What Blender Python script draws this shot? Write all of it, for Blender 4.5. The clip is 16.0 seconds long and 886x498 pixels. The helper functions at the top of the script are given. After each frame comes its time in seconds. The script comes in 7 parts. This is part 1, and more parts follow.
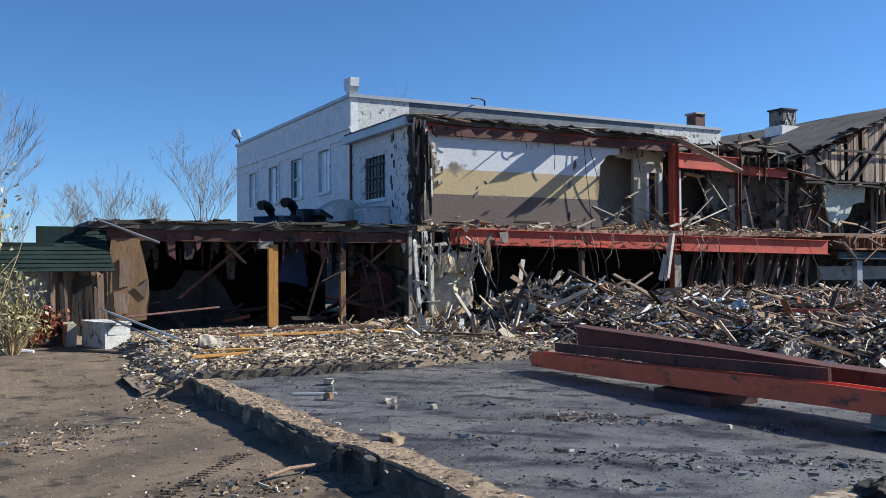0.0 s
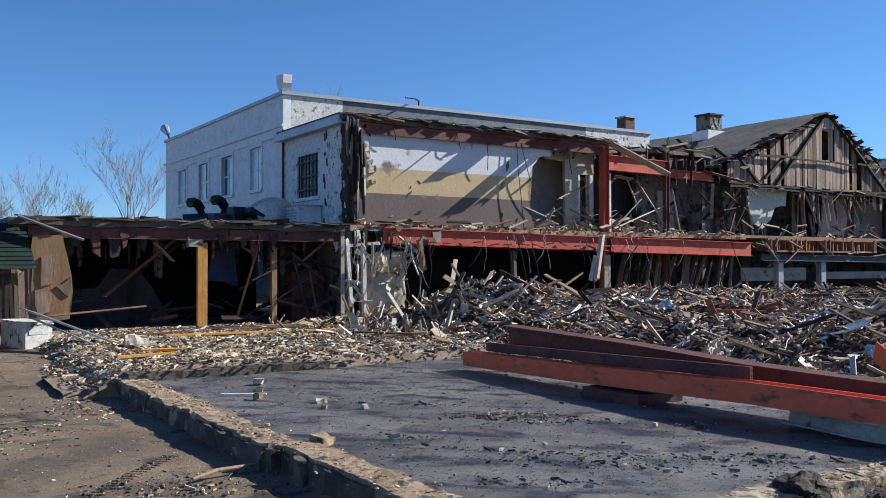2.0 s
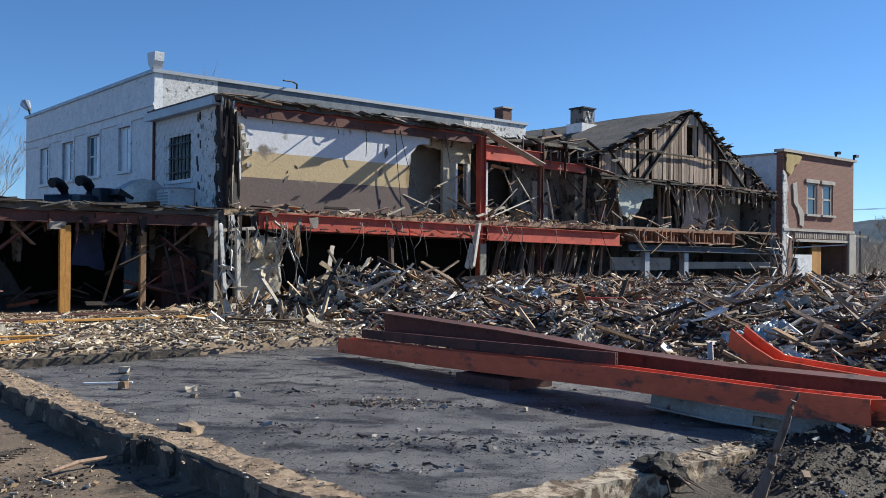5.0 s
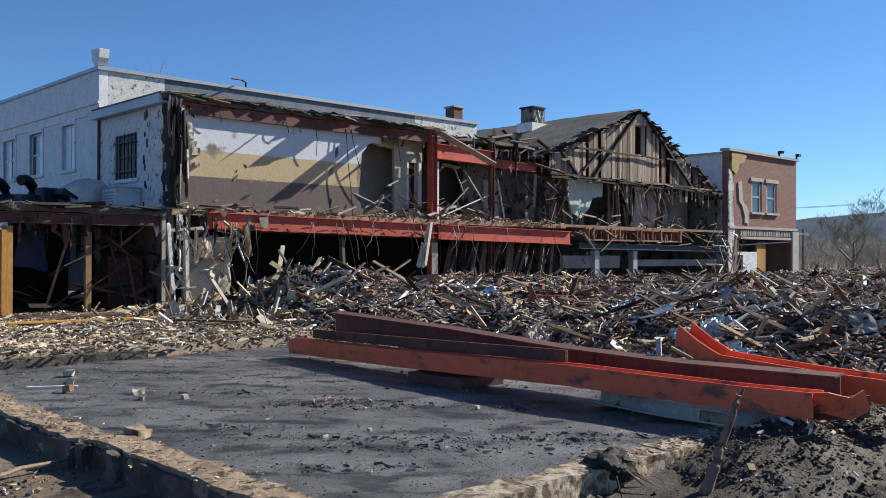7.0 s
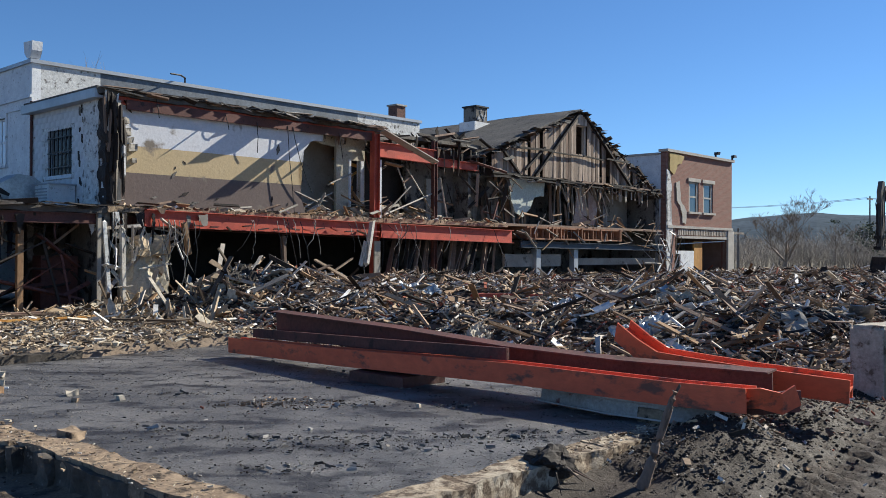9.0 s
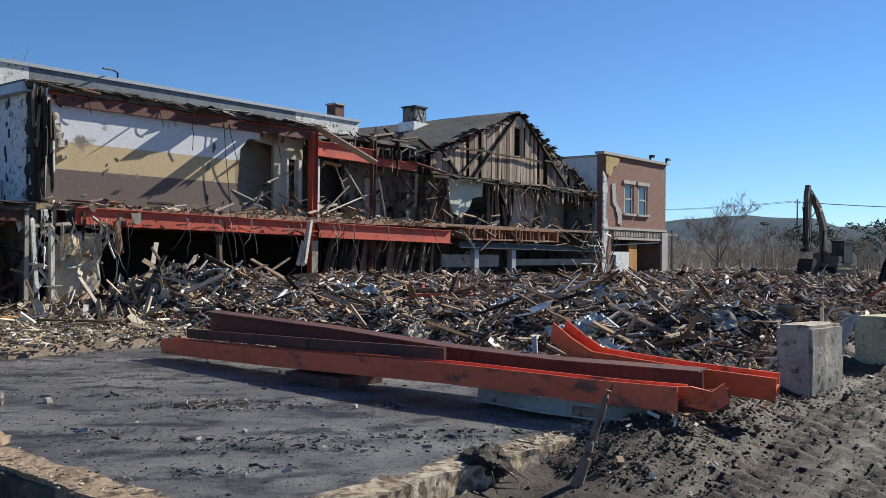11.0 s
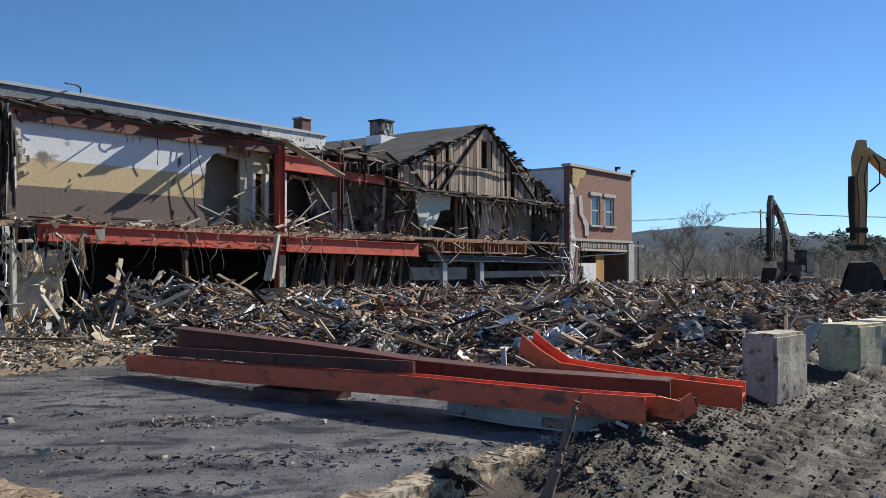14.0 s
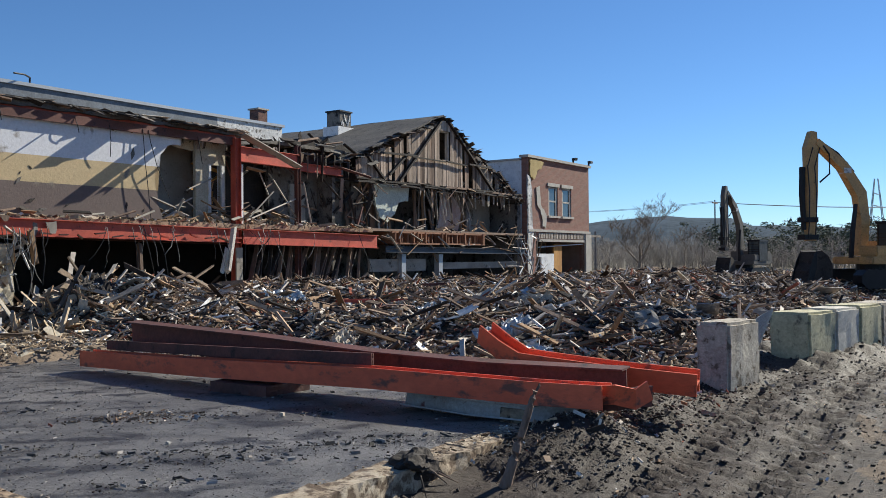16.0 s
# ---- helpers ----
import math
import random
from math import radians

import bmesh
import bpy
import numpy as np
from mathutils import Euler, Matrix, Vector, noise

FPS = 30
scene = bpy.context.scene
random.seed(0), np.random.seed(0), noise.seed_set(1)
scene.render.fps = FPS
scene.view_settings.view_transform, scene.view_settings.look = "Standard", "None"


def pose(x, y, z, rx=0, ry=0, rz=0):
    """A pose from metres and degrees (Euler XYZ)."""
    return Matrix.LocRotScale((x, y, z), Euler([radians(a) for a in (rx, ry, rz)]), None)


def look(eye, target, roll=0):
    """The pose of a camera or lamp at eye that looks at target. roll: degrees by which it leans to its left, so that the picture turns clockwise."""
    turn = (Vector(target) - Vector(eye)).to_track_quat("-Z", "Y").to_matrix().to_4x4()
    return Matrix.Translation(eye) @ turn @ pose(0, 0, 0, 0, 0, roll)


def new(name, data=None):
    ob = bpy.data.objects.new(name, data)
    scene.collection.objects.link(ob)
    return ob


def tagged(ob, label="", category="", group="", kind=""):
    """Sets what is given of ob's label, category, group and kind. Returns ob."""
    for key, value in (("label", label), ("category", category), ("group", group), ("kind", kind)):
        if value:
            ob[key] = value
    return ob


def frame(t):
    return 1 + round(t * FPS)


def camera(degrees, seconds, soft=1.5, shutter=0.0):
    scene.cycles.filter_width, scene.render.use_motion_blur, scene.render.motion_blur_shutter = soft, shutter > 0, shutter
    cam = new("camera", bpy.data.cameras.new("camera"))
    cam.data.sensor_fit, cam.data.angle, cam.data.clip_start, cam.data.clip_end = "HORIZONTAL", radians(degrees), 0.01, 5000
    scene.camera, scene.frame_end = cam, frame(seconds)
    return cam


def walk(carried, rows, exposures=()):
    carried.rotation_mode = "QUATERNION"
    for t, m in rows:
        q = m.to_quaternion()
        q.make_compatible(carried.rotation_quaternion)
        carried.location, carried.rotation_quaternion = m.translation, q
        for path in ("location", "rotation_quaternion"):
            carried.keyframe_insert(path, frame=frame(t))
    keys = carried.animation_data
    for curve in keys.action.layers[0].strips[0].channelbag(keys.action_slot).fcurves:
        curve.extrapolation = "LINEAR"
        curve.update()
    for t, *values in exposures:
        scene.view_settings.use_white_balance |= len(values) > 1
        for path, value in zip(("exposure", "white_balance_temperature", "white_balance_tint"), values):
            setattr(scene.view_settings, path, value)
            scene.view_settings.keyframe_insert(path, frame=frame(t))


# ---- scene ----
cam = camera(52.45, 16.0, soft=0.7)
PATH = [
    (0.0, 0.0000, 0.0000, 2.00, 1.200, 0.400, 0.008),
    (0.5, 0.0031, -0.0000, 2.00, 1.348, 0.308, -0.804),
    (1.0, 0.0071, -0.0001, 2.00, 1.393, 0.206, -1.823),
    (1.5, 0.0115, -0.0003, 2.00, 1.323, 0.159, -2.988),
    (2.0, 0.0164, -0.0006, 2.00, 1.156, 0.098, -4.241),
    (2.5, 0.0215, -0.0010, 2.00, 0.971, -0.006, -5.573),
    (3.0, 0.0269, -0.0016, 2.00, 0.809, -0.149, -6.979),
    (3.5, 0.0325, -0.0024, 2.00, 0.668, -0.291, -8.441),
    (4.0, 0.0378, -0.0032, 2.00, 0.521, -0.434, -9.833),
    (6.5, 0.0547, -0.0069, 2.00, 0.301, -0.326, -14.323),
    (7.0, 0.0575, -0.0076, 2.00, 0.314, -0.224, -15.057),
    (7.5, 0.0602, -0.0083, 2.00, 0.289, -0.188, -15.787),
    (8.0, 0.0635, -0.0093, 2.00, 0.266, -0.156, -16.671),
    (8.5, 0.0671, -0.0104, 2.00, 0.243, -0.215, -17.648),
    (9.0, 0.0709, -0.0117, 2.00, 0.238, -0.299, -18.693),
    (11.5, 0.0875, -0.0180, 2.00, 0.361, -0.507, -23.302),
    (12.0, 0.0894, -0.0189, 2.00, 0.507, -0.434, -23.835),
    (12.5, 0.0905, -0.0194, 2.00, 0.728, -0.362, -24.154),
    (13.0, 0.0910, -0.0196, 2.00, 0.958, -0.229, -24.284),
    (13.5, 0.0913, -0.0197, 2.00, 1.092, -0.069, -24.376),
    (14.0, 0.0921, -0.0201, 2.00, 1.108, 0.073, -24.594),
    (14.5, 0.0937, -0.0208, 2.00, 1.007, 0.177, -25.055),
    (15.0, 0.0961, -0.0220, 2.00, 0.843, 0.321, -25.731),
    (15.5, 0.0988, -0.0233, 2.00, 0.669, 0.397, -26.507),
    (16.0, 0.1012, -0.0245, 2.00, 0.550, 0.432, -27.215),
]
walk(cam, [(t, pose(x, y, z, 90 + pitch, roll, yaw)) for t, x, y, z, pitch, roll, yaw in PATH],
     [(0.0, 0.9, 5200, 6), (4.0, 0.88, 5300, 6), (7.0, 0.84, 5380, 6), (16.0, 0.76, 5480, 6)])

# the building grid: u along the street front, v away from the street, z up
G = pose(-0.859, 29.487, 0, 0, 0, 28.5)
GI = G.inverted()

# ---- light ----
SUN_U, SUN_V, SUN_Z = 1.0, -0.29, 0.65
sun_dir = (G.to_3x3() @ Vector((SUN_U, SUN_V, SUN_Z))).normalized()
sun_data = bpy.data.lights.new("sun", "SUN")
sun_data.energy, sun_data.angle, sun_data.color = 5.0, radians(0.5), (1.0, 0.83, 0.6)
sun = new("sun", sun_data)
sun.matrix_world = look(sun_dir * 60, (0, 0, 0))
world = bpy.data.worlds.new("sky")
scene.world = world
world.use_nodes = True
wn = world.node_tree.nodes
sky = wn.new("ShaderNodeTexSky")
sky.sky_type, sky.sun_disc = "NISHITA", False
sky.sun_elevation = math.asin(sun_dir.z)
sky.sun_rotation = math.atan2(sun_dir.x, sun_dir.y)
sky.air_density, sky.dust_density, sky.ozone_density, sky.altitude = 1.0, 0.0, 5.0, 1800
world.node_tree.links.new(sky.outputs["Color"], wn["Background"].inputs["Color"])
wn["Background"].inputs["Strength"].default_value = 0.06


# ---- materials ----
def mat(name, c1, c2, rough=0.85, metal=0.0, scale=1.5, fine=25.0, bump=0.25, ramp=None, piece=0.0, dirt=None, stretch=(1, 1, 1), turn=0.0, spec=0.4, contrast=0.3, grain_of=(0.62, 1.25)):
    """A worn surface: two colours in large soft patches, fine grain, relief, and, where given, a dirt colour in blots.
    ramp: colours dealt out to loose pieces; piece: how much one object differs from the next in brightness."""
    m = bpy.data.materials.new(name)
    m.use_nodes = True
    t = m.node_tree
    n, ln = t.nodes, t.links
    b = n["Principled BSDF"]
    co = n.new("ShaderNodeTexCoord")
    mp0, mp = n.new("ShaderNodeMapping"), n.new("ShaderNodeMapping")
    mp0.inputs["Rotation"].default_value = (0, 0, turn)
    mp.inputs["Scale"].default_value = stretch
    ln.new(co.outputs["Object"], mp0.inputs["Vector"]), ln.new(mp0.outputs["Vector"], mp.inputs["Vector"])

    def noise_node(sc, detail=4.0, r=0.6):
        k = n.new("ShaderNodeTexNoise")
        k.inputs["Scale"].default_value, k.inputs["Detail"].default_value, k.inputs["Roughness"].default_value = sc, detail, r
        ln.new(mp.outputs["Vector"], k.inputs["Vector"])
        return k

    def mix(kind, fac, a, c):
        x = n.new("ShaderNodeMix")
        x.data_type, x.blend_type = "RGBA", kind
        for sock, val in ((x.inputs["Factor"], fac), (x.inputs["A"], a), (x.inputs["B"], c)):
            if isinstance(val, bpy.types.NodeSocket):
                ln.new(val, sock)
            else:
                sock.default_value = (*val, 1) if isinstance(val, tuple) else val
        return x.outputs["Result"]

    def steps(sock, lo, hi):
        r = n.new("ShaderNodeMapRange")
        ln.new(sock, r.inputs["Value"])
        r.inputs["From Min"].default_value, r.inputs["From Max"].default_value = lo, hi
        return r.outputs["Result"]

    big, small = noise_node(scale, 5.0), noise_node(fine, 6.0, 0.7)
    if ramp:
        g = n.new("ShaderNodeNewGeometry")
        cr = n.new("ShaderNodeValToRGB")
        cr.color_ramp.interpolation = "CONSTANT"
        while len(cr.color_ramp.elements) < len(ramp):
            cr.color_ramp.elements.new(0.5)
        for e, (pos, col) in zip(cr.color_ramp.elements, ramp):
            e.position, e.color = pos, (*col, 1)
        ln.new(g.outputs["Random Per Island"], cr.inputs["Fac"])
        base = mix("MULTIPLY", steps(big.outputs["Fac"], 0.35, 0.7), cr.outputs["Color"], c2)
    else:
        base = mix("MIX", steps(big.outputs["Fac"], 0.5 - contrast / 2, 0.5 + contrast / 2), c1, c2)
    if dirt:
        d = noise_node(scale * 2.7, 7.0, 0.65)
        base = mix("MIX", steps(d.outputs["Fac"], dirt[1], dirt[1] + 0.1), base, dirt[0])
    grain = n.new("ShaderNodeMapRange")
    ln.new(small.outputs["Fac"], grain.inputs["Value"])
    grain.inputs["From Min"].default_value, grain.inputs["From Max"].default_value = 0.25, 0.75
    grain.inputs["To Min"].default_value, grain.inputs["To Max"].default_value = grain_of
    val = grain.outputs["Result"]
    if piece:
        oi = n.new("ShaderNodeObjectInfo")
        pr = n.new("ShaderNodeMapRange")
        ln.new(oi.outputs["Random"], pr.inputs["Value"])
        pr.inputs["To Min"].default_value, pr.inputs["To Max"].default_value = 1 - piece, 1 + piece
        mu = n.new("ShaderNodeMath")
        mu.operation = "MULTIPLY"
        ln.new(val, mu.inputs[0]), ln.new(pr.outputs["Result"], mu.inputs[1])
        val = mu.outputs["Value"]
    hs = n.new("ShaderNodeHueSaturation")
    ln.new(base, hs.inputs["Color"]), ln.new(val, hs.inputs["Value"])
    ln.new(hs.outputs["Color"], b.inputs["Base Color"])
    rr = n.new("ShaderNodeMapRange")
    ln.new(big.outputs["Fac"], rr.inputs["Value"])
    rr.inputs["To Min"].default_value, rr.inputs["To Max"].default_value = max(rough - 0.15, 0.05), min(rough + 0.12, 1)
    ln.new(rr.outputs["Result"], b.inputs["Roughness"])
    b.inputs["Metallic"].default_value = metal
    b.inputs["Specular IOR Level"].default_value = spec
    bp = n.new("ShaderNodeBump")
    bp.inputs["Strength"].default_value, bp.inputs["Distance"].default_value = bump, 0.03
    ln.new(small.outputs["Fac"], bp.inputs["Height"])
    ln.new(bp.outputs["Normal"], b.inputs["Normal"])
    return m


def plain(name, col, rough=0.5, metal=0.0, **kw):
    return mat(name, col, tuple(c * 0.8 for c in col), rough, metal, **kw)


M_ASPHALT = mat("dirty_asphalt", (0.1, 0.077, 0.057), (0.21, 0.158, 0.108), 0.9, scale=0.7, fine=34, bump=0.9, dirt=((0.045, 0.035, 0.027), 0.54), contrast=0.25, grain_of=(0.5, 1.45))
M_SLAB = mat("wet_blacktop", (0.062, 0.061, 0.063), (0.205, 0.195, 0.188), 0.4, scale=0.6, fine=42, bump=0.8, dirt=((0.028, 0.026, 0.027), 0.5), spec=0.6, stretch=(0.75, 1.25, 1), turn=0.76, grain_of=(0.4, 1.6), contrast=0.4)
M_MUD = mat("dark_mud", (0.04, 0.031, 0.026), (0.068, 0.052, 0.042), 0.7, scale=1.4, fine=22, bump=0.9, dirt=((0.028, 0.02, 0.016), 0.5), spec=0.25)
M_CONC = mat("old_concrete", (0.4, 0.3, 0.2), (0.23, 0.165, 0.11), 0.9, scale=2.2, fine=18, bump=0.9, dirt=((0.055, 0.042, 0.032), 0.52))
M_CONC_PALE = mat("pale_concrete", (0.5, 0.45, 0.37), (0.36, 0.32, 0.26), 0.85, scale=2.0, fine=20, bump=0.35, dirt=((0.15, 0.13, 0.1), 0.62))
M_FOOTING = mat("dark_mottled_footing", (0.13, 0.11, 0.09), (0.05, 0.042, 0.035), 0.9, scale=2.2, fine=14, bump=0.9, dirt=((0.42, 0.39, 0.34), 0.62))
M_WHITE = mat("white_painted_block", grain_of=(0.86, 1.08), c1=(0.8, 0.81, 0.82), c2=(0.66, 0.67, 0.69), rough=0.75, scale=2.2, fine=12, bump=0.6, dirt=((0.36, 0.35, 0.34), 0.58))
M_WHITE_PEEL = mat("peeling_white_paint", (0.7, 0.7, 0.69), (0.56, 0.56, 0.55), 0.8, scale=1.6, fine=9, bump=0.6, dirt=((0.09, 0.08, 0.075), 0.54))
M_TRIM = mat("pale_metal_trim", grain_of=(0.9, 1.08), c1=(0.42, 0.44, 0.47), c2=(0.34, 0.36, 0.39), rough=0.45, metal=0.3, scale=1.2, fine=12, bump=0.1)
M_RED = mat("red_primer_steel", grain_of=(0.8, 1.12), c1=(0.54, 0.1, 0.055), c2=(0.37, 0.07, 0.043), rough=0.6, metal=0.1, scale=1.3, fine=16, bump=0.2, dirt=((0.06, 0.035, 0.028), 0.6))
M_ORANGE = mat("orange_primer_steel", grain_of=(0.85, 1.1), c1=(0.72, 0.15, 0.065), c2=(0.56, 0.11, 0.05), rough=0.55, metal=0.1, scale=1.6, fine=14, bump=0.2, dirt=((0.17, 0.07, 0.05), 0.56), stretch=(1, 0.5, 1))
M_RUSTDARK = mat("dark_rusty_steel", (0.15, 0.058, 0.045), (0.085, 0.042, 0.036), 0.7, 0.15, scale=1.4, fine=16, bump=0.25, dirt=((0.03, 0.02, 0.02), 0.58))
# near-black: charred boards, and room shade painted onto interior walls
M_CHAR_SHADE = mat("charred_timber_and_shade", (0.022, 0.018, 0.016), (0.045, 0.035, 0.03), 0.85, scale=2.0, fine=14, bump=0.6)
# brown-grey wall broken up by near-black blots
M_DARKROOM = mat("dark_blotched_wall", (0.14, 0.128, 0.115), (0.23, 0.21, 0.185), 0.9, scale=0.7, fine=9, bump=0.3, dirt=((0.016, 0.015, 0.015), 0.52))
M_PLASTER = mat("stained_plaster", grain_of=(0.85, 1.1), c1=(0.36, 0.33, 0.28), c2=(0.26, 0.235, 0.2), rough=0.85, scale=0.9, fine=11, bump=0.3, dirt=((0.1, 0.085, 0.07), 0.57))
M_PLASTER_GREEN = mat("pale_green_plaster", (0.55, 0.6, 0.54), (0.48, 0.52, 0.47), 0.85, scale=1.0, fine=11, bump=0.2, dirt=((0.25, 0.24, 0.2), 0.66))
M_WOOD = mat("raw_lumber", (0.32, 0.2, 0.105), (0.22, 0.13, 0.065), 0.8, scale=1.5, fine=16, bump=0.3, stretch=(1, 1, 0.25), piece=0.25)
M_WOOD_YELLOW = mat("yellow_lumber", (0.58, 0.31, 0.07), (0.44, 0.21, 0.045), 0.75, scale=1.2, fine=16, bump=0.3, stretch=(1, 1, 0.3), piece=0.15)
M_WOOD_GREY = mat("weathered_boards", (0.5, 0.45, 0.39), (0.35, 0.305, 0.26), 0.9, scale=1.6, fine=15, bump=0.4, stretch=(1, 1, 0.2), piece=0.35)
M_WOOD_DARK = mat("smoke_stained_boards", (0.26, 0.18, 0.13), (0.16, 0.112, 0.084), 0.9, scale=1.4, fine=15, bump=0.4, stretch=(1, 1, 0.2), piece=0.35)
M_SHINGLE = mat("weathered_shingles", (0.085, 0.08, 0.075), (0.13, 0.12, 0.11), 0.95, scale=0.8, fine=7, bump=0.8, dirt=((0.05, 0.047, 0.045), 0.55))
M_GREENROOF = mat("green_shingles", (0.01, 0.028, 0.024), (0.006, 0.018, 0.016), 0.85, scale=1.2, fine=12, bump=0.5)
M_BRICK = mat("red_brick", (0.3, 0.105, 0.07), (0.22, 0.078, 0.055), 0.9, scale=1.0, fine=22, bump=0.5, piece=0.3, dirt=((0.13, 0.06, 0.045), 0.62))
M_MORTAR = mat("mortar", (0.34, 0.24, 0.19), (0.27, 0.18, 0.14), 0.95, scale=2.0, fine=20, bump=0.4)
M_STONE = mat("pale_stone_trim", (0.5, 0.47, 0.42), (0.4, 0.37, 0.33), 0.85, scale=2.0, fine=16, bump=0.2)
M_TIN = mat("galvanised_sheet", (0.5, 0.52, 0.54), (0.38, 0.4, 0.42), 0.4, 0.7, scale=1.8, fine=10, bump=0.1)
M_BLACKIRON = plain("black_iron", (0.025, 0.025, 0.028), 0.5, 0.5)
M_CABLE = mat("cable_sheath", (0.25, 0.24, 0.22), (0.1, 0.095, 0.09), 0.6, scale=3, fine=10, bump=0.05)
M_YELLOW = mat("worn_yellow_paint", (0.6, 0.35, 0.12), (0.45, 0.28, 0.12), 0.5, 0.1, scale=1.5, fine=12, bump=0.1, dirt=((0.12, 0.085, 0.05), 0.6))
M_BARK = mat("grey_bark", (0.3, 0.26, 0.22), (0.2, 0.17, 0.145), 0.95, scale=3, fine=18, bump=0.4)
M_BLUE = mat("faded_blue_tarp", (0.02, 0.035, 0.11), (0.012, 0.02, 0.06), 0.6, scale=1.5, fine=10, bump=0.2)

RUBBLE_COLOURS = [(0.0, (0.05, 0.038, 0.03)), (0.18, (0.17, 0.115, 0.08)), (0.34, (0.32, 0.22, 0.145)), (0.5, (0.44, 0.335, 0.235)), (0.64, (0.58, 0.44, 0.29)),
                  (0.76, (0.62, 0.56, 0.5)), (0.85, (0.36, 0.12, 0.07)), (0.88, (0.78, 0.7, 0.59)), (0.94, (0.86, 0.85, 0.83))]
M_RUBBLE = mat("mixed_rubble", (1, 1, 1), (0.6, 0.57, 0.55), 0.85, scale=2, fine=12, bump=0.3, ramp=RUBBLE_COLOURS, spec=0.2)
PALE_COLOURS = [(0.0, (0.1, 0.072, 0.05)), (0.18, (0.24, 0.175, 0.11)), (0.38, (0.4, 0.31, 0.21)), (0.6, (0.54, 0.43, 0.29)), (0.78, (0.64, 0.56, 0.43)), (0.92, (0.78, 0.75, 0.7))]
M_RUBBLE_PALE = mat("pale_rubble", (1, 1, 1), (0.7, 0.68, 0.64), 0.85, scale=2, fine=12, bump=0.3, ramp=PALE_COLOURS)
M_HEAP = mat("rubble_soil", (0.06, 0.048, 0.038), (0.11, 0.085, 0.065), 0.9, scale=1.2, fine=7, bump=1.0)

m_glass = bpy.data.materials.new("window_glass")
m_glass.use_nodes = True
gb = m_glass.node_tree.nodes["Principled BSDF"]
gb.inputs["Base Color"].default_value, gb.inputs["Roughness"].default_value, gb.inputs["Metallic"].default_value = (0.1, 0.12, 0.14, 1), 0.08, 0.5


M_CREAM_FLAKE = mat("chalky_plaster", (0.7, 0.66, 0.58), (0.55, 0.5, 0.43), 0.9, scale=3, fine=20, bump=0.3)


def mural_material():
    """Painted bands: pale grey above, ochre in the middle, brown below, with scuffs."""
    m = M_PLASTER.copy()
    m.name = "banded_wall_paint"
    n, ln = m.node_tree.nodes, m.node_tree.links
    co = n.new("ShaderNodeTexCoord")
    sep = n.new("ShaderNodeSeparateXYZ")
    ln.new(co.outputs["Object"], sep.inputs["Vector"])
    cr = n.new("ShaderNodeValToRGB")
    cr.color_ramp.interpolation = "CONSTANT"
    cr.color_ramp.elements.new(0.5)
    for e, (z, col) in zip(cr.color_ramp.elements, ((0.0, (0.14, 0.108, 0.098)), (4.48, (0.5, 0.39, 0.225)), (5.34, (0.64, 0.645, 0.68)))):
        e.position, e.color = z / 10, (*col, 1)
    dv = n.new("ShaderNodeMath")
    dv.operation = "MULTIPLY"
    dv.inputs[1].default_value = 0.1
    ln.new(sep.outputs["Z"], dv.inputs[0])
    ln.new(dv.outputs["Value"], cr.inputs["Fac"])
    st = n.new("ShaderNodeTexNoise")
    st.inputs["Scale"].default_value, st.inputs["Detail"].default_value = 1.6, 8
    ln.new(co.outputs["Object"], st.inputs["Vector"])
    mr = n.new("ShaderNodeMapRange")
    mr.inputs["From Min"].default_value, mr.inputs["From Max"].default_value = 0.63, 0.72
    ln.new(st.outputs["Fac"], mr.inputs["Value"])
    mx = n.new("ShaderNodeMix")
    mx.data_type = "RGBA"
    mx.inputs["B"].default_value = (0.2, 0.17, 0.14, 1)
    ln.new(mr.outputs["Result"], mx.inputs["Factor"])
    ln.new(cr.outputs["Color"], mx.inputs["A"])
    hs = [k for k in n if k.bl_idname == "ShaderNodeHueSaturation"][0]
    ln.new(mx.outputs["Result"], hs.inputs["Color"])
    return m


def brick_material():
    """Red brick in running bond, 75 mm courses, on a wall seen from the street."""
    m = M_BRICK.copy()
    m.name = "coursed_red_brick"
    n, ln = m.node_tree.nodes, m.node_tree.links
    co = n.new("ShaderNodeTexCoord")
    sep = n.new("ShaderNodeSeparateXYZ")
    com = n.new("ShaderNodeCombineXYZ")
    ln.new(co.outputs["Object"], sep.inputs["Vector"])
    ln.new(sep.outputs["X"], com.inputs["X"]), ln.new(sep.outputs["Z"], com.inputs["Y"])
    bt = n.new("ShaderNodeTexBrick")
    ln.new(com.outputs["Vector"], bt.inputs["Vector"])
    for key, val in (("Color1", (0.36, 0.17, 0.13, 1)), ("Color2", (0.27, 0.12, 0.09, 1)), ("Mortar", (0.33, 0.24, 0.19, 1)), ("Scale", 1.0), ("Mortar Size", 0.008), ("Brick Width", 0.22), ("Row Height", 0.075)):
        bt.inputs[key].default_value = val
    hs = [k for k in n if k.bl_idname == "ShaderNodeHueSaturation"][0]
    ln.new(bt.outputs["Color"], hs.inputs["Color"])
    return m


M_BRICKWALL = brick_material()
M_WHITE_BLOCK = mat("peeling_painted_block", grain_of=(0.85, 1.1), c1=(0.7, 0.7, 0.71), c2=(0.58, 0.58, 0.59), rough=0.8, scale=2.5, fine=9, bump=0.2, piece=0.03, dirt=((0.14, 0.13, 0.12), 0.62))
M_MURAL = mural_material()

# ---- mesh helpers ----
rng = random.Random(7)


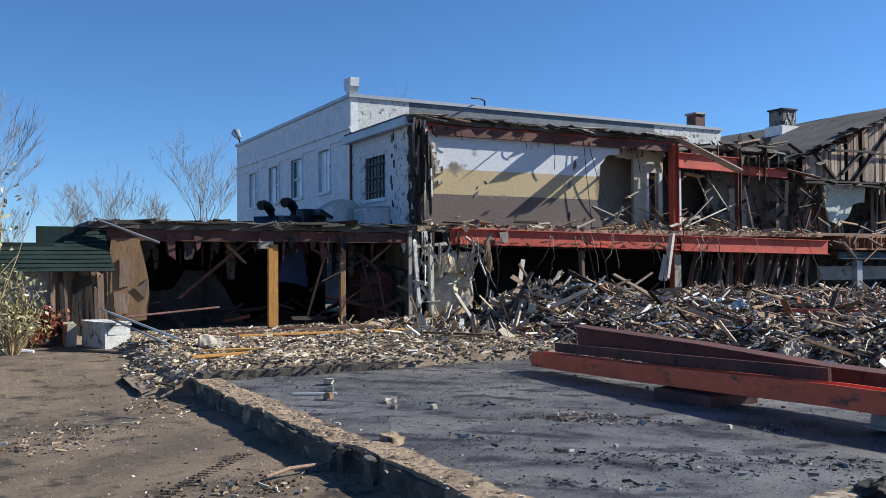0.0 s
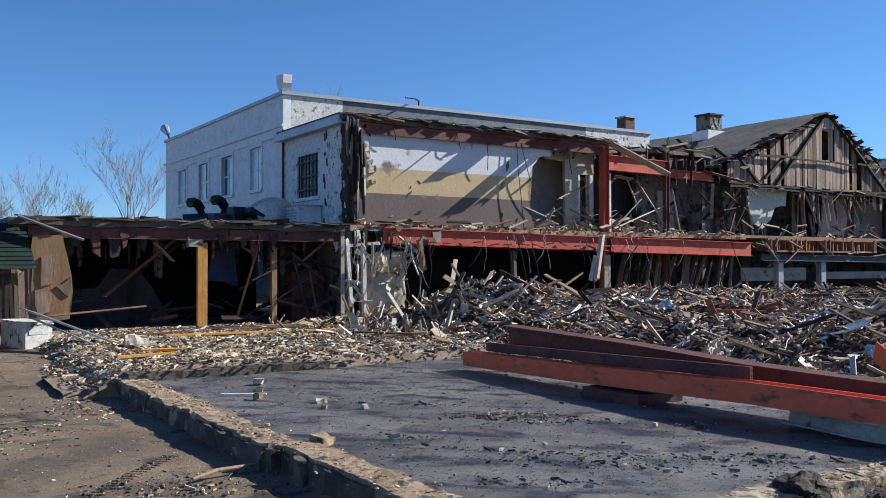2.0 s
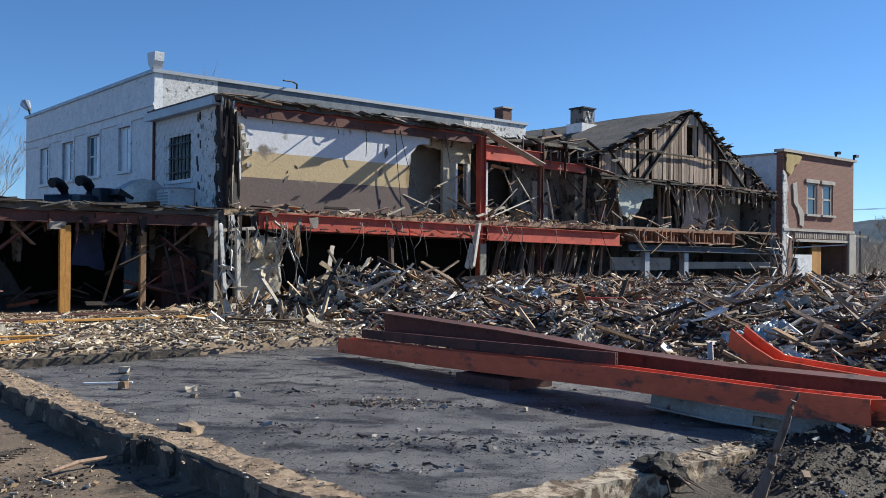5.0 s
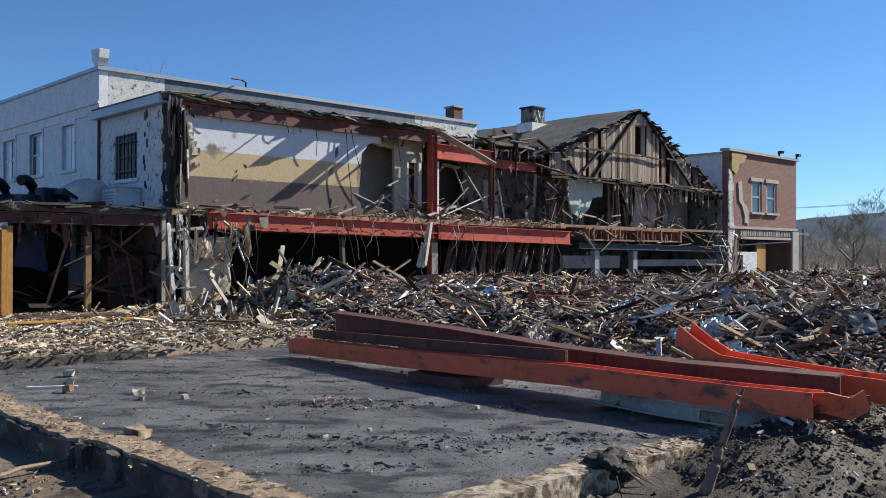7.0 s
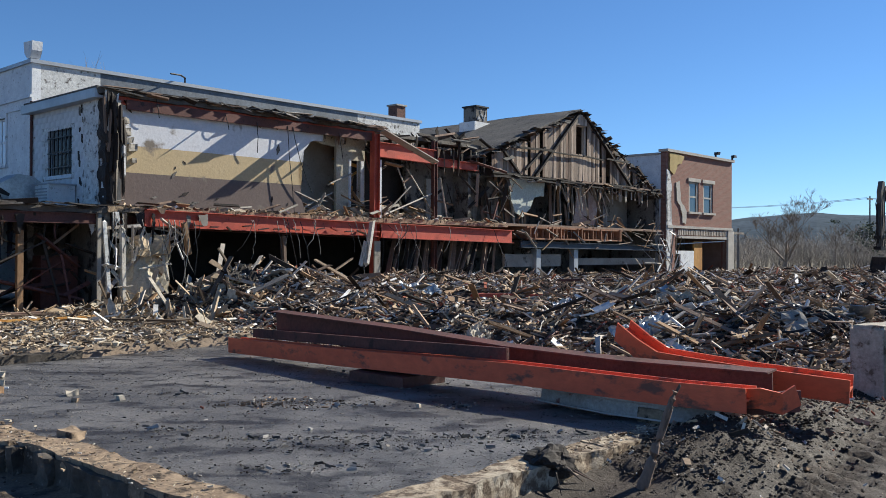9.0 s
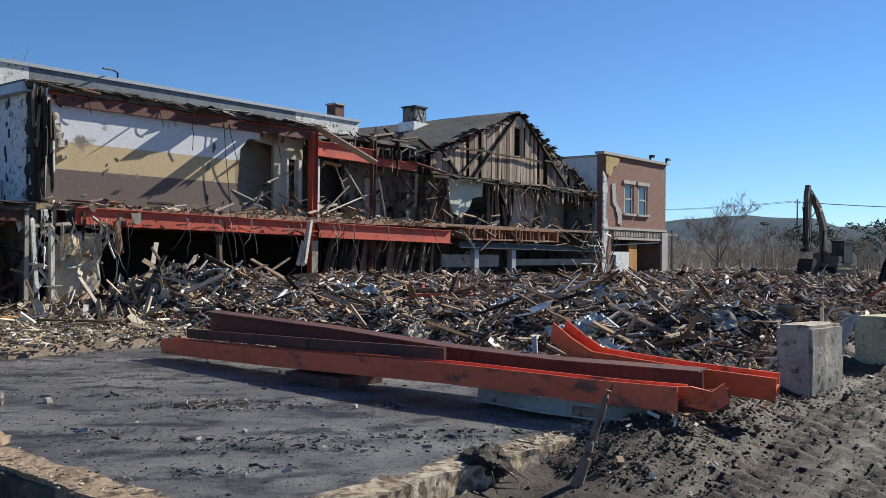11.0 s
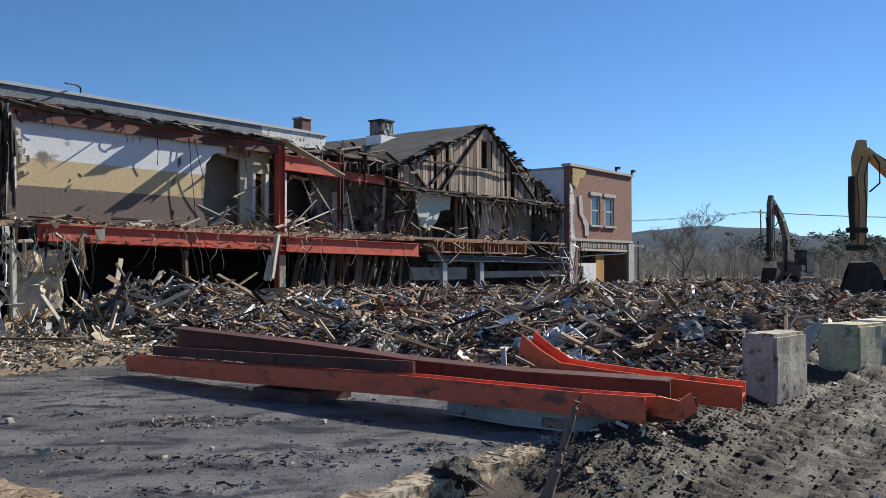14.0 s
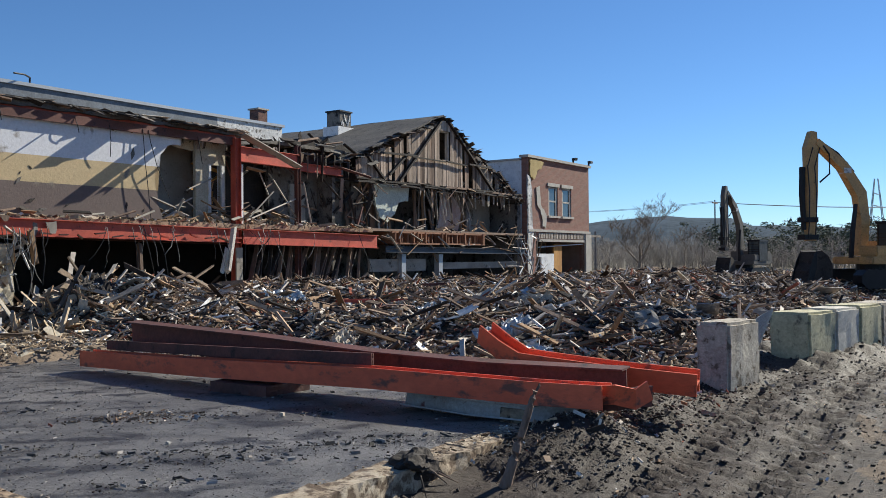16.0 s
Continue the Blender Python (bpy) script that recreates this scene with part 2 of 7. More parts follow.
def box(bm, a, b, jit=0.0, r=rng):
    """A block between two corners; jit roughens its corners."""
    vs = [bm.verts.new((x + r.uniform(-jit, jit), y + r.uniform(-jit, jit), z + r.uniform(-jit, jit))) for x in (a[0], b[0]) for y in (a[1], b[1]) for z in (a[2], b[2])]
    for f in ((0, 1, 3, 2), (4, 6, 7, 5), (0, 4, 5, 1), (2, 3, 7, 6), (0, 2, 6, 4), (1, 5, 7, 3)):
        bm.faces.new([vs[i] for i in f])


def axes(p, q, spin=0.0):
    p, q = Vector(p), Vector(q)
    d = (q - p).normalized()
    up = Vector((0, 0, 1)) if abs(d.z) < 0.95 else Vector((1, 0, 0))
    s = d.cross(up).normalized()
    w = s.cross(d)
    c, sn = math.cos(spin), math.sin(spin)
    return s * c + w * sn, w * c - s * sn


def plank(bm, p, q, w, t, spin=0.0, rag=0.0, r=rng):
    """A board from p to q, w wide and t thick; rag breaks its ends."""
    s, k = axes(p, q, spin)
    d = (Vector(q) - Vector(p)).normalized()
    vs = []
    for e, sg in ((Vector(p), -1), (Vector(q), 1)):
        for i, j in ((-1, -1), (1, -1), (1, 1), (-1, 1)):
            vs.append(bm.verts.new(e + s * (i * w / 2) + k * (j * t / 2) + d * (sg * r.uniform(-rag, rag))))
    for f in ((3, 2, 1, 0), (4, 5, 6, 7), (0, 1, 5, 4), (1, 2, 6, 5), (2, 3, 7, 6), (3, 0, 4, 7)):
        bm.faces.new([vs[i] for i in f])


def tube(bm, pts, rads, sides=6):
    """A round tapering tube through points."""
    if not isinstance(rads, (list, tuple)):
        rads = [rads] * len(pts)
    pts = [Vector(p) for p in pts]
    rings = []
    for i, p in enumerate(pts):
        a, b = pts[max(i - 1, 0)], pts[min(i + 1, len(pts) - 1)]
        s, k = axes(a, b)
        rings.append([bm.verts.new(p + (s * math.cos(h) + k * math.sin(h)) * rads[i]) for h in [2 * math.pi * j / sides for j in range(sides)]])
    for a, b in zip(rings, rings[1:]):
        for j in range(sides):
            bm.faces.new((a[j], a[(j + 1) % sides], b[(j + 1) % sides], b[j]))
    bm.faces.new(rings[0][::-1])
    bm.faces.new(rings[-1])


def section(bm, path, outline, closed=True):
    """Sweeps an outline of (side, up) pairs along path rows of (point, side vector, up vector)."""
    rings = [[bm.verts.new(Vector(p) + Vector(s) * a + Vector(k) * b) for a, b in outline] for p, s, k in path]
    n = len(outline)
    for a, b in zip(rings, rings[1:]):
        for j in range(n):
            bm.faces.new((a[j], a[(j + 1) % n], b[(j + 1) % n], b[j]))
    for ring in (rings[0][::-1], rings[-1]):
        bm.faces.new(ring)


def i_outline(depth, width, tf=0.025, tw=0.018):
    h, w = depth / 2, width / 2
    return [(-w, -h), (w, -h), (w, -h + tf), (tw, -h + tf), (tw, h - tf), (w, h - tf), (w, h), (-w, h), (-w, h - tf), (-tw, h - tf), (-tw, -h + tf), (-w, -h + tf)]


def ibeam(bm, pts, depth, width, lean=0.0, tf=0.025, tw=0.018):
    """A rolled steel I-beam through points; lean turns it about its length (degrees)."""
    path = []
    for i, p in enumerate(pts):
        s, k = axes(pts[max(i - 1, 0)], pts[min(i + 1, len(pts) - 1)], radians(lean))
        path.append((p, s, k))
    section(bm, path, i_outline(depth, width, tf, tw))


def ragged(pts, step=0.3, amp=0.08, seed=1):
    """A closed outline with broken edges."""
    r = random.Random(seed)
    out = []
    for (a, b), (c, d) in zip(pts, pts[1:] + pts[:1]):
        m = max(1, int(math.hypot(c - a, d - b) / step))
        out += [(a + (c - a) * i / m + (r.uniform(-amp, amp) if i else 0), b + (d - b) * i / m + (r.uniform(-amp, amp) if i else 0)) for i in range(m)]
    return out


def sheet_v(bm, outline, v0, v1):
    """A plate with an outline in (u, z), between v0 and v1."""
    a = [bm.verts.new((u, v0, z)) for u, z in outline]
    b = [bm.verts.new((u, v1, z)) for u, z in outline]
    bm.faces.new(a), bm.faces.new(b[::-1])
    for i in range(len(a)):
        j = (i + 1) % len(a)
        bm.faces.new((a[j], a[i], b[i], b[j]))
    bmesh.ops.triangulate(bm, faces=[f for f in bm.faces if len(f.verts) > 6])


def sheet_u(bm, outline, u0, u1):
    """A plate with an outline in (v, z), between u0 and u1."""
    k = bmesh.new()
    sheet_v(k, [(v, z) for v, z in outline], -u1, -u0)
    for p in k.verts:
        p.co = (-p.co.y, p.co.x, p.co.z)
    me = bpy.data.meshes.new("tmp")
    k.to_mesh(me)
    k.free()
    bm.from_mesh(me)
    bpy.data.meshes.remove(me)


def sheet_z(bm, outline, z0, z1):
    """A plate with an outline in (u, v), between z0 and z1."""
    k = bmesh.new()
    sheet_v(k, outline, z0, z1)
    for p in k.verts:
        p.co = (p.co.x, p.co.z, p.co.y)
    me = bpy.data.meshes.new("tmp")
    k.to_mesh(me)
    k.free()
    bm.from_mesh(me)
    bpy.data.meshes.remove(me)


def holed(bm, u0, u1, z0, z1, holes, d0, d1, along="u"):
    """A wall of thickness d0..d1 with square openings (u0, u1, z0, z1)."""
    us = sorted({u0, u1, *[x for h in holes for x in h[:2]]})
    zs = sorted({z0, z1, *[x for h in holes for x in h[2:]]})
    for a, b in zip(us, us[1:]):
        run = None
        cols = []
        for c, d in zip(zs, zs[1:]):
            mid = ((a + b) / 2, (c + d) / 2)
            if any(h[0] < mid[0] < h[1] and h[2] < mid[1] < h[3] for h in holes):
                run = None
            elif run:
                run[1] = d
            else:
                run = [c, d]
                cols.append(run)
        for c, d in cols:
            if along == "u":
                box(bm, (a, d0, c), (b, d1, d))
            else:
                box(bm, (d0, a, c), (d1, b, d))
    bmesh.ops.remove_doubles(bm, verts=bm.verts, dist=0.0005)


def mesh_of(name, bm, *materials):
    bmesh.ops.recalc_face_normals(bm, faces=bm.faces)
    me = bpy.data.meshes.new(name)
    bm.to_mesh(me)
    bm.free()
    for m in materials:
        me.materials.append(m)
    return me


def solid(name, bm, material, label="", category="", group="", kind="", m=None):
    ob = new(name, mesh_of(name, bm, material))
    ob.matrix_world = G @ m if m else G
    return tagged(ob, label, category, group, kind)


def thing(name, label, category, group="", kind="", m=None):
    ob = new(name)
    ob.empty_display_size = 0.1
    ob.matrix_world = G @ m if m else G
    return tagged(ob, label, category, group, kind)


def part(name, bm, material, parent, label="", m=None):
    ob = new(name, mesh_of(name, bm, material))
    ob.parent = parent
    if m:
        ob.matrix_basis = m
    return tagged(ob, label)


def share(name, me, parent, m):
    ob = new(name, me)
    ob.parent = parent
    ob.matrix_basis = m
    return ob


def B():
    return bmesh.new()


def boxed(*ab, jit=0.0):
    bm = B()
    for a, b in ab:
        box(bm, a, b, jit)
    return bm


def nz(x, y, z=0.0):
    return noise.noise(Vector((x, y, z)))


def smooth(x):
    x = min(max(x, 0.0), 1.0)
    return x * x * (3 - 2 * x)

# ---- ground ----
M_BLIND = mat("window_with_pale_blind", grain_of=(0.95, 1.04), c1=(0.82, 0.85, 0.88), c2=(0.66, 0.7, 0.74), rough=0.2, scale=0.9, fine=3, bump=0.02, spec=0.6)
M_GRASS = mat("winter_grass", (0.13, 0.105, 0.06), (0.085, 0.07, 0.04), 0.95, scale=0.3, fine=6, bump=0.6)


def ground_z(u, v):
    left = smooth((-9.15 - u) / 0.3)
    front = smooth((-20.9 - v) / 0.8) * (1 - left)
    z = -0.26 * left * smooth((-4 - v) / 5)
    z -= front * 0.3 * smooth((2.0 - u) / 9)
    rough = front * smooth((u + 6.6) / 1.5) * (1 - smooth((u - 14) / 8)) * (1 - smooth((-24.3 - v) / 0.7))
    z += rough * (0.07 * nz(u * 0.8, v * 1.1, 3) + 0.04 * nz(u * 2.6, v * 2.9, 5) + 0.045 * nz(u * 6, v * 7, 8) + 0.022 * nz(u * 13, v * 14, 9))
    for tv in (-22.9, -23.85):
        w = smooth(1.6 - abs(v - tv - 0.04 * u) / 0.24)
        z += rough * w * (0.024 * math.sin(u * 24 + 3 * abs(v - tv) * 4) - 0.03)
    z += rough * 0.3 * math.exp(-((v + 21.7 - 0.05 * u) / 0.7) ** 2) * (0.7 + 0.8 * nz(u * 1.1, 4.4))
    z += rough * 0.24 * math.exp(-((v + 22.95 + 0.2 * (u - 4.3)) / 0.45) ** 2) * smooth((u - 2.6) / 1.2) * (0.8 + 0.7 * nz(u * 2.2, v * 2.2, 6))
    z += left * (0.03 * nz(u * 0.7, v * 0.7, 2) + 0.012 * nz(u * 4, v * 4, 2))
    if -9.3 < u < 40 and v > -21:
        z = min(z, 0) - 0.35
    return z


def steps_of(*runs):
    out = []
    for a, b, st in runs:
        k = max(1, round((b - a) / st))
        out += [a + (b - a) * i / k for i in range(k)]
    return out + [runs[-1][1]]


us = steps_of((-3000, -200, 700), (-200, -40, 20), (-40, -14, 1.3), (-14, -9.8, 0.3), (-9.8, -9.0, 0.1), (-9.0, -7.5, 0.4), (-7.5, 5, 0.075), (5, 10, 0.2), (10, 30, 1), (30, 200, 14), (200, 3000, 700))
vs = steps_of((-3000, -200, 700), (-200, -40, 20), (-40, -27, 1), (-27, -20.5, 0.075), (-20.5, 5, 0.6), (5, 40, 4), (40, 200, 20), (200, 3000, 700))
verts = [(u, v, ground_z(u, v)) for v in vs for u in us]
nu = len(us)
faces, slots = [], []
for j in range(len(vs) - 1):
    for i in range(nu - 1):
        a = j * nu + i
        faces.append((a, a + 1, a + 1 + nu, a + nu))
        u, v = (us[i] + us[i + 1]) / 2, (vs[j] + vs[j + 1]) / 2
        far = max(abs(u), abs(v)) > 45
        slots.append(2 if far else 1 if u > -8.3 + 0.8 * nz(u * 2, v * 2) and -24.75 + 0.9 * nz(u * 0.9, v * 1.5, 4) < v < -18 else 0)
me = bpy.data.meshes.new("ground")
me.from_pydata(verts, [], faces)
for m in (M_ASPHALT, M_MUD, M_GRASS):
    me.materials.append(m)
me.polygons.foreach_set("material_index", slots)
me.polygons.foreach_set("use_smooth", [True] * len(faces))
ground = new("ground", me)
ground.matrix_world = G
tagged(ground, "dirty asphalt yard turning to churned dark mud and winter grass", "ground", kind="structure")


def rough_block(bm, a, b, cell=0.18, amp=0.05, seed=0.0, keep_top=0.5):
    """A concrete lump with worn, broken faces."""
    k = B()
    box(k, a, b)
    size = [b[i] - a[i] for i in range(3)]
    for _ in range(5):
        es = [e for e in k.edges if e.calc_length() > cell]
        if not es:
            break
        bmesh.ops.subdivide_edges(k, edges=es, cuts=1, use_grid_fill=True)
    for p in k.verts:
        c = p.co * 2.6 + Vector((seed, seed * 1.7, 0))
        n3 = noise.noise_vector(c) * amp + noise.noise_vector(c * 3.1) * amp * 0.5
        n3.z *= keep_top
        p.co += n3
    me = bpy.data.meshes.new("tmp")
    k.to_mesh(me)
    k.free()
    bm.from_mesh(me)
    bpy.data.meshes.remove(me)


# the raised blacktop of the razed part, uneven, with shallow low spots
pu, pv = steps_of((-9.2, 2.5, 0.16)), steps_of((-21.1, -9.6, 0.16))
pverts = [(u, v, -0.01 + 0.02 * nz(u * 0.5, v * 0.5, 1) + 0.012 * nz(u * 2.2, v * 2.2, 2) + 0.006 * nz(u * 7, v * 7, 3)) for v in pv for u in pu]
n = len(pu)
pfaces = [(j * n + i, j * n + i + 1, (j + 1) * n + i + 1, (j + 1) * n + i) for j in range(len(pv) - 1) for i in range(n - 1)]
me = bpy.data.meshes.new("pavement")
me.from_pydata(pverts, [], pfaces)
me.materials.append(M_SLAB)
pavement = new("pavement", me)
pavement.matrix_world = G
tagged(pavement, "dark damp blacktop floor littered with grit and scraped mud", "pavement", kind="structure")

# low foundation wall beside the yard, broken into lengths
kerb_side = thing("foundation_wall", "low broken concrete foundation wall with a dirty tan top", "low wall", kind="structure")
r = random.Random(3)
v = -8.2
while v > -21.2:
    ln_ = r.uniform(2.2, 4.0)
    e = max(v - ln_, -21.4)
    bm = B()
    top = 0.04 + r.uniform(-0.02, 0.01)
    left, right = (-9.54, -9.1) if v > -15 else (-9.4, -8.98)
    rough_block(bm, (left + r.uniform(-0.02, 0.02), e + 0.005, -0.3), (right + r.uniform(-0.03, 0.03), v, top), 0.1, 0.085 if v > -16 else 0.06, v)
    part("wall_length", bm, M_CONC, kerb_side)
    # separate darker face on the yard side, below the wall top
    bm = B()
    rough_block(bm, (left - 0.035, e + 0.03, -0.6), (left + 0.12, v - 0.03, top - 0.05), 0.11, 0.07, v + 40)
    part("footing", bm, M_FOOTING, kerb_side, "dark mottled broken footing face")
    v = e
for vv in (-11.9, -16.9, -17.6):
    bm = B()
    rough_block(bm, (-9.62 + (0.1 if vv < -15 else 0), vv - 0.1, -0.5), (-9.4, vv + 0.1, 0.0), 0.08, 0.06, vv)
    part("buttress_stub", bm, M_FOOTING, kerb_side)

M_KERB = mat("mud_caked_kerb_concrete", (0.5, 0.43, 0.33), (0.32, 0.245, 0.165), 0.9, scale=2.6, fine=22, bump=0.9, dirt=((0.13, 0.092, 0.062), 0.46))
kerb_front = thing("kerb", "pale broken concrete kerb at the edge of the blacktop", "kerb", kind="structure")
u = -9.1
for k, e in enumerate((-7.5, -6.4, -6.1, -5.3, -4.5, -3.4, -2.3)):
    bm = B()
    off = 0.02 * k
    rough_block(bm, (u + 0.02, -21.42 + off, -0.55), (e, -21.06 + off, 0.05 - (0.1 if k == 2 else 0) - 0.012 * k), 0.09, 0.045, u * 3, 0.7)
    part("kerb_length", bm, M_KERB, kerb_front)
    u = e

bm = B()
rough_block(bm, (-9.4, -10.0, -0.3), (-5.5, -9.62, 0.13), 0.2, 0.05, 9.0)
solid("floor_edge", bm, M_FOOTING, "worn concrete floor edge under the pale rubble", "kerb", kind="structure")


# rubble apron before the low building
def apron_z(u, v):
    return 0.2 + 0.10 * nz(u * 0.6, v * 0.6, 7) + 0.07 * nz(u * 2, v * 2, 9) - 0.3 * smooth((v + 11 - 0.1) / -0.8) - 0.35 * smooth((-9.2 - u) / 0.9)


au, av = steps_of((-10.4, 1.0, 0.2)), steps_of((-10.3, 8.5, 0.22))
me = bpy.data.meshes.new("rubble_floor")
n = len(au)
me.from_pydata([(u, v, (apron_z(u, v) if v < 0 else 0.22) - 0.4 * smooth((-9.55 - v) / 0.6)) for v in av for u in au], [], [(j * n + i, j * n + i + 1, (j + 1) * n + i + 1, (j + 1) * n + i) for j in range(len(av) - 1) for i in range(n - 1)])
me.materials.append(mat("littered_dirt", (0.26, 0.2, 0.145), (0.17, 0.13, 0.095), 0.95, scale=1.5, fine=12, bump=0.8))
ap = new("rubble_floor", me)
ap.matrix_world = G
tagged(ap, "tan dirt floor under broken plaster and splinters", "floor", kind="structure")


# ---- rubble heap ----
def heap_edge(v):
    pts = ((-24, 3.4), (-21.3, 1.9), (-18, 0.7), (-14, -0.2), (-11, -1.2), (-8, -1.8), (-4, -1.0), (0.0, 0.6), (6, 1.0))
    for (a, x), (b, y) in zip(pts, pts[1:]):
        if a <= v <= b:
            return x + (y - x) * (v - a) / (b - a)
    return 1.0


def heap_z(u, v):
    d = u - heap_edge(v)
    if d < 0:
        return -0.4
    h = 0.62 * smooth(d / 3.4) + 0.2 * smooth((d - 4) / 8)
    h += 0.8 * math.exp(-((u - 2.8) / 2.8) ** 2 - ((v + 4.6) / 2.5) ** 2) + 0.25 * math.exp(-((u - 10) / 5) ** 2 - ((v + 4) / 3) ** 2)
    h *= 1 - 0.3 * smooth((u - 18) / 14) * smooth((-6 - v) / 8)
    h *= 1 - 0.9 * smooth((-19.3 - v + 0.04 * u) / 2.2)
    s = smooth(d / 2)
    return h + s * (0.22 * nz(u * 0.45, v * 0.45, 11) + 0.32 * nz(u * 1.2, v * 1.2, 12) + 0.12 * nz(u * 3, v * 3, 13)) - 0.05


hu, hv = steps_of((-2.2, 14, 0.25), (14, 62, 0.8)), steps_of((-23, -14, 0.3), (-14, 5.6, 0.35))
n = len(hu)
me = bpy.data.meshes.new("rubble_heap")
me.from_pydata([(u, v, heap_z(u, v)) for v in hv for u in hu], [], [(j * n + i, j * n + i + 1, (j + 1) * n + i + 1, (j + 1) * n + i) for j in range(len(hv) - 1) for i in range(n - 1)])
me.materials.append(M_HEAP)
heap = new("rubble_heap", me)
heap.matrix_world = G
tagged(heap, "dark heap of crushed demolition rubble and dirt", "rubble", kind="stuff")

# ---- low wing beside the yard ----
low = thing("low_building", "gutted flat-roofed low building, torn open, dark inside", "building")
# back and side walls coloured near-black for the shade inside
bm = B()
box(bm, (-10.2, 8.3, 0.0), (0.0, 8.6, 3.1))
part("back_wall", bm, M_CHAR_SHADE, low)
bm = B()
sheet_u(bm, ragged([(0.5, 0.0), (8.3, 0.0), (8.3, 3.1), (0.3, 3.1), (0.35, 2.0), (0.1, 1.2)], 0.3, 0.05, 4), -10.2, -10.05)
part("side_wall", bm, M_CHAR_SHADE, low)
bm = B()
sheet_v(bm, ragged([(-10.1, 3.16), (0.0, 3.16), (0.0, 3.34), (-10.1, 3.36)], 0.35, 0.025, 5), 0.0, 8.6)
part("roof", bm, M_SHINGLE, low, "tarred roof deck with a torn edge")
bm = B()
ibeam(bm, [(-10.0, 0.12, 2.98), (-0.2, 0.12, 2.98)], 0.32, 0.2)
part("edge_beam", bm, M_RUSTDARK, low, "dark red steel edge beam")
r = random.Random(11)
for k in range(11):
    u = -9.6 + k * 0.93
    bm = B()
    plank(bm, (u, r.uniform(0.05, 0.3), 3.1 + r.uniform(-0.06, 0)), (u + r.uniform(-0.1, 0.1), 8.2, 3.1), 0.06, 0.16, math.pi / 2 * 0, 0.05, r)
    part("rafter", bm, M_CHAR_SHADE, low)
bm = B()
box(bm, (-5.0, 0.0, 0.2), (-4.86, 0.16, 2.72))
box(bm, (-4.85, 0.02, 0.2), (-4.70, 0.17, 2.74))
part("timber_post", bm, M_WOOD_YELLOW, low, "new yellow timber post")
bm = boxed(((-5.3, 0.0, 2.62), (-4.85, 0.2, 2.84)))
part("post_cap", bm, M_PLASTER, low)
bm = boxed(((-2.55, 0.3, 0.2), (-2.38, 0.46, 2.6)))
part("inner_post", bm, M_WOOD, low)
for (a, b, w) in (((-7.5, 0.7, 1.15), (-5.4, 0.45, 2.95), 0.17), ((-6.3, 2.5, 0.2), (-6.1, 2.4, 3.1), 0.14), ((-2.9, 0.6, 1.1), (-0.6, 0.4, 0.5), 0.16), ((-1.9, 0.5, 2.5), (-0.5, 0.8, 1.5), 0.12),
                  ((-1.3, 0.2, 0.2), (-1.75, 0.5, 2.3), 0.12), ((-0.95, 0.3, 0.2), (-1.15, 0.6, 1.9), 0.1), ((-3.4, 1.2, 0.3), (-2.7, 0.9, 2.9), 0.12)):
    bm = B()
    plank(bm, a, b, w, 0.07, 0.3, 0.06)
    part("fallen_stud", bm, rng.choice((M_CHAR_SHADE, M_WOOD, M_RUSTDARK)) if w < 0.17 else M_RUSTDARK, low)
# hanging scraps of ceiling along the torn edge
for k in range(7):
    u = -9.3 + k * 1.3 + r.uniform(-0.2, 0.2)
    bm = B()
    w, h = r.uniform(0.08, 0.35), r.uniform(0.2, 0.75)
    o = ragged([(u, 3.05), (u + w, 3.05), (u + w * 0.8 + r.uniform(-0.1, 0.1), 3.0 - h), (u + w * 0.3, 3.0 - h * 0.8)], 0.12, 0.03, k)
    sheet_v(bm, o, 0.0 + r.uniform(0, 0.3), 0.34)
    part("hanging_scrap", bm, r.choice((M_CHAR_SHADE, M_RUSTDARK, M_CHAR_SHADE)), low)
# loose roof boards and drip edge on top
for k in range(14):
    u = -9.9 + k * 0.72
    bm = B()
    plank(bm, (u, r.uniform(-0.3, 0.0), 3.37 + r.uniform(-0.02, 0.06)), (u + r.uniform(0.5, 1.3), r.uniform(-0.25, 0.2), 3.36 + r.uniform(-0.05, 0.05)), r.uniform(0.06, 0.2), 0.03, 0, 0.1, r)
    part("torn_edge_board", bm, r.choice((M_CHAR_SHADE, M_CHAR_SHADE, M_SHINGLE)), low)
bm = B()
plank(bm, (-9.9, -0.25, 3.38), (-8.3, -0.55, 2.75), 0.2, 0.03, 0.2)
part("bent_flashing", bm, M_TRIM, low, "bent pale strip of flashing")
# tan panelling and green mansard at the yard end
bm = B()
sheet_v(bm, ragged([(-9.5, 0.4), (-8.55, 0.6), (-8.5, 1.7), (-8.75, 2.9), (-9.5, 2.9)], 0.3, 0.04, 8), 0.0, 0.08)
part("tan_panel", bm, M_WOOD, low, "tan wallboard panel with torn layers")
for o in ([(-9.3, 2.3), (-9.05, 2.35), (-8.95, 1.6), (-9.3, 1.5)], [(-9.45, 1.4), (-9.0, 1.3), (-9.05, 0.8), (-9.4, 0.7)], [(-8.9, 1.5), (-8.55, 1.75), (-8.6, 1.2)]):
    bm = B()
    sheet_v(bm, ragged(o, 0.12, 0.03, int(o[0][1] * 10)), -0.05, 0.0)
    part("torn_board", bm, M_WOOD_DARK, low)
bm = B()
sheet_v(bm, ragged([(-11.0, 0.0), (-9.45, 0.2), (-9.45, 2.0), (-11.0, 2.0)], 0.3, 0.03, 12), 0.1, 0.22)
part("end_wall", bm, M_WOOD_DARK, low)
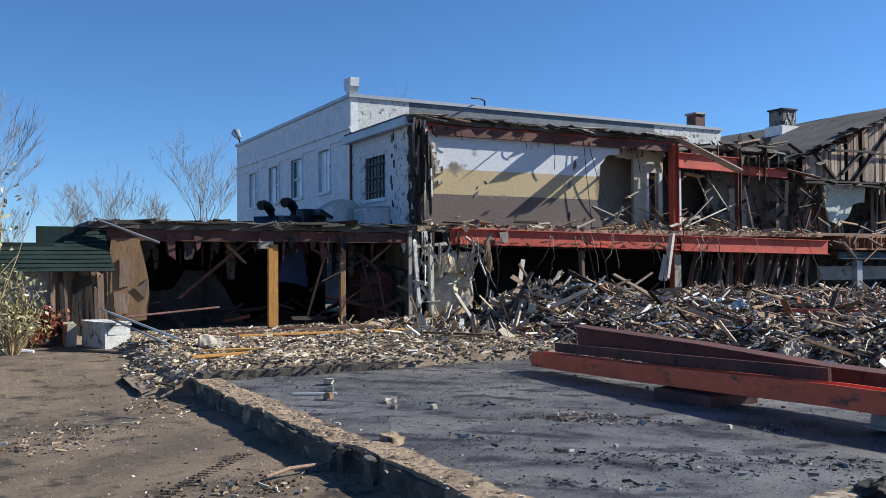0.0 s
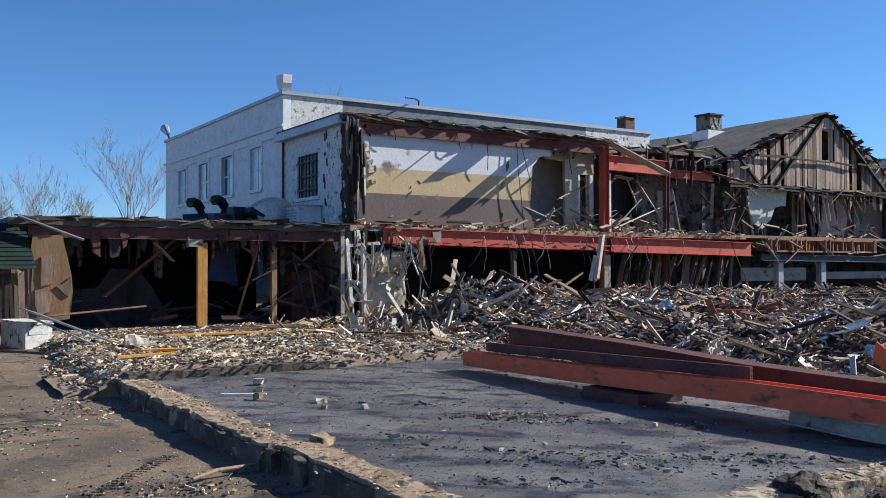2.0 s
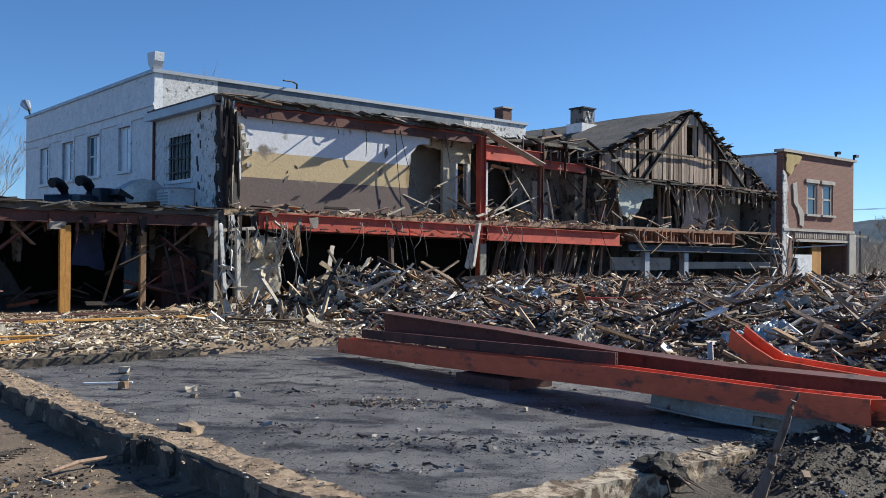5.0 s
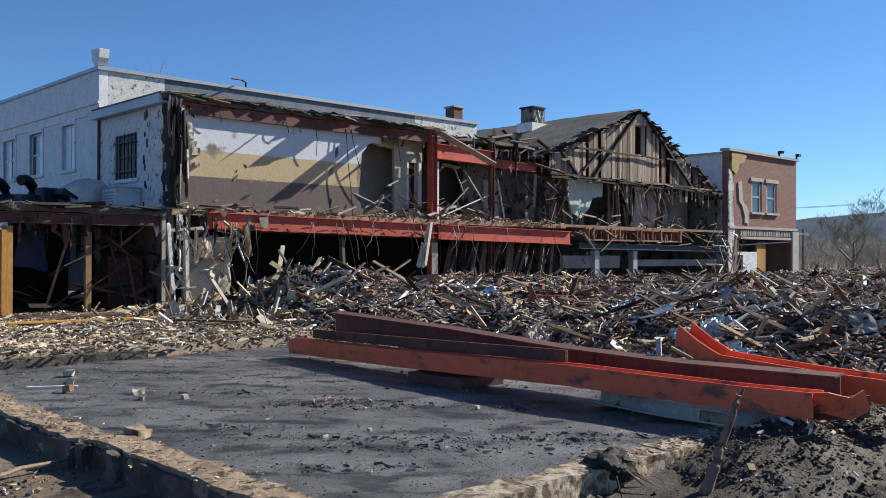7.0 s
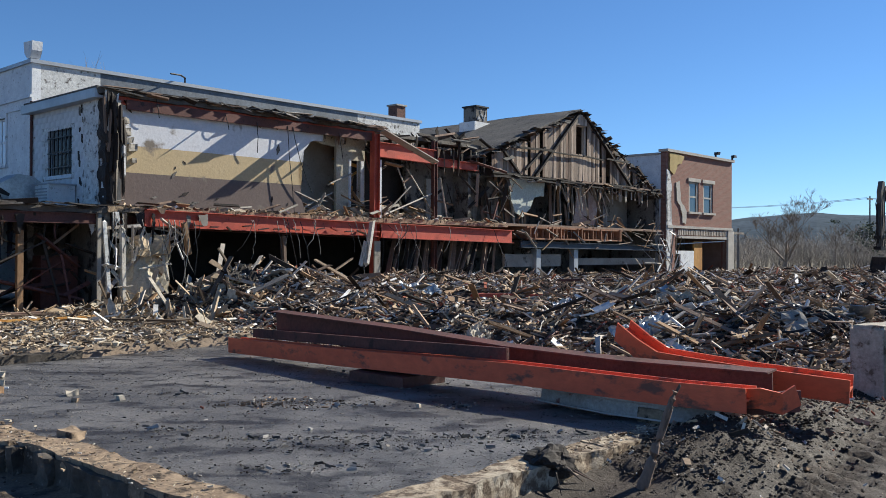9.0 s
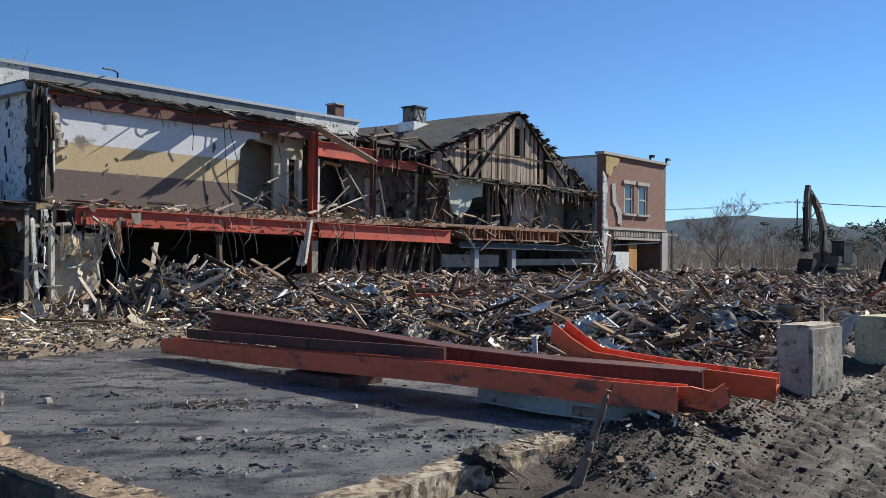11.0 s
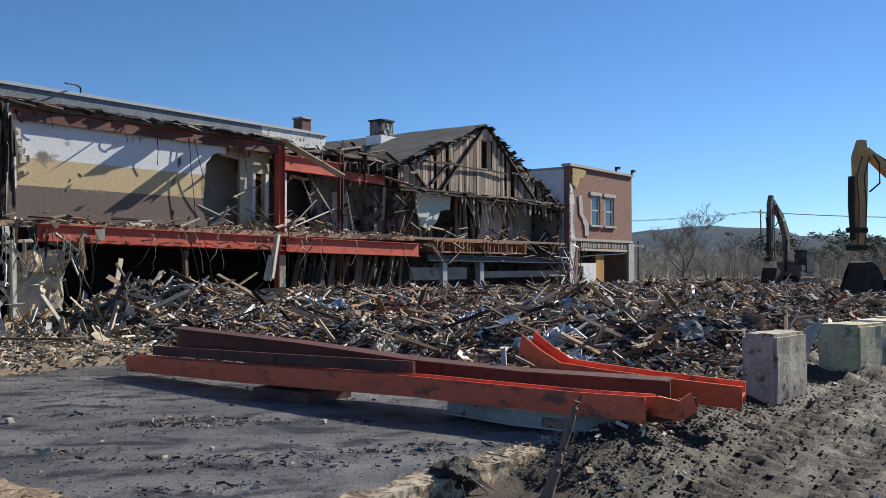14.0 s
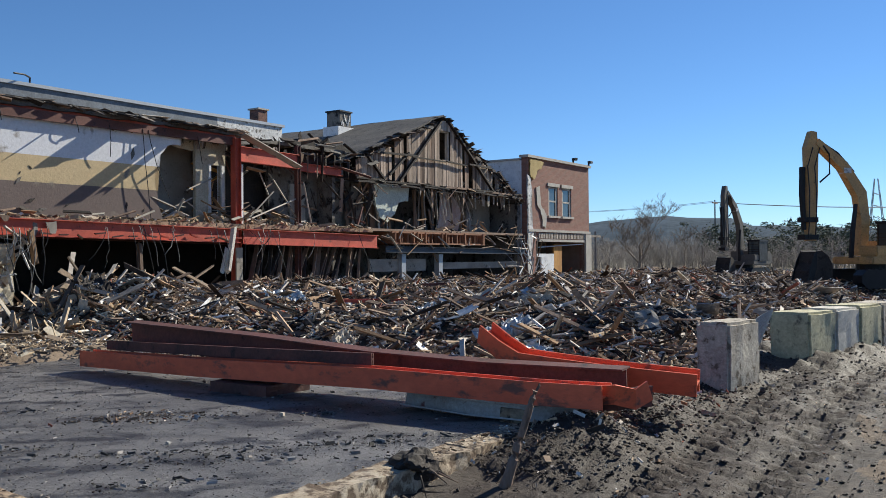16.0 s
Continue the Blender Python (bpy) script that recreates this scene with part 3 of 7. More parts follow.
for k in range(13):
    u = -10.95 + k * 0.12
    bm = B()
    u += r.uniform(-0.05, 0.05)
    plank(bm, (u, 0.04 - 0.03 * r.random(), 0.25 + r.uniform(0, 0.3)), (u + r.uniform(-0.12, 0.12), 0.04, 2.05 - r.choice((0, 0, 0.2, 0.5))), r.uniform(0.06, 0.17), 0.04, math.pi / 2, 0.12, r)
    part("wall_board", bm, r.choice((M_WOOD_DARK, M_CHAR_SHADE, M_WOOD_DARK, M_CHAR_SHADE)), low)
M_PLASTER_GREY = mat("grey_render", (0.42, 0.41, 0.42), (0.33, 0.325, 0.335), 0.9, scale=1.2, fine=14, bump=0.2, dirt=((0.2, 0.19, 0.18), 0.6))
green = thing("mansard", "torn dark green slatted mansard sagging over the yard", "roof")
for k in range(11):
    z, v = 2.02 + k * 0.115, -0.62 + k * 0.07
    a0 = -15.2 + r.uniform(-0.05, 0.05) if k < 6 else -10.95 + 0.25 * (k - 6) + r.uniform(-0.06, 0.06)
    pts = [(a0 + (-9.5 - 0.02 * k - a0) * i / 5, v + r.uniform(-0.015, 0.015), z - 0.04 * (1 - i / 5) ** 2 + r.uniform(-0.008, 0.008)) for i in range(6)]
    bm = B()
    section(bm, [(p, Vector((0, 0.45, 0.9)), Vector((0, -0.9, 0.45))) for p in pts], [(-0.06, -0.012), (0.06, -0.03), (0.06, -0.012), (-0.06, 0.02)])
    part("siding_strip", bm, M_GREENROOF, green)
part("slat_backing", boxed(((-15.1, -0.1, 2.1), (-9.6, -0.02, 2.75)), ((-11.4, 0.1, 2.75), (-9.6, 0.16, 3.2))), M_GREENROOF, green)
bm = B()
holed(bm, -15.2, -11.0, -0.3, 2.1, [(-13.6, -12.9, 0.9, 1.8)], 0.3, 0.5)
part("annex_wall", bm, M_PLASTER_GREY, low, "grey rendered wall under the slatted mansard")
# interior leftovers
bm = B()
box(bm, (-1.5, 1.2, 0.22), (-0.35, 1.8, 1.85))
cab = solid("cabinet", bm, M_RUSTDARK, "battered dark red cabinet standing in the gutted room", "cabinet")
# ceiling panel; its tile colour is darkened for the room's shade
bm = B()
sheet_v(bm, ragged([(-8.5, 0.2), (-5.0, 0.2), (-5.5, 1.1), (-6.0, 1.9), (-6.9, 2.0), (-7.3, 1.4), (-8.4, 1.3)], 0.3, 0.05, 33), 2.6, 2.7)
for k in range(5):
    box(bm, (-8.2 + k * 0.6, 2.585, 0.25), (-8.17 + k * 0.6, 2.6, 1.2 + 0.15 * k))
solid("fallen_panel", bm, mat("shade_darkened_ceiling_tile", (0.06, 0.053, 0.05), (0.04, 0.036, 0.034), 0.9, scale=1.5, fine=9, bump=0.2), "fallen grey ceiling grid panel leaning in the dark", "panel")
bm = B()
sheet_v(bm, ragged([(-4.2, 1.6), (-3.2, 1.4), (-3.3, 2.9), (-4.0, 2.95)], 0.25, 0.06, 34), 1.6, 1.66)
part("blue_sheet", bm, M_BLUE, low, "faded blue sheet hanging from the roof")

# ---- white block building behind ----
white = thing("white_building", "two-storey white painted block building with peeling paint and flat roof", "building")
wins = ((7.75, 8.95), (11.05, 12.45), (14.25, 15.7), (17.65, 18.95))
bm = B()
holed(bm, 5.55, 21.35, 3.2, 8.57, [(a, b, 5.15, 6.85) for a, b in wins], 0.0, 0.32, "v")
part("side_wall", bm, M_WHITE, white)
M_SIDING = mat("slate_grey_metal_siding", (0.17, 0.185, 0.21), (0.11, 0.125, 0.145), 0.55, 0.3, scale=1.4, fine=12, bump=0.15, dirt=((0.3, 0.3, 0.3), 0.62))
for u0, u1, mt in ((0.32, 2.5, M_WHITE_PEEL), (2.5, 15.2, M_SIDING), (15.2, 19.4, M_WHITE_PEEL)):
    part("front_wall", boxed(((u0, 5.55, 3.2), (u1, 5.87, 8.57))), mt, white)
bm = boxed(((-0.08, 5.47, 8.57), (0.4, 21.43, 8.7)), ((0.4, 5.47, 8.57), (19.5, 5.95, 8.7)))
part("coping", bm, M_TRIM, white, "pale metal coping")
bm = boxed(((-0.07, 5.5, 7.36), (-0.003, 21.4, 7.46)), ((-0.05, 5.5, 7.0), (-0.003, 21.4, 7.06)))
part("string_course", bm, M_WHITE, white)
bm = boxed(((0.35, 5.9, 8.2), (19.4, 21.4, 8.3)))
part("roof", bm, M_SHINGLE, white)
bm = boxed(((0.3, 21.05, 0.0), (19.4, 21.35, 8.4)), ((19.1, 5.9, 0.0), (19.4, 21.05, 8.4)))
part("rear_wall", bm, M_WHITE, white)
for a, b in wins:
    w = thing("window", "", "", m=None)
    w.matrix_world = Matrix()
    w.parent = white
    bm = boxed(((-0.05, a - 0.14, 6.85), (0.1, b + 0.14, 7.0)), ((-0.04, a - 0.14, 5.15), (0.1, a, 6.85)), ((-0.04, b, 5.15), (0.1, b + 0.14, 6.85)))
    part("surround", bm, M_WHITE, w)
    bm = boxed(((-0.1, a - 0.18, 5.02), (0.2, b + 0.18, 5.15)))
    part("sill", bm, M_WHITE, w)
    m = (a + b) / 2
    bm = boxed(((0.07, a, 5.15), (0.2, a + 0.07, 6.85)), ((0.07, b - 0.07, 5.15), (0.2, b, 6.85)), ((0.08, a, 5.95), (0.2, b, 6.02)), ((0.07, a, 6.78), (0.2, b, 6.85)), ((0.08, m - 0.03, 5.15), (0.2, m + 0.03, 6.85)))
    part("frame", bm, M_WHITE, w)
    bm = boxed(((0.1, a + 0.06, 5.15), (0.11, m - 0.03, 6.8)))
    part("pane", bm, M_BLIND if a < 14 else m_glass, w)
    bm = boxed(((0.1, m + 0.03, 5.15), (0.11, b - 0.06, 6.8)))
    part("pane", bm, m_glass if 10 < a < 14 else M_BLIND, w)
bm = B()
tube(bm, [(-0.06, 5.42, 7.2), (-0.06, 5.42, 3.6)], 0.05, 8)
part("downpipe", bm, M_RUSTDARK, white)
for k in range(5):
    u = 18.2 + 0.2 * k - 1.8 * (k % 3)
    bm = B()
    box(bm, (u, 5.45, 7.6 + 0.05 * k), (u + 0.5, 5.545, 7.68 + 0.05 * k), 0.03)
    part("loose_flashing", bm, M_WOOD_GREY, white)

# ---- torn-open wing with the banded wall ----
wing = thing("torn_wing", "torn-open two-storey wing with banded room wall and red steel frame", "building")
bm = B()
holed(bm, 0.35, 5.5, 3.3, 6.75, [(2.42, 4.2, 4.5, 6.03)], 0.0, 0.3, "v")
part("side_wall", bm, M_WHITE_PEEL, wing, "peeling white painted block side wall")
bk = B()
box(bk, (-0.012, -0.197, -0.097), (0.0, 0.197, 0.097))
block_mesh = mesh_of("block", bk, M_WHITE_BLOCK)
rb = random.Random(17)
for j in range(17):
    z = 3.45 + j * 0.2
    for i in range(14):
        v = 0.6 + i * 0.4 - (0.2 if j % 2 else 0)
        if v > 5.3 or (2.2 < v < 4.4 and 4.35 < z < 6.15) or (v < 1.3 and rb.random() < 0.5):
            continue
        share("block", block_mesh, wing, pose(rb.uniform(-0.003, 0.001), v, z))
for k in range(60):
    v, z = 0.45 + 1.5 * rb.random() ** 1.8, rb.uniform(3.5, 6.7)
    l = rb.uniform(0.04, 0.16)
    b2 = B()
    sheet_u(b2, ragged([(v - l * 0.5, z - l), (v + l * 0.4, z - l * 0.8), (v + l * 0.5, z + l * 1.2), (v - l * 0.3, z + l)], 0.06, 0.03, 700 + k), -0.022, -0.01)
    part("peeled_patch", b2, M_CHAR_SHADE if k % 3 else M_DARKROOM, wing)
bw = thing("window", "", "")
bw.matrix_world = Matrix()
bw.parent = wing
bm = boxed(((0.1, 2.42, 4.5), (0.16, 2.5, 6.03)), ((0.1, 4.12, 4.5), (0.16, 4.2, 6.03)), ((0.1, 2.42, 5.24), (0.16, 4.2, 5.3)))
part("frame", bm, M_TRIM, bw)
bm = boxed(((0.12, 2.5, 4.5), (0.13, 4.12, 6.03)))
part("pane", bm, plain("dark_glass", (0.02, 0.022, 0.025), 0.15), bw)
for k in range(6):
    bm = boxed(((-0.02, 2.55 + k * 0.29, 4.5), (0.02, 2.59 + k * 0.29, 6.03)))
    part("bar", bm, M_BLACKIRON, bw)
for z in (4.75, 5.25, 5.75):
    bm = boxed(((-0.03, 2.42, z), (0.01, 4.2, z + 0.04)))
    part("cross_bar", bm, M_BLACKIRON, bw)
bm = boxed(((-0.08, 2.3, 4.38), (0.1, 4.3, 4.5)))
part("sill", bm, M_WHITE, bw)
# eaves of the wing roof
bm = B()
sheet_v(bm, ragged([(-0.25, 6.85), (11.8, 6.85), (11.8, 7.08), (-0.3, 7.08)], 0.3, 0.03, 21), 0.12, 5.5)
part("roof", bm, M_SHINGLE, wing, "tarred roof with a ragged torn edge")
bm = boxed(((-0.35, 0.15, 6.72), (-0.22, 5.6, 7.0)), ((-0.22, 0.15, 6.72), (0.0, 5.5, 6.8)))
part("eave", bm, M_TRIM, wing)
bm = B()
for k in range(34):
    b2 = B()
    z0 = rng.uniform(3.35, 6.2)
    u0, v0 = rng.uniform(-0.12, 0.5), rng.uniform(-0.22, 0.02)
    plank(b2, (u0, v0, z0), (u0 + rng.uniform(-0.08, 0.08), v0 + rng.uniform(-0.05, 0.05), min(z0 + rng.uniform(0.25, 1.3), 6.85)), rng.uniform(0.04, 0.14), rng.uniform(0.02, 0.08), rng.uniform(-0.6, 0.6), 0.12)
    part("torn_wall_edge", b2, rng.choice((M_CHAR_SHADE, M_CHAR_SHADE, M_CHAR_SHADE, M_WHITE_PEEL, M_CREAM_FLAKE, M_WOOD_DARK)), wing)
rough_block(bm, (-0.03, 0.0, 3.35), (0.26, 0.5, 6.85), 0.16, 0.11, 2.0, 1)
part("torn_corner", bm, M_CHAR_SHADE, wing, "blackened torn wall end")
bm = B()
rough_block(bm, (-0.06, 0.5, 3.35), (0.02, 1.5, 6.8), 0.25, 0.05, 5.0, 1)
part("bare_block", bm, M_WHITE_PEEL, wing)
bm = B()
box(bm, (0.34, 0.1, 3.5), (0.52, 0.3, 6.7), 0.02)
part("end_stud", bm, M_PLASTER, wing)
bm = B()
sheet_v(bm, ragged([(0.55, 3.45), (7.95, 3.45), (7.75, 4.0), (7.62, 4.6), (7.6, 5.3), (7.85, 5.8), (8.15, 6.15), (8.75, 6.22), (8.8, 6.72), (0.5, 6.72), (0.75, 5.9), (0.5, 5.0), (0.75, 4.2)], 0.22, 0.04, 31), 0.3, 0.46)
part("banded_wall", bm, M_MURAL, wing, "room wall painted in pale, ochre and brown bands")
for c, s in (((0.75, 5.75), 0.14), ((0.85, 5.5), 0.12), ((0.95, 5.28), 0.16), ((0.7, 6.1), 0.1), ((1.0, 4.9), 0.08)):
    bm = B()
    rough_block(bm, (c[0] - s, 0.18, c[1] - s * 0.8), (c[0] + s, 0.32, c[1] + s * 0.8), 0.1, 0.06, c[0] * 7, 1)
    part("broken_plaster", bm, M_PLASTER, wing)
for k, (u, z, a, l) in enumerate(((2.45, 4.52, 0.9, 0.16), (2.5, 4.75, 1.2, 0.06), (2.85, 4.95, -0.8, 0.08), (6.65, 5.72, 1.4, 0.22), (6.4, 3.9, 1.5, 0.12), (2.85, 3.9, 0.5, 0.2), (1.75, 3.75, 0.3, 0.14), (7.1, 3.75, 1.2, 0.08), (4.1, 3.8, 0.5, 0.1), (3.2, 3.62, 0.2, 0.22))):
    bm = B()
    du, dz = math.cos(a) * l, math.sin(a) * l
    sheet_v(bm, ragged([(u - du, z - dz), (u - dz * 0.35, z + du * 0.3), (u + du, z + dz), (u + dz * 0.4, z - du * 0.3)], 0.04, 0.015, 400 + k), 0.285, 0.303)
    part("plaster_gouge", bm, M_CHAR_SHADE if k % 3 else M_DARKROOM, wing, "dark gouge in the painted wall")
for k, (u, z0, z1, sw) in enumerate(((6.95, 6.6, 3.3, 0.35), (5.6, 6.6, 5.5, 0.02), (7.2, 6.6, 4.2, 0.9), (1.7, 6.9, 6.3, 0.1), (4.3, 6.7, 6.2, 0.15), (9.4, 6.6, 5.6, 0.2))):
    bm = B()
    tube(bm, [(u + sw * (i / 6) ** 1.6 + 0.03 * nz(i * 0.8, k), 0.12 - 0.06 * math.sin(i * 0.5), z0 + (z1 - z0) * i / 6) for i in range(7)], 0.014, 5)
    part("dangling_wire", bm, M_BLACKIRON, wing)
# roof steel along the front
bm = B()
ibeam(bm, [(0.5, 0.28, 6.76), (4, 0.28, 6.82), (8, 0.28, 6.84), (11.4, 0.28, 6.86)], 0.3, 0.22)
part("roof_beam", bm, M_RED, wing, "rusty red steel roof beam")
r = random.Random(5)
for k in range(46):
    u = -0.1 + k * 0.255 + r.uniform(-0.1, 0.1)
    bm = B()
    ext = r.uniform(-0.1, 0.14)
    plank(bm, (u, 0.12 - ext, 7.04 + r.uniform(-0.06, 0.06)), (u + r.uniform(0.3, 1.1), 0.1 - r.uniform(-0.1, 0.14), 7.02 + r.uniform(-0.12, 0.1)), r.uniform(0.05, 0.28), r.uniform(0.015, 0.05), r.uniform(-0.5, 0.5), 0.12, r)
    part("torn_roof_board", bm, r.choice((M_CHAR_SHADE, M_WOOD_DARK, M_SHINGLE, M_WOOD_GREY, M_CHAR_SHADE)), wing)
for k in range(22):
    u = 0.6 + k * 0.48 + r.uniform(-0.2, 0.2)
    bm = B()
    h = r.uniform(0.1, 0.42)
    sheet_v(bm, ragged([(u, 6.75), (u + r.uniform(0.1, 0.5), 6.75), (u + 0.25, 6.72 - h), (u + 0.08, 6.72 - h * 0.6)], 0.1, 0.03, k + 60), 0.2, 0.25)
    part("hanging_scrap", bm, r.choice((M_CHAR_SHADE, M_WOOD_DARK, M_RUSTDARK)), wing)
# ragged deck left hanging over the torn front
for k in range(12):
    u0, u1 = -0.2 + k * 1.0, 0.83 + k * 1.0
    bm = B()
    e = r.uniform(0.02, 0.2) if 0 < k < 10 else 0.1
    sheet_z(bm, ragged([(u0, 0.4), (u1, 0.4), (u1, 0.1 - e * r.uniform(0.5, 1.1)), (u0, 0.1 - e * r.uniform(0.5, 1.1))], 0.22, 0.09, k + 300), 7.02, 7.05)
    part("roof_overhang", bm, M_SHINGLE, wing)
# projecting roof rags, added and sized to cast diagonal shadow bands on the wall
for u, e, w in ((5.55, 0.42, 0.5), (6.1, 0.8, 0.55), (6.65, 0.62, 0.5), (8.55, 1.3, 0.62), (9.2, 1.1, 0.3), (10.1, 1.0, 0.12), (4.6, 0.75, 0.05), (3.6, 0.3, 0.2)):
    bm = B()
    plank(bm, (u, 0.5, 7.06), (u + 0.1, 0.3 - e, 6.98 - 0.16 * e), w, 0.02, 0.1, 0.12)
    part("torn_decking", bm, M_CHAR_SHADE, wing)
# steel columns and upper beam
bm = B()
ibeam(bm, [(11.28, 0.1, 0.3), (11.28, 0.1, 6.75)], 0.3, 0.28)
part("column", bm, M_RED, wing, "red steel column")
bm = boxed(((11.1, -0.1, 0.3), (11.42, -0.04, 2.45)))
part("column_cover", bm, M_PLASTER, wing)
bm = boxed(((11.5, 0.2, 3.4), (11.75, 0.35, 5.75)))
part("white_jamb", bm, M_WHITE, wing)
bm = B()
ibeam(bm, [(11.4, 0.15, 6.15), (14.8, 0.15, 6.1)], 0.6, 0.25)
part("upper_beam", bm, M_RED, wing)
bm = B()
ibeam(bm, [(14.8, 0.4, 5.95), (17.9, 0.4, 5.9)], 0.35, 0.22)
part("upper_beam", bm, M_RED, wing)
bm = B()
ibeam(bm, [(14.85, 0.2, 0.3), (14.85, 0.2, 6.8)], 0.2, 0.2)
part("column", bm, M_RUSTDARK, wing, "sooty red steel column")
# floor, its front beams
bm = B()
sheet_v(bm, ragged([(0.0, 3.2), (19.6, 3.2), (19.6, 3.38), (0.0, 3.38)], 0.3, 0.02, 41), -0.05, 5.5)
part("floor_deck", bm, M_CONC, wing, "broken concrete floor deck")
bm = B()
ibeam(bm, [(1.2, -0.1, 3.05), (6, -0.1, 2.98), (11.2, -0.1, 2.9)], 0.55, 0.26)
part("floor_beam", bm, M_RED, wing, "red steel floor beam")
bm = B()
ibeam(bm, [(11.35, -0.2, 2.88), (15, -0.2, 2.83), (19.7, -0.2, 2.76)], 0.6, 0.28)
part("floor_beam", bm, M_RED, wing, "red steel floor beam")
bm = B()
ibeam(bm, [(-0.2, 0.6, 2.95), (11.2, 0.6, 2.75)], 0.35, 0.2)
part("floor_beam", bm, M_RUSTDARK, wing)
for k in range(15):
    u = 1.5 + k * 0.66
    bm = B()
    plank(bm, (u, -0.22, 2.85 + r.uniform(-0.1, 0.1)), (u + r.uniform(0.1, 0.5), -0.26, 2.78 + r.uniform(-0.1, 0.15)), 0.1, 0.05, 0, 0.04, r)
    part("clip_angle", bm, r.choice((M_WOOD, M_RUSTDARK, M_RED)), wing)
# rubble lying along the floor edge
bm = B()
for k in range(700):
    u, v = r.uniform(0.2, 19.4), r.uniform(-0.12, 1.4)
    z = 3.38 + (0.25 if 8.2 < u < 15.5 else 0.06) * r.random() ** 2
    a = r.uniform(0, 6.3)
    l = r.uniform(0.05, 0.3)
    plank(bm, (u, v, z), (u + l * math.cos(a), v + l * math.sin(a) * 0.5, z + r.uniform(-0.02, 0.1)), r.uniform(0.02, 0.12), r.uniform(0.01, 0.05), r.uniform(0, 3), 0.02, r)
tagged(part("floor_rubble", bm, M_RUBBLE_PALE, wing), kind="stuff")
# rooms behind
M_CREAM = mat("cream_plaster", (0.58, 0.52, 0.4), (0.46, 0.41, 0.31), 0.85, scale=0.9, fine=11, bump=0.3, dirt=((0.2, 0.17, 0.13), 0.62))
bm = boxed(((8.2, 2.8, 3.38), (15.2, 2.95, 6.8)))
part("room_wall", bm, M_PLASTER, wing, "stained room wall")
bm = B()
holed(bm, 9.95, 11.45, 3.38, 6.8, [(10.66, 11.2, 3.38, 5.7)], 0.9, 1.05)
part("room_wall", bm, M_CREAM, wing, "cream plaster wall with a door opening")
bm = B()
sheet_v(bm, ragged([(8.9, 6.3), (10.0, 6.2), (10.0, 6.8), (8.9, 6.8)], 0.25, 0.06, 141), 0.9, 1.0)
part("room_wall", bm, M_CREAM, wing)
bm = boxed(((0.7, 0.12, 6.46), (11.3, 0.2, 6.76)))
part("brown_edge_plate", bm, M_RUSTDARK, wing, "dark brown steel plate over the banded wall")
bm = boxed(((10.56, 0.82, 3.38), (10.66, 1.1, 5.72)), ((11.2, 0.82, 3.38), (11.34, 1.1, 5.7)), ((11.62, 0.5, 3.38), (11.76, 0.6, 5.8)))
part("door_frame", bm, M_WHITE, wing)
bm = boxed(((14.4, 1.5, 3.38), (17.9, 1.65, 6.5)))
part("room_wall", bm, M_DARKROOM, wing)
bm = boxed(((15.6, 1.4, 3.5), (16.6, 1.5, 5.3)))
part("grey_panel", bm, M_PLASTER, wing)
# wall coloured near-black to deepen the shade between the columns
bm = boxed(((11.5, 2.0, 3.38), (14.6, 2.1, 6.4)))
part("room_wall", bm, M_CHAR_SHADE, wing)
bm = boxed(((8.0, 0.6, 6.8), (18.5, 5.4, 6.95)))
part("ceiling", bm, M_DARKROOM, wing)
for (a, b, w) in (((9.0, 0.2, 4.6), (10.3, 0.4, 5.1), 0.12), ((11.6, -0.1, 3.5), (15.0, 0.3, 4.6), 0.1), ((11.7, 0.0, 3.5), (13.3, 0.1, 4.75), 0.09), ((12.7, 0.3, 5.6), (13.4, 0.4, 4.5), 0.05), ((13.3, 0.3, 5.5), (14.9, 0.2, 3.6), 0.05),
                  ((11.6, -0.15, 5.6), (12.5, -0.2, 5.5), 0.16), ((11.4, -0.2, 6.85), (14.0, -0.7, 5.75), 0.3), ((14.9, -0.1, 5.2), (15.6, 0.1, 3.4), 0.06), ((8.0, 0.4, 3.7), (9.4, 0.5, 4.3), 0.08)):
    bm = B()
    plank(bm, a, b, w, 0.05, 0.4, 0.06)
    part("snapped_timber", bm, rng.choice((M_WOOD, M_WOOD_GREY, M_PLASTER)), wing)
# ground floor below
# the near-black rear wall stands in for unlit depth
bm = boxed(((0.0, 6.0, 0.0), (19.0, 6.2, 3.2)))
part("rear_room_wall", bm, M_CHAR_SHADE, wing)
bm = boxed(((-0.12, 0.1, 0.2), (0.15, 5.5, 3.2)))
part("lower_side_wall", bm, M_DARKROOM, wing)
for (a, b, w, mt) in (((0.45, -0.2, 0.4), (0.4, -0.2, 2.7), 0.16, M_CREAM_FLAKE), ((0.0, -0.2, 0.4), (-0.15, -0.1, 2.9), 0.1, M_WHITE_PEEL), ((-0.4, -0.3, 0.4), (-0.3, -0.1, 3.1), 0.06, M_PLASTER), ((2.6, -0.4, 1.9), (2.45, -0.35, 2.9), 0.18, M_WOOD),
                      ((6.7, -0.1, 0.8), (6.75, 0.1, 2.6), 0.2, M_WOOD_DARK), ((10.2, -0.6, 1.5), (10.7, -0.4, 3.2), 0.2, M_CREAM_FLAKE), ((10.0, -0.5, 1.5), (10.35, -0.4, 2.4), 0.12, M_CREAM_FLAKE)):
    bm = B()
    plank(bm, a, b, w, 0.12, 0.0, 0.08)
    part("post", bm, mt, wing)
bm = B()
rough_block(bm, (0.5, 0.1, 0.3), (2.2, 0.35, 2.3), 0.3, 0.16, 6.0, 1)
part("torn_wall_stub", bm, M_CREAM, wing, "torn cream plaster wall stub")
bm = B()
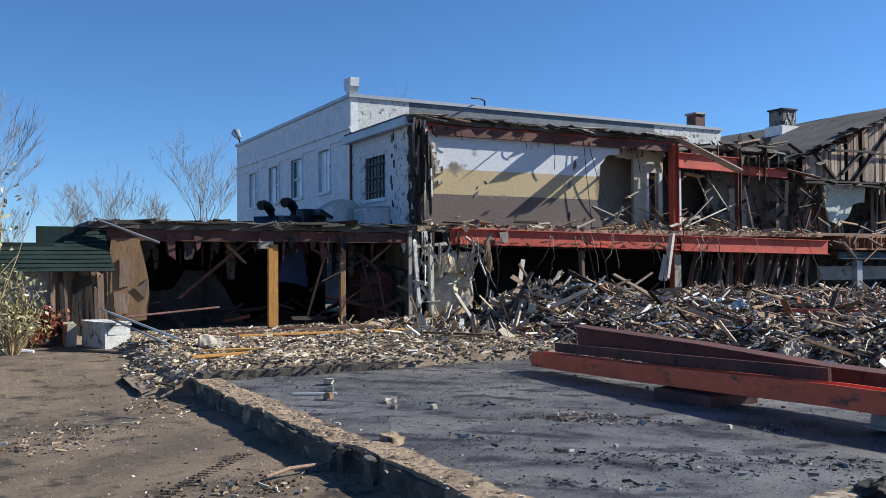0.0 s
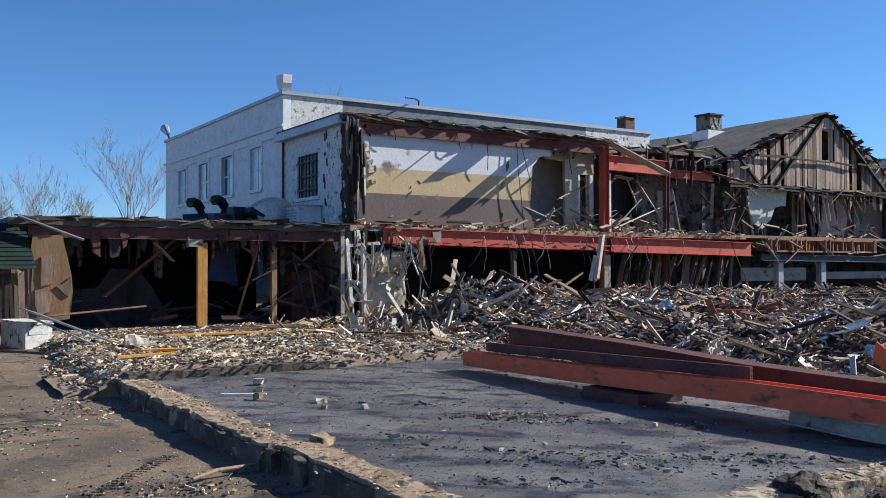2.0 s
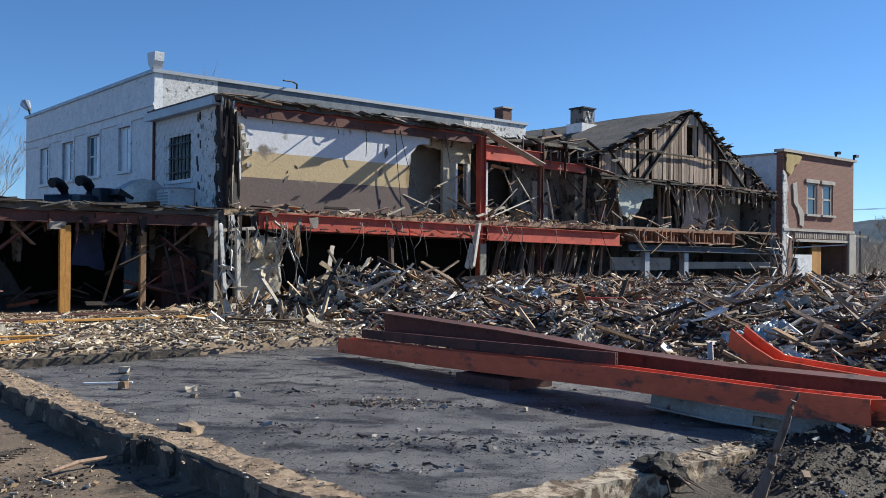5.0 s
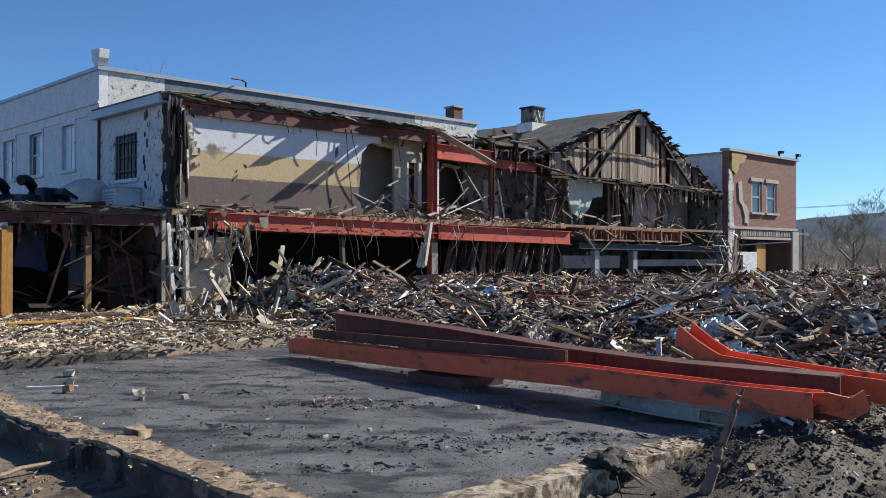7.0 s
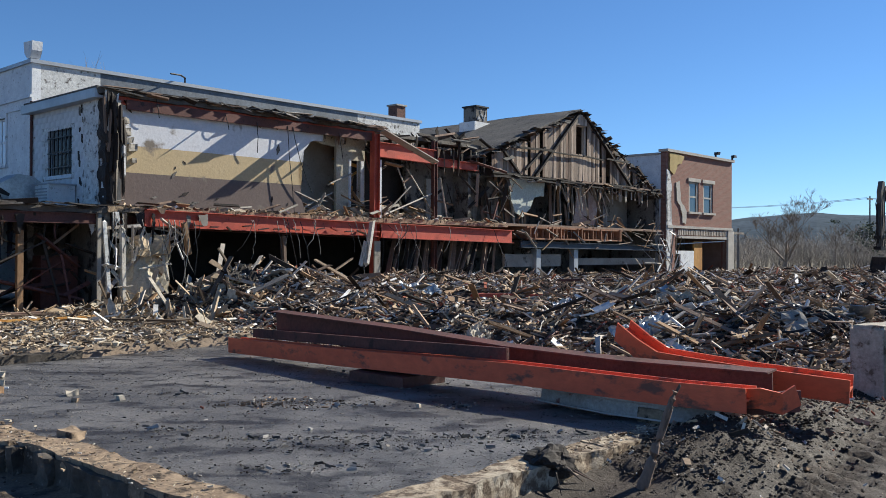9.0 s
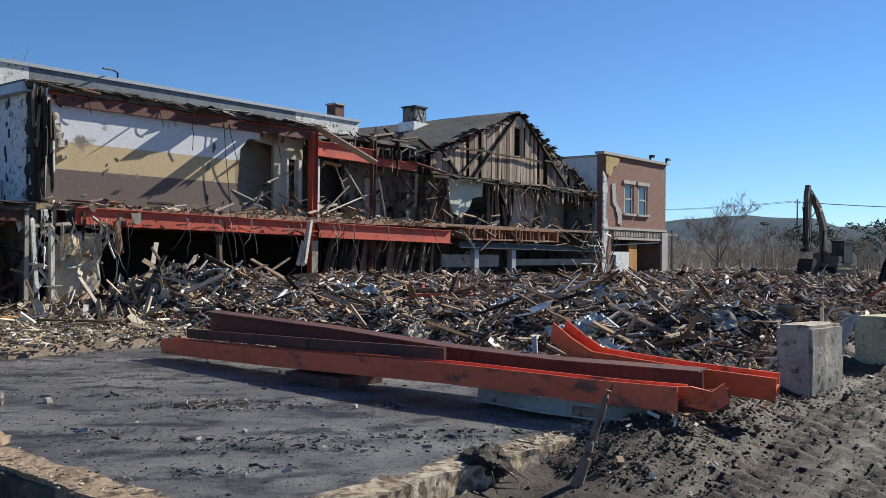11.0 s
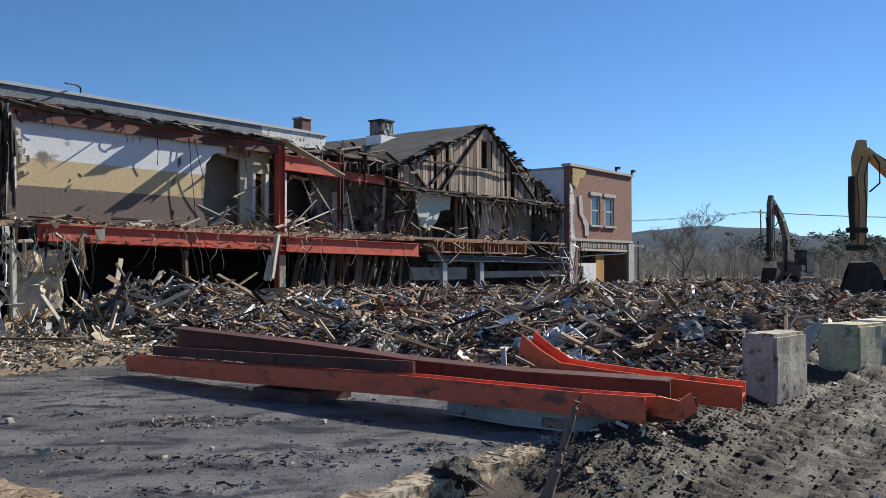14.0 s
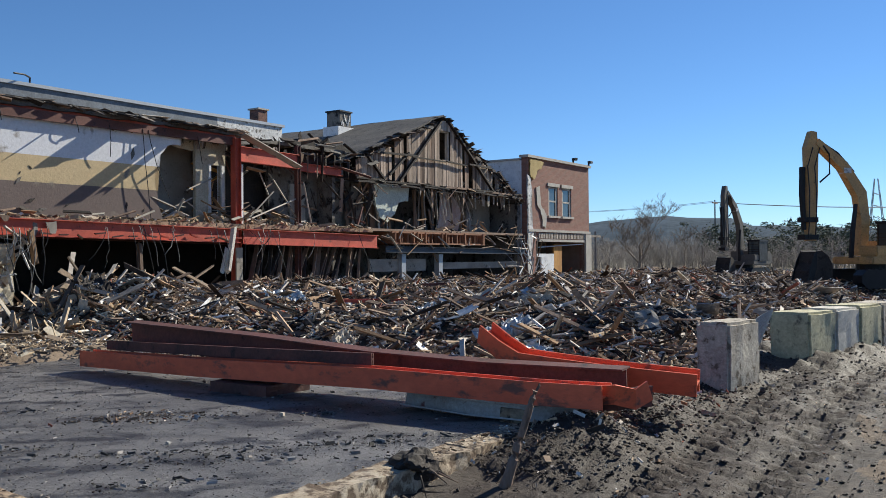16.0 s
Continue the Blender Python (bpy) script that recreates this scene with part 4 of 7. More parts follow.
rough_block(bm, (0.9, -0.2, 1.9), (2.0, 0.0, 2.5), 0.15, 0.16, 16.0, 1)
part("hanging_plaster", bm, M_RUBBLE_PALE, wing)

# ---- gable building ----
M_JOIST = mat("reddish_old_joists", (0.26, 0.125, 0.068), (0.17, 0.085, 0.05), 0.85, scale=1.5, fine=15, bump=0.3, piece=0.3)
gable = thing("gable_building", "burnt timber gable building with its front torn off", "building")
M_GABLE = mat("sooty_brown_boards", (0.44, 0.345, 0.27), (0.3, 0.235, 0.185), 0.9, scale=1.6, fine=15, bump=0.4, stretch=(1, 1, 0.2), piece=0.35, dirt=((0.09, 0.07, 0.055), 0.58))
RU, RZ, LU, LZ, QU, QZ = 25.8, 9.4, 17.6, 6.3, 34.2, 5.2
r = random.Random(8)
for side, (eu, ez) in enumerate(((LU, LZ), (QU, QZ))):
    bm = B()
    m, q = 18, 8
    rows_ = []
    for j in range(m + 1):
        f = j / m
        front = 0.1 + 0.35 * abs(nz(f * 14, side * 5)) * (0.3 + f)
        rows_.append([bm.verts.new((RU + (eu - RU) * f, front + (13.0 - front) * k / q, RZ + (ez - RZ) * f + 0.05 * nz(f * 5, k * 0.8, side))) for k in range(q + 1)])
    fs_ = [bm.faces.new((rows_[j][k], rows_[j + 1][k], rows_[j + 1][k + 1], rows_[j][k + 1])) for j in range(m) for k in range(q)]
    ex = bmesh.ops.extrude_face_region(bm, geom=fs_)
    bmesh.ops.translate(bm, verts=[x for x in ex["geom"] if isinstance(x, bmesh.types.BMVert)], vec=(0, 0, 0.09))
    part("roof_slope", bm, M_SHINGLE, gable, "grey shingled roof slope with a torn verge")
    for k in range(26):
        f = (k + r.random()) / 26
        u, z = RU + (eu - RU) * f, RZ + (ez - RZ) * f
        bm = B()
        plank(bm, (u, 0.4, z + 0.02), (u + r.uniform(-0.2, 0.2), 0.1 - r.uniform(0, 0.3), z + r.uniform(-0.15, 0.15)), r.uniform(0.15, 0.5), 0.03, r.uniform(-0.5, 0.5), 0.15, r)
        part("torn_roof_board", bm, r.choice((M_CHAR_SHADE, M_SHINGLE, M_WOOD_DARK)), gable)


def roof_at(u):
    return RZ + (LZ - RZ) * (RU - u) / (RU - LU) if u < RU else RZ + (QZ - RZ) * (u - RU) / (QU - RU)


# boarded gable, each board on its own
u = 18.6
while u < 33.4:
    w = r.uniform(0.16, 0.27)
    top = roof_at(u + w / 2) - 0.15
    lo = 5.75 + r.uniform(-0.08, 0.05)
    if 25.35 < u + w / 2 < 26.35:
        if top > 8.7:
            bm = boxed(((u, 0.1, 8.65), (u + w - 0.02, 0.15, top)))
            part("gable_board", bm, M_WOOD_GREY, gable)
        top = 7.1
    if top > lo + 0.2 and r.random() > 0.07:
        bm = B()
        plank(bm, (u + w / 2, 0.12 + r.uniform(-0.02, 0.02), lo), (u + w / 2 + r.uniform(-0.03, 0.03), 0.12, top), w - 0.02, 0.03, math.pi / 2, 0.05, r)
        part("gable_board", bm, r.choice((M_GABLE, M_GABLE, M_WOOD_DARK, M_WOOD_DARK)), gable)
    u += w
bm = boxed(((18.4, 0.6, 5.6), (33.6, 0.7, 6.2)))
part("attic_backing", bm, M_CHAR_SHADE, gable)
for a, b, w in (((25.5, 9.2), (21.8, 5.75), 0.16), ((26.1, 9.2), (30.6, 5.75), 0.16), ((19.2, 6.9), (20.6, 5.75), 0.14), ((32.2, 6.2), (31.0, 5.75), 0.12), ((31.2, 6.9), (33.6, 5.3), 0.14), ((22.6, 7.2), (21.0, 6.0), 0.1)):
    bm = B()
    plank(bm, (a[0], 0.02, a[1]), (b[0], 0.02, b[1]), w, 0.1, math.pi / 2 * 0, 0.03)
    part("brace", bm, M_CHAR_SHADE, gable)
for z, a, b, mt in ((7.05, 20.0, 30.2, M_CHAR_SHADE), (5.68, 18.5, 33.8, M_WOOD_DARK), (5.55, 18.5, 33.8, M_CHAR_SHADE)):
    u = a
    while u < b:
        l = r.uniform(1.2, 3.4)
        bm = B()
        plank(bm, (u, r.uniform(-0.05, 0.03), z + r.uniform(-0.05, 0.03)), (min(u + l, b), r.uniform(-0.05, 0.03), z + r.uniform(-0.09, 0.05)), 0.08, r.uniform(0.05, 0.1), 0, 0.12, r)
        part("tie_beam", bm, r.choice((mt, M_CHAR_SHADE)), gable)
        u += l + r.choice((-0.2, 0.05, 0.3))
w = thing("window", "", "")
w.matrix_world = Matrix()
w.parent = gable
bm = boxed(((25.3, 0.22, 7.1), (25.42, 0.4, 8.65)), ((26.3, 0.22, 7.1), (26.42, 0.4, 8.65)), ((25.3, 0.22, 8.6), (26.42, 0.4, 8.7)))
part("frame", bm, M_WOOD_GREY, w)
bm = boxed(((25.5, 0.2, 6.75), (26.4, 0.3, 7.12)))
part("sill", bm, M_PLASTER, w)
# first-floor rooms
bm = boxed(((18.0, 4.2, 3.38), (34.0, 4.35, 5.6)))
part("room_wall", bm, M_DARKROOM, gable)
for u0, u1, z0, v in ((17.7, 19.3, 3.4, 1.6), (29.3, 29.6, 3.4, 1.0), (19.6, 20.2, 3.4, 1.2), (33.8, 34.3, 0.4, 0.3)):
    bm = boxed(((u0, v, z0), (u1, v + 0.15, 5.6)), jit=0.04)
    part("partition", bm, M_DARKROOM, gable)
bm = B()
sheet_v(bm, ragged([(20.7, 4.5), (21.0, 3.95), (21.6, 3.75), (22.2, 4.2), (22.5, 4.75), (23.3, 4.85), (23.4, 5.6), (20.5, 5.62)], 0.25, 0.06, 77), 0.62, 0.7)
part("plaster_remnant", bm, M_PLASTER_GREEN, gable, "remnant of pale green plaster")
for k in range(44):
    u = 19.5 + k * 0.32
    if 22.9 < u < 24.4 or u > 30.2:
        continue
    bm = B()
    t = r.choice((5.6, 5.6, 5.0, 4.6))
    plank(bm, (u, 1.25 + r.uniform(-0.1, 0.4), 3.4), (u + r.uniform(-0.15, 0.15), 1.25 + r.uniform(-0.1, 0.4), t), r.uniform(0.07, 0.16), 0.06, math.pi / 2 + r.uniform(-0.4, 0.4), 0.1, r)
    part("stud", bm, r.choice((M_WOOD_DARK, M_WOOD_GREY, M_WOOD, M_WOOD_DARK)), gable)
for k in range(13):
    u = 24.6 + k * 0.33
    bm = B()
    plank(bm, (u, 0.5, 5.5), (u + r.uniform(-0.4, 0.6), 0.3, 5.5 - r.uniform(0.6, 1.9)), r.uniform(0.05, 0.14), 0.03, r.uniform(-0.5, 0.5), 0.15, r)
    part("hanging_lath", bm, r.choice((M_WOOD_GREY, M_PLASTER, M_WOOD_DARK)), gable)
# floor joists and beams
bm = boxed(((19.6, 0.0, 3.28), (34.0, 4.3, 3.4)))
part("floor_deck", bm, M_WOOD_DARK, gable)
for k in range(24):
    u = 21.0 + k * 0.36
    bm = boxed(((u, -0.25 + r.uniform(-0.1, 0.1), 2.72), (u + 0.07, 4.2, 3.27)), jit=0.01)
    part("joist", bm, M_JOIST, gable)
bm = boxed(((20.8, -0.28, 2.66), (29.2, -0.2, 2.74)), ((20.8, -0.28, 3.2), (29.3, -0.2, 3.3)))
part("rim_board", bm, M_JOIST, gable)
bm = B()
ibeam(bm, [(20.5, -0.1, 2.42), (34.0, -0.1, 2.32)], 0.3, 0.24)
part("steel_beam", bm, plain("slate_blue_steel", (0.06, 0.075, 0.1), 0.6, 0.2), gable)
bm = boxed(((19.7, 0.2, 1.35), (24.2, 0.35, 1.95)), ((25.6, 0.2, 1.4), (33.6, 0.35, 1.75)))
part("sign_band", bm, M_PLASTER, gable)
for u in (21.9, 25.1):
    bm = boxed(((u, 0.0, 0.3), (u + 0.35, 0.3, 2.2)))
    part("post", bm, M_TRIM, gable)
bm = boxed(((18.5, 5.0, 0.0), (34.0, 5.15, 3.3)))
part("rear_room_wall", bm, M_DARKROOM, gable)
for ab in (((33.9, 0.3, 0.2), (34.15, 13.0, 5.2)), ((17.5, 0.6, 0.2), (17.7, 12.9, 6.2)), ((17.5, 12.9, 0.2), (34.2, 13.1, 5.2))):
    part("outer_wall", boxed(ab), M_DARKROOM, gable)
# slanting timbers leaning under the floor
for k in range(22):
    u = 12.6 + k * 0.32
    bm = B()
    plank(bm, (u - 0.7 + r.uniform(-0.3, 0.3), 0.2, 0.9), (u + r.uniform(0, 0.5), 0.6, 2.7), r.uniform(0.1, 0.2), 0.06, r.uniform(-0.3, 0.3), 0.15, r)
    part("leaning_joist", bm, r.choice((M_WOOD_DARK, M_CHAR_SHADE, M_WOOD_DARK)), wing)

# ---- brick building ----
brick_house = thing("brick_building", "two-storey red brick building with pale stone window trim", "building")
BU0, BU1, BZ = 34.6, 43.3, 8.05
wz0, wz1 = 4.6, 6.45
bwins = ((37.37, 38.66), (39.25, 40.6))
bm = B()
holed(bm, BU0, BU1, 0.2, BZ, [(a, b, wz0, wz1) for a, b in bwins] + [(35.7, 42.55, 0.2, 3.0)], 0.03, 0.4)
part("front_wall", bm, M_BRICKWALL, brick_house)
bm = boxed(((BU0, 0.4, 0.2), (BU0 + 0.35, 16.0, 7.9)))
part("side_wall", bm, M_WHITE, brick_house, "whitewashed side wall")
bm = boxed(((BU0 + 0.35, 15.6, 0.2), (BU1, 16.0, 7.9)), ((BU1 - 0.35, 0.4, 0.2), (BU1, 15.6, 7.9)))
part("rear_wall", bm, M_MORTAR, brick_house)
bm = boxed(((BU0 + 0.4, 0.4, 7.6), (BU1 - 0.4, 15.6, 7.7)))
part("roof", bm, M_SHINGLE, brick_house)
bm = boxed(((BU0 - 0.1, -0.12, BZ), (BU1 + 0.12, 0.5, BZ + 0.16)), ((BU0 - 0.1, 0.5, 7.9), (BU0 + 0.45, 16.1, 8.02)))
part("coping", bm, M_STONE, brick_house)
for a, b in bwins:
    w = thing("window", "", "")
    w.matrix_world = Matrix()
    w.parent = brick_house
    bm = boxed(((a - 0.15, -0.04, wz1), (b + 0.15, 0.2, wz1 + 0.22)))
    part("lintel", bm, M_STONE, w)
    bm = boxed(((a - 0.15, -0.1, wz0 - 0.13), (b + 0.15, 0.2, wz0)))
    part("sill", bm, M_STONE, w)
    bm = boxed(((a, 0.08, wz0), (a + 0.22, 0.2, wz1)), ((b - 0.22, 0.08, wz0), (b, 0.2, wz1)), ((a, 0.08, (wz0 + wz1) / 2 - 0.05), (b, 0.2, (wz0 + wz1) / 2 + 0.05)), ((a, 0.08, wz1 - 0.12), (b, 0.2, wz1)))
    part("frame", bm, M_STONE, w)
    bm = boxed(((a + 0.2, 0.13, wz0), (b - 0.2, 0.14, wz1 - 0.1)))
    part("pane", bm, m_glass, w)
bm = boxed(((BU0, -0.08, 3.55), (BU1, 0.03, 3.7)), ((36.0, -0.05, 2.95), (42.7, 0.03, 3.1)))
part("belt_course", bm, M_STONE, brick_house)
cornice_mesh = mesh_of("cornice_block", boxed(((0.0, -0.02, 3.15), (0.12, 0.028, 3.5)), jit=0.004), M_WOOD_GREY)
for k in range(30):
    share("cornice_block", cornice_mesh, brick_house, pose(36.0 + k * 0.22, 0, 0))
bm = boxed(((42.55, -0.1, 0.2), (43.4, 0.3, 3.5)))
part("corner_pier", bm, M_STONE, brick_house)
bm = boxed(((36.0, 3.0, 0.2), (42.6, 3.1, 3.0)))
part("shop_wall", bm, M_DARKROOM, brick_house)
bm = B()
holed(bm, 35.7, 38.4, 0.2, 2.2, [(35.95, 36.7, 1.1, 2.0)], 0.2, 0.3)
part("shop_panel", bm, M_WHITE, brick_house)
bm = boxed(((38.4, 0.2, 0.2), (39.5, 0.3, 2.8)))
part("plywood_panel", bm, M_WOOD_YELLOW, brick_house)
bm = B()
plank(bm, (36.2, 0.2, 2.6), (42.4, 0.1, 2.85), 0.12, 0.06)
part("fallen_trim", bm, M_TRIM, brick_house)
bm = B()
sheet_v(bm, ragged([(34.9, 7.98), (36.6, 7.9), (36.3, 7.45), (35.75, 7.3), (35.4, 6.75), (34.85, 7.0)], 0.15, 0.07, 92), -0.07, 0.028)
part("yellow_plaster_scar", bm, mat("ochre_plaster", (0.5, 0.38, 0.16), (0.4, 0.3, 0.12), 0.9), brick_house)
bm = B()
sheet_v(bm, ragged([(35.7, 6.3), (36.1, 6.4), (36.3, 5.2), (37.0, 4.6), (36.9, 3.8), (36.5, 3.9), (36.5, 4.5), (35.8, 5.2)], 0.2, 0.06, 90), -0.03, 0.02)
part("mortar_scar", bm, M_STONE, brick_house)
bm = B()
sheet_v(bm, ragged([(34.58, 0.6), (35.1, 0.6), (34.95, 2.4), (35.3, 3.4), (34.9, 4.6), (35.15, 5.8), (34.85, 6.9), (34.58, 7.0)], 0.2, 0.09, 91), -0.035, 0.02)
part("torn_party_edge", bm, M_WHITE_PEEL, brick_house, "ragged pale plaster where the party wall tore away")
for u in (41.0, 43.4):
    bm = boxed(((u - 0.04, 0.0, BZ + 0.16), (u + 0.04, 0.1, BZ + 0.4)), ((u - 0.2, -0.2, BZ + 0.32), (u + 0.12, 0.05, BZ + 0.48)), jit=0.02)
    part("floodlight", bm, M_BLACKIRON, brick_house)


# ---- torn, hanging and jammed pieces about the building fronts ----
def mess(parent, name, count, seed, ubox, vbox, zbox, ln, mats, steep=0.8, wide=(0.04, 0.16), lean=0.0):
    """Single broken sticks and strips jammed at all angles within a box of space."""
    r = random.Random(seed)
    for _ in range(count):
        u, v, z = r.uniform(*ubox), r.uniform(*vbox), r.uniform(*zbox)
        l = r.uniform(*ln)
        e = r.gauss(lean, steep)
        a = r.choice((0, math.pi)) + r.gauss(0, 0.5)
        d = Vector((math.cos(a) * math.cos(e), 0.35 * math.sin(a), math.sin(e))).normalized() * l / 2
        c = Vector((u, v, z))
        bm = B()
        plank(bm, c - d, c + d, r.uniform(*wide), r.uniform(0.015, 0.05), r.uniform(-1.2, 1.2), 0.06, r)
        part(name, bm, r.choice(mats), parent)


def shreds(parent, name, count, seed, ubox, v, z, drop, mats):
    """Torn sheets hanging from an edge."""
    r = random.Random(seed)
    for _ in range(count):
        u, w, h = r.uniform(*ubox), 0.04 + 0.4 * r.random() ** 2.5, r.uniform(*drop)
        vv = v + r.uniform(-0.15, 0.3)
        bm = B()
        o = ragged([(u, z), (u + w, z + r.uniform(-0.05, 0.05)), (u + w * r.uniform(0.6, 1.1), z - h * r.uniform(0.5, 1)), (u + w * r.uniform(0.0, 0.5), z - h)], 0.1, 0.035, r.randint(0, 999))
        sheet_v(bm, o, vv, vv + 0.02)
        part(name, bm, r.choice(mats), parent)


DARKS = (M_CHAR_SHADE, M_CHAR_SHADE, M_RUSTDARK, M_CHAR_SHADE, M_WOOD_DARK)
MIXED = (M_WOOD, M_WOOD_GREY, M_WOOD_DARK, M_CHAR_SHADE, M_PLASTER)
PALES = (M_CREAM_FLAKE, M_WHITE_PEEL, M_WOOD_GREY, M_CREAM_FLAKE, M_WOOD)
# low building: front edge, interior; near-black sticks carry the shade under the roof
shreds(low, "hanging_scrap", 20, 101, (-9.4, -0.3), 0.15, 3.0, (0.15, 0.9), (M_CHAR_SHADE, M_CHAR_SHADE, M_RUSTDARK))
mess(low, "fallen_lath", 22, 102, (-9.0, -0.4), (0.3, 2.5), (2.3, 3.0), (0.5, 1.5), DARKS, 0.7)
mess(low, "fallen_lath", 26, 103, (-8.6, -0.3), (0.2, 3.0), (0.35, 1.0), (0.6, 2.0), (M_CHAR_SHADE, M_RUSTDARK, M_CHAR_SHADE, M_CHAR_SHADE), 0.3)
mess(low, "fallen_lath", 14, 104, (-3.2, -0.2), (0.3, 1.8), (0.7, 2.3), (0.6, 1.8), (M_CHAR_SHADE, M_CHAR_SHADE, M_RUSTDARK), 0.9)
shreds(low, "hanging_scrap", 16, 105, (-8.5, -0.6), 2.2, 2.9, (0.5, 1.6), (M_DARKROOM, M_CHAR_SHADE, M_BLUE, M_DARKROOM))
mess(low, "torn_edge_board", 40, 106, (-10.0, -0.3), (-0.3, 0.4), (3.3, 3.42), (0.3, 1.1), (M_CHAR_SHADE, M_CHAR_SHADE, M_SHINGLE, M_CHAR_SHADE), 0.08, (0.04, 0.18))
# torn corner of the wing
mess(wing, "torn_strip", 30, 111, (0.0, 2.5), (-0.4, 0.3), (0.7, 2.9), (0.4, 1.6), PALES, 1.0, (0.03, 0.16), 0.6)
shreds(wing, "hanging_scrap", 22, 112, (-0.6, 3.2), -0.15, 3.2, (0.2, 1.1), (M_CHAR_SHADE, M_PLASTER, M_WHITE_PEEL, M_CHAR_SHADE))
shreds(wing, "hanging_scrap", 26, 113, (1.0, 19.0), -0.12, 3.36, (0.05, 0.22), (M_CHAR_SHADE, M_WOOD_DARK, M_CONC, M_CHAR_SHADE))
mess(wing, "snapped_lath", 40, 114, (0.3, 19.4), (-0.35, 0.4), (3.38, 3.6), (0.25, 0.9), MIXED, 0.25, (0.03, 0.12))
# rooms beyond the banded wall
mess(wing, "snapped_lath", 28, 115, (7.9, 11.0), (0.2, 0.8), (3.4, 4.1), (0.3, 1.1), (M_WOOD, M_PLASTER, M_WOOD_GREY, M_WOOD), 0.5)
mess(wing, "snapped_lath", 40, 116, (11.6, 15.2), (0.1, 1.6), (3.4, 4.2), (0.4, 1.4), MIXED, 0.5)
mess(wing, "snapped_lath", 26, 117, (11.6, 19.0), (0.1, 1.4), (4.2, 6.4), (0.5, 1.8), DARKS, 1.2, (0.03, 0.12))
shreds(wing, "hanging_scrap", 26, 118, (8.0, 11.2), 0.35, 6.6, (0.1, 0.45), (M_CHAR_SHADE, M_PLASTER, M_WOOD_DARK))
shreds(wing, "hanging_scrap", 40, 119, (11.6, 19.8), 0.3, 6.6, (0.3, 1.2), (M_CHAR_SHADE, M_WOOD_DARK, M_CHAR_SHADE, M_WOOD_GREY))
mess(wing, "torn_roof_board", 60, 120, (11.5, 20.2), (-0.2, 1.8), (6.4, 7.15), (0.4, 1.3), (M_CHAR_SHADE, M_CHAR_SHADE, M_SHINGLE, M_WOOD_DARK), 0.3, (0.06, 0.25))
mess(wing, "orange_splinter", 11, 121, (10.7, 11.3), (1.1, 1.8), (3.5, 5.7), (0.5, 1.3), (M_WOOD_YELLOW, M_WOOD), 0.9, (0.08, 0.2))
bm = B()
sheet_v(bm, ragged([(15.2, 6.2), (19.6, 6.3), (19.9, 6.9), (17.6, 7.4), (15.2, 7.2)], 0.3, 0.14, 130), 0.9, 1.3)
part("collapsed_roof", bm, M_CHAR_SHADE, wing)
bm = B()
sheet_v(bm, ragged([(7.7, 3.4), (10.6, 3.4), (10.6, 6.8), (7.9, 6.8)], 0.3, 0.05, 131), 1.9, 2.0)
part("room_wall", bm, M_PLASTER, wing)
# gable building
mess(gable, "broken_lath", 36, 122, (19.4, 33.4), (0.0, 0.9), (3.4, 4.0), (0.3, 1.2), MIXED, 0.5)
mess(gable, "broken_lath", 34, 123, (18.8, 33.4), (-0.1, 0.4), (5.3, 5.8), (0.3, 1.3), MIXED, 0.25, (0.03, 0.1))
shreds(gable, "hanging_scrap", 28, 124, (23.4, 33.2), 0.2, 5.6, (0.2, 1.1), (M_WOOD_GREY, M_WOOD_DARK, M_CHAR_SHADE, M_PLASTER))
mess(gable, "broken_lath", 44, 125, (19.8, 34.6), (-0.4, 0.2), (2.2, 3.3), (0.4, 1.6), MIXED, 0.5, (0.03, 0.1))
mess(gable, "broken_lath", 34, 126, (29.5, 35.5), (-1.2, 0.0), (1.0, 3.2), (0.6, 1.8), (M_WOOD_GREY, M_TRIM, M_WOOD), 0.9, (0.02, 0.07))
mess(gable, "broken_lath", 24, 127, (17.8, 20.4), (-0.1, 0.9), (3.6, 6.4), (0.6, 2.2), DARKS, 1.3, (0.05, 0.18), 0.8)
r = random.Random(140)
for k in range(60):
    f = r.random()
    u, z = 26.2 + 8.0 * f, roof_at(26.2 + 8.0 * f)
    bm = B()
    d = Vector((r.uniform(-0.5, 0.5), -r.uniform(0.05, 0.35), r.uniform(-0.4, 0.2)))
    plank(bm, (u, 0.25, z - 0.05), Vector((u, 0.2, z - 0.05)) + d, r.uniform(0.1, 0.35), r.uniform(0.02, 0.06), r.uniform(-0.8, 0.8), 0.1, r)
    part("torn_roof_board", bm, r.choice((M_CHAR_SHADE, M_SHINGLE, M_CHAR_SHADE, M_WOOD_DARK)), gable)
bm = B()
sheet_v(bm, ragged([(26.5, 3.5), (28.6, 3.5), (28.9, 4.6), (28.0, 5.5), (27.0, 5.5), (26.8, 4.6)], 0.22, 0.08, 132), 1.1, 1.16)
part("torn_wallpaper", bm, mat("faded_wallpaper", (0.33, 0.24, 0.22), (0.42, 0.37, 0.34), 0.9, scale=3), gable)
bm = B()
sheet_v(bm, ragged([(30.4, 3.4), (33.8, 3.4), (33.8, 5.4), (30.4, 5.6)], 0.3, 0.05, 133), 2.2, 2.3)
part("room_wall", bm, M_PLASTER, gable)

# ---- loose rubble ----


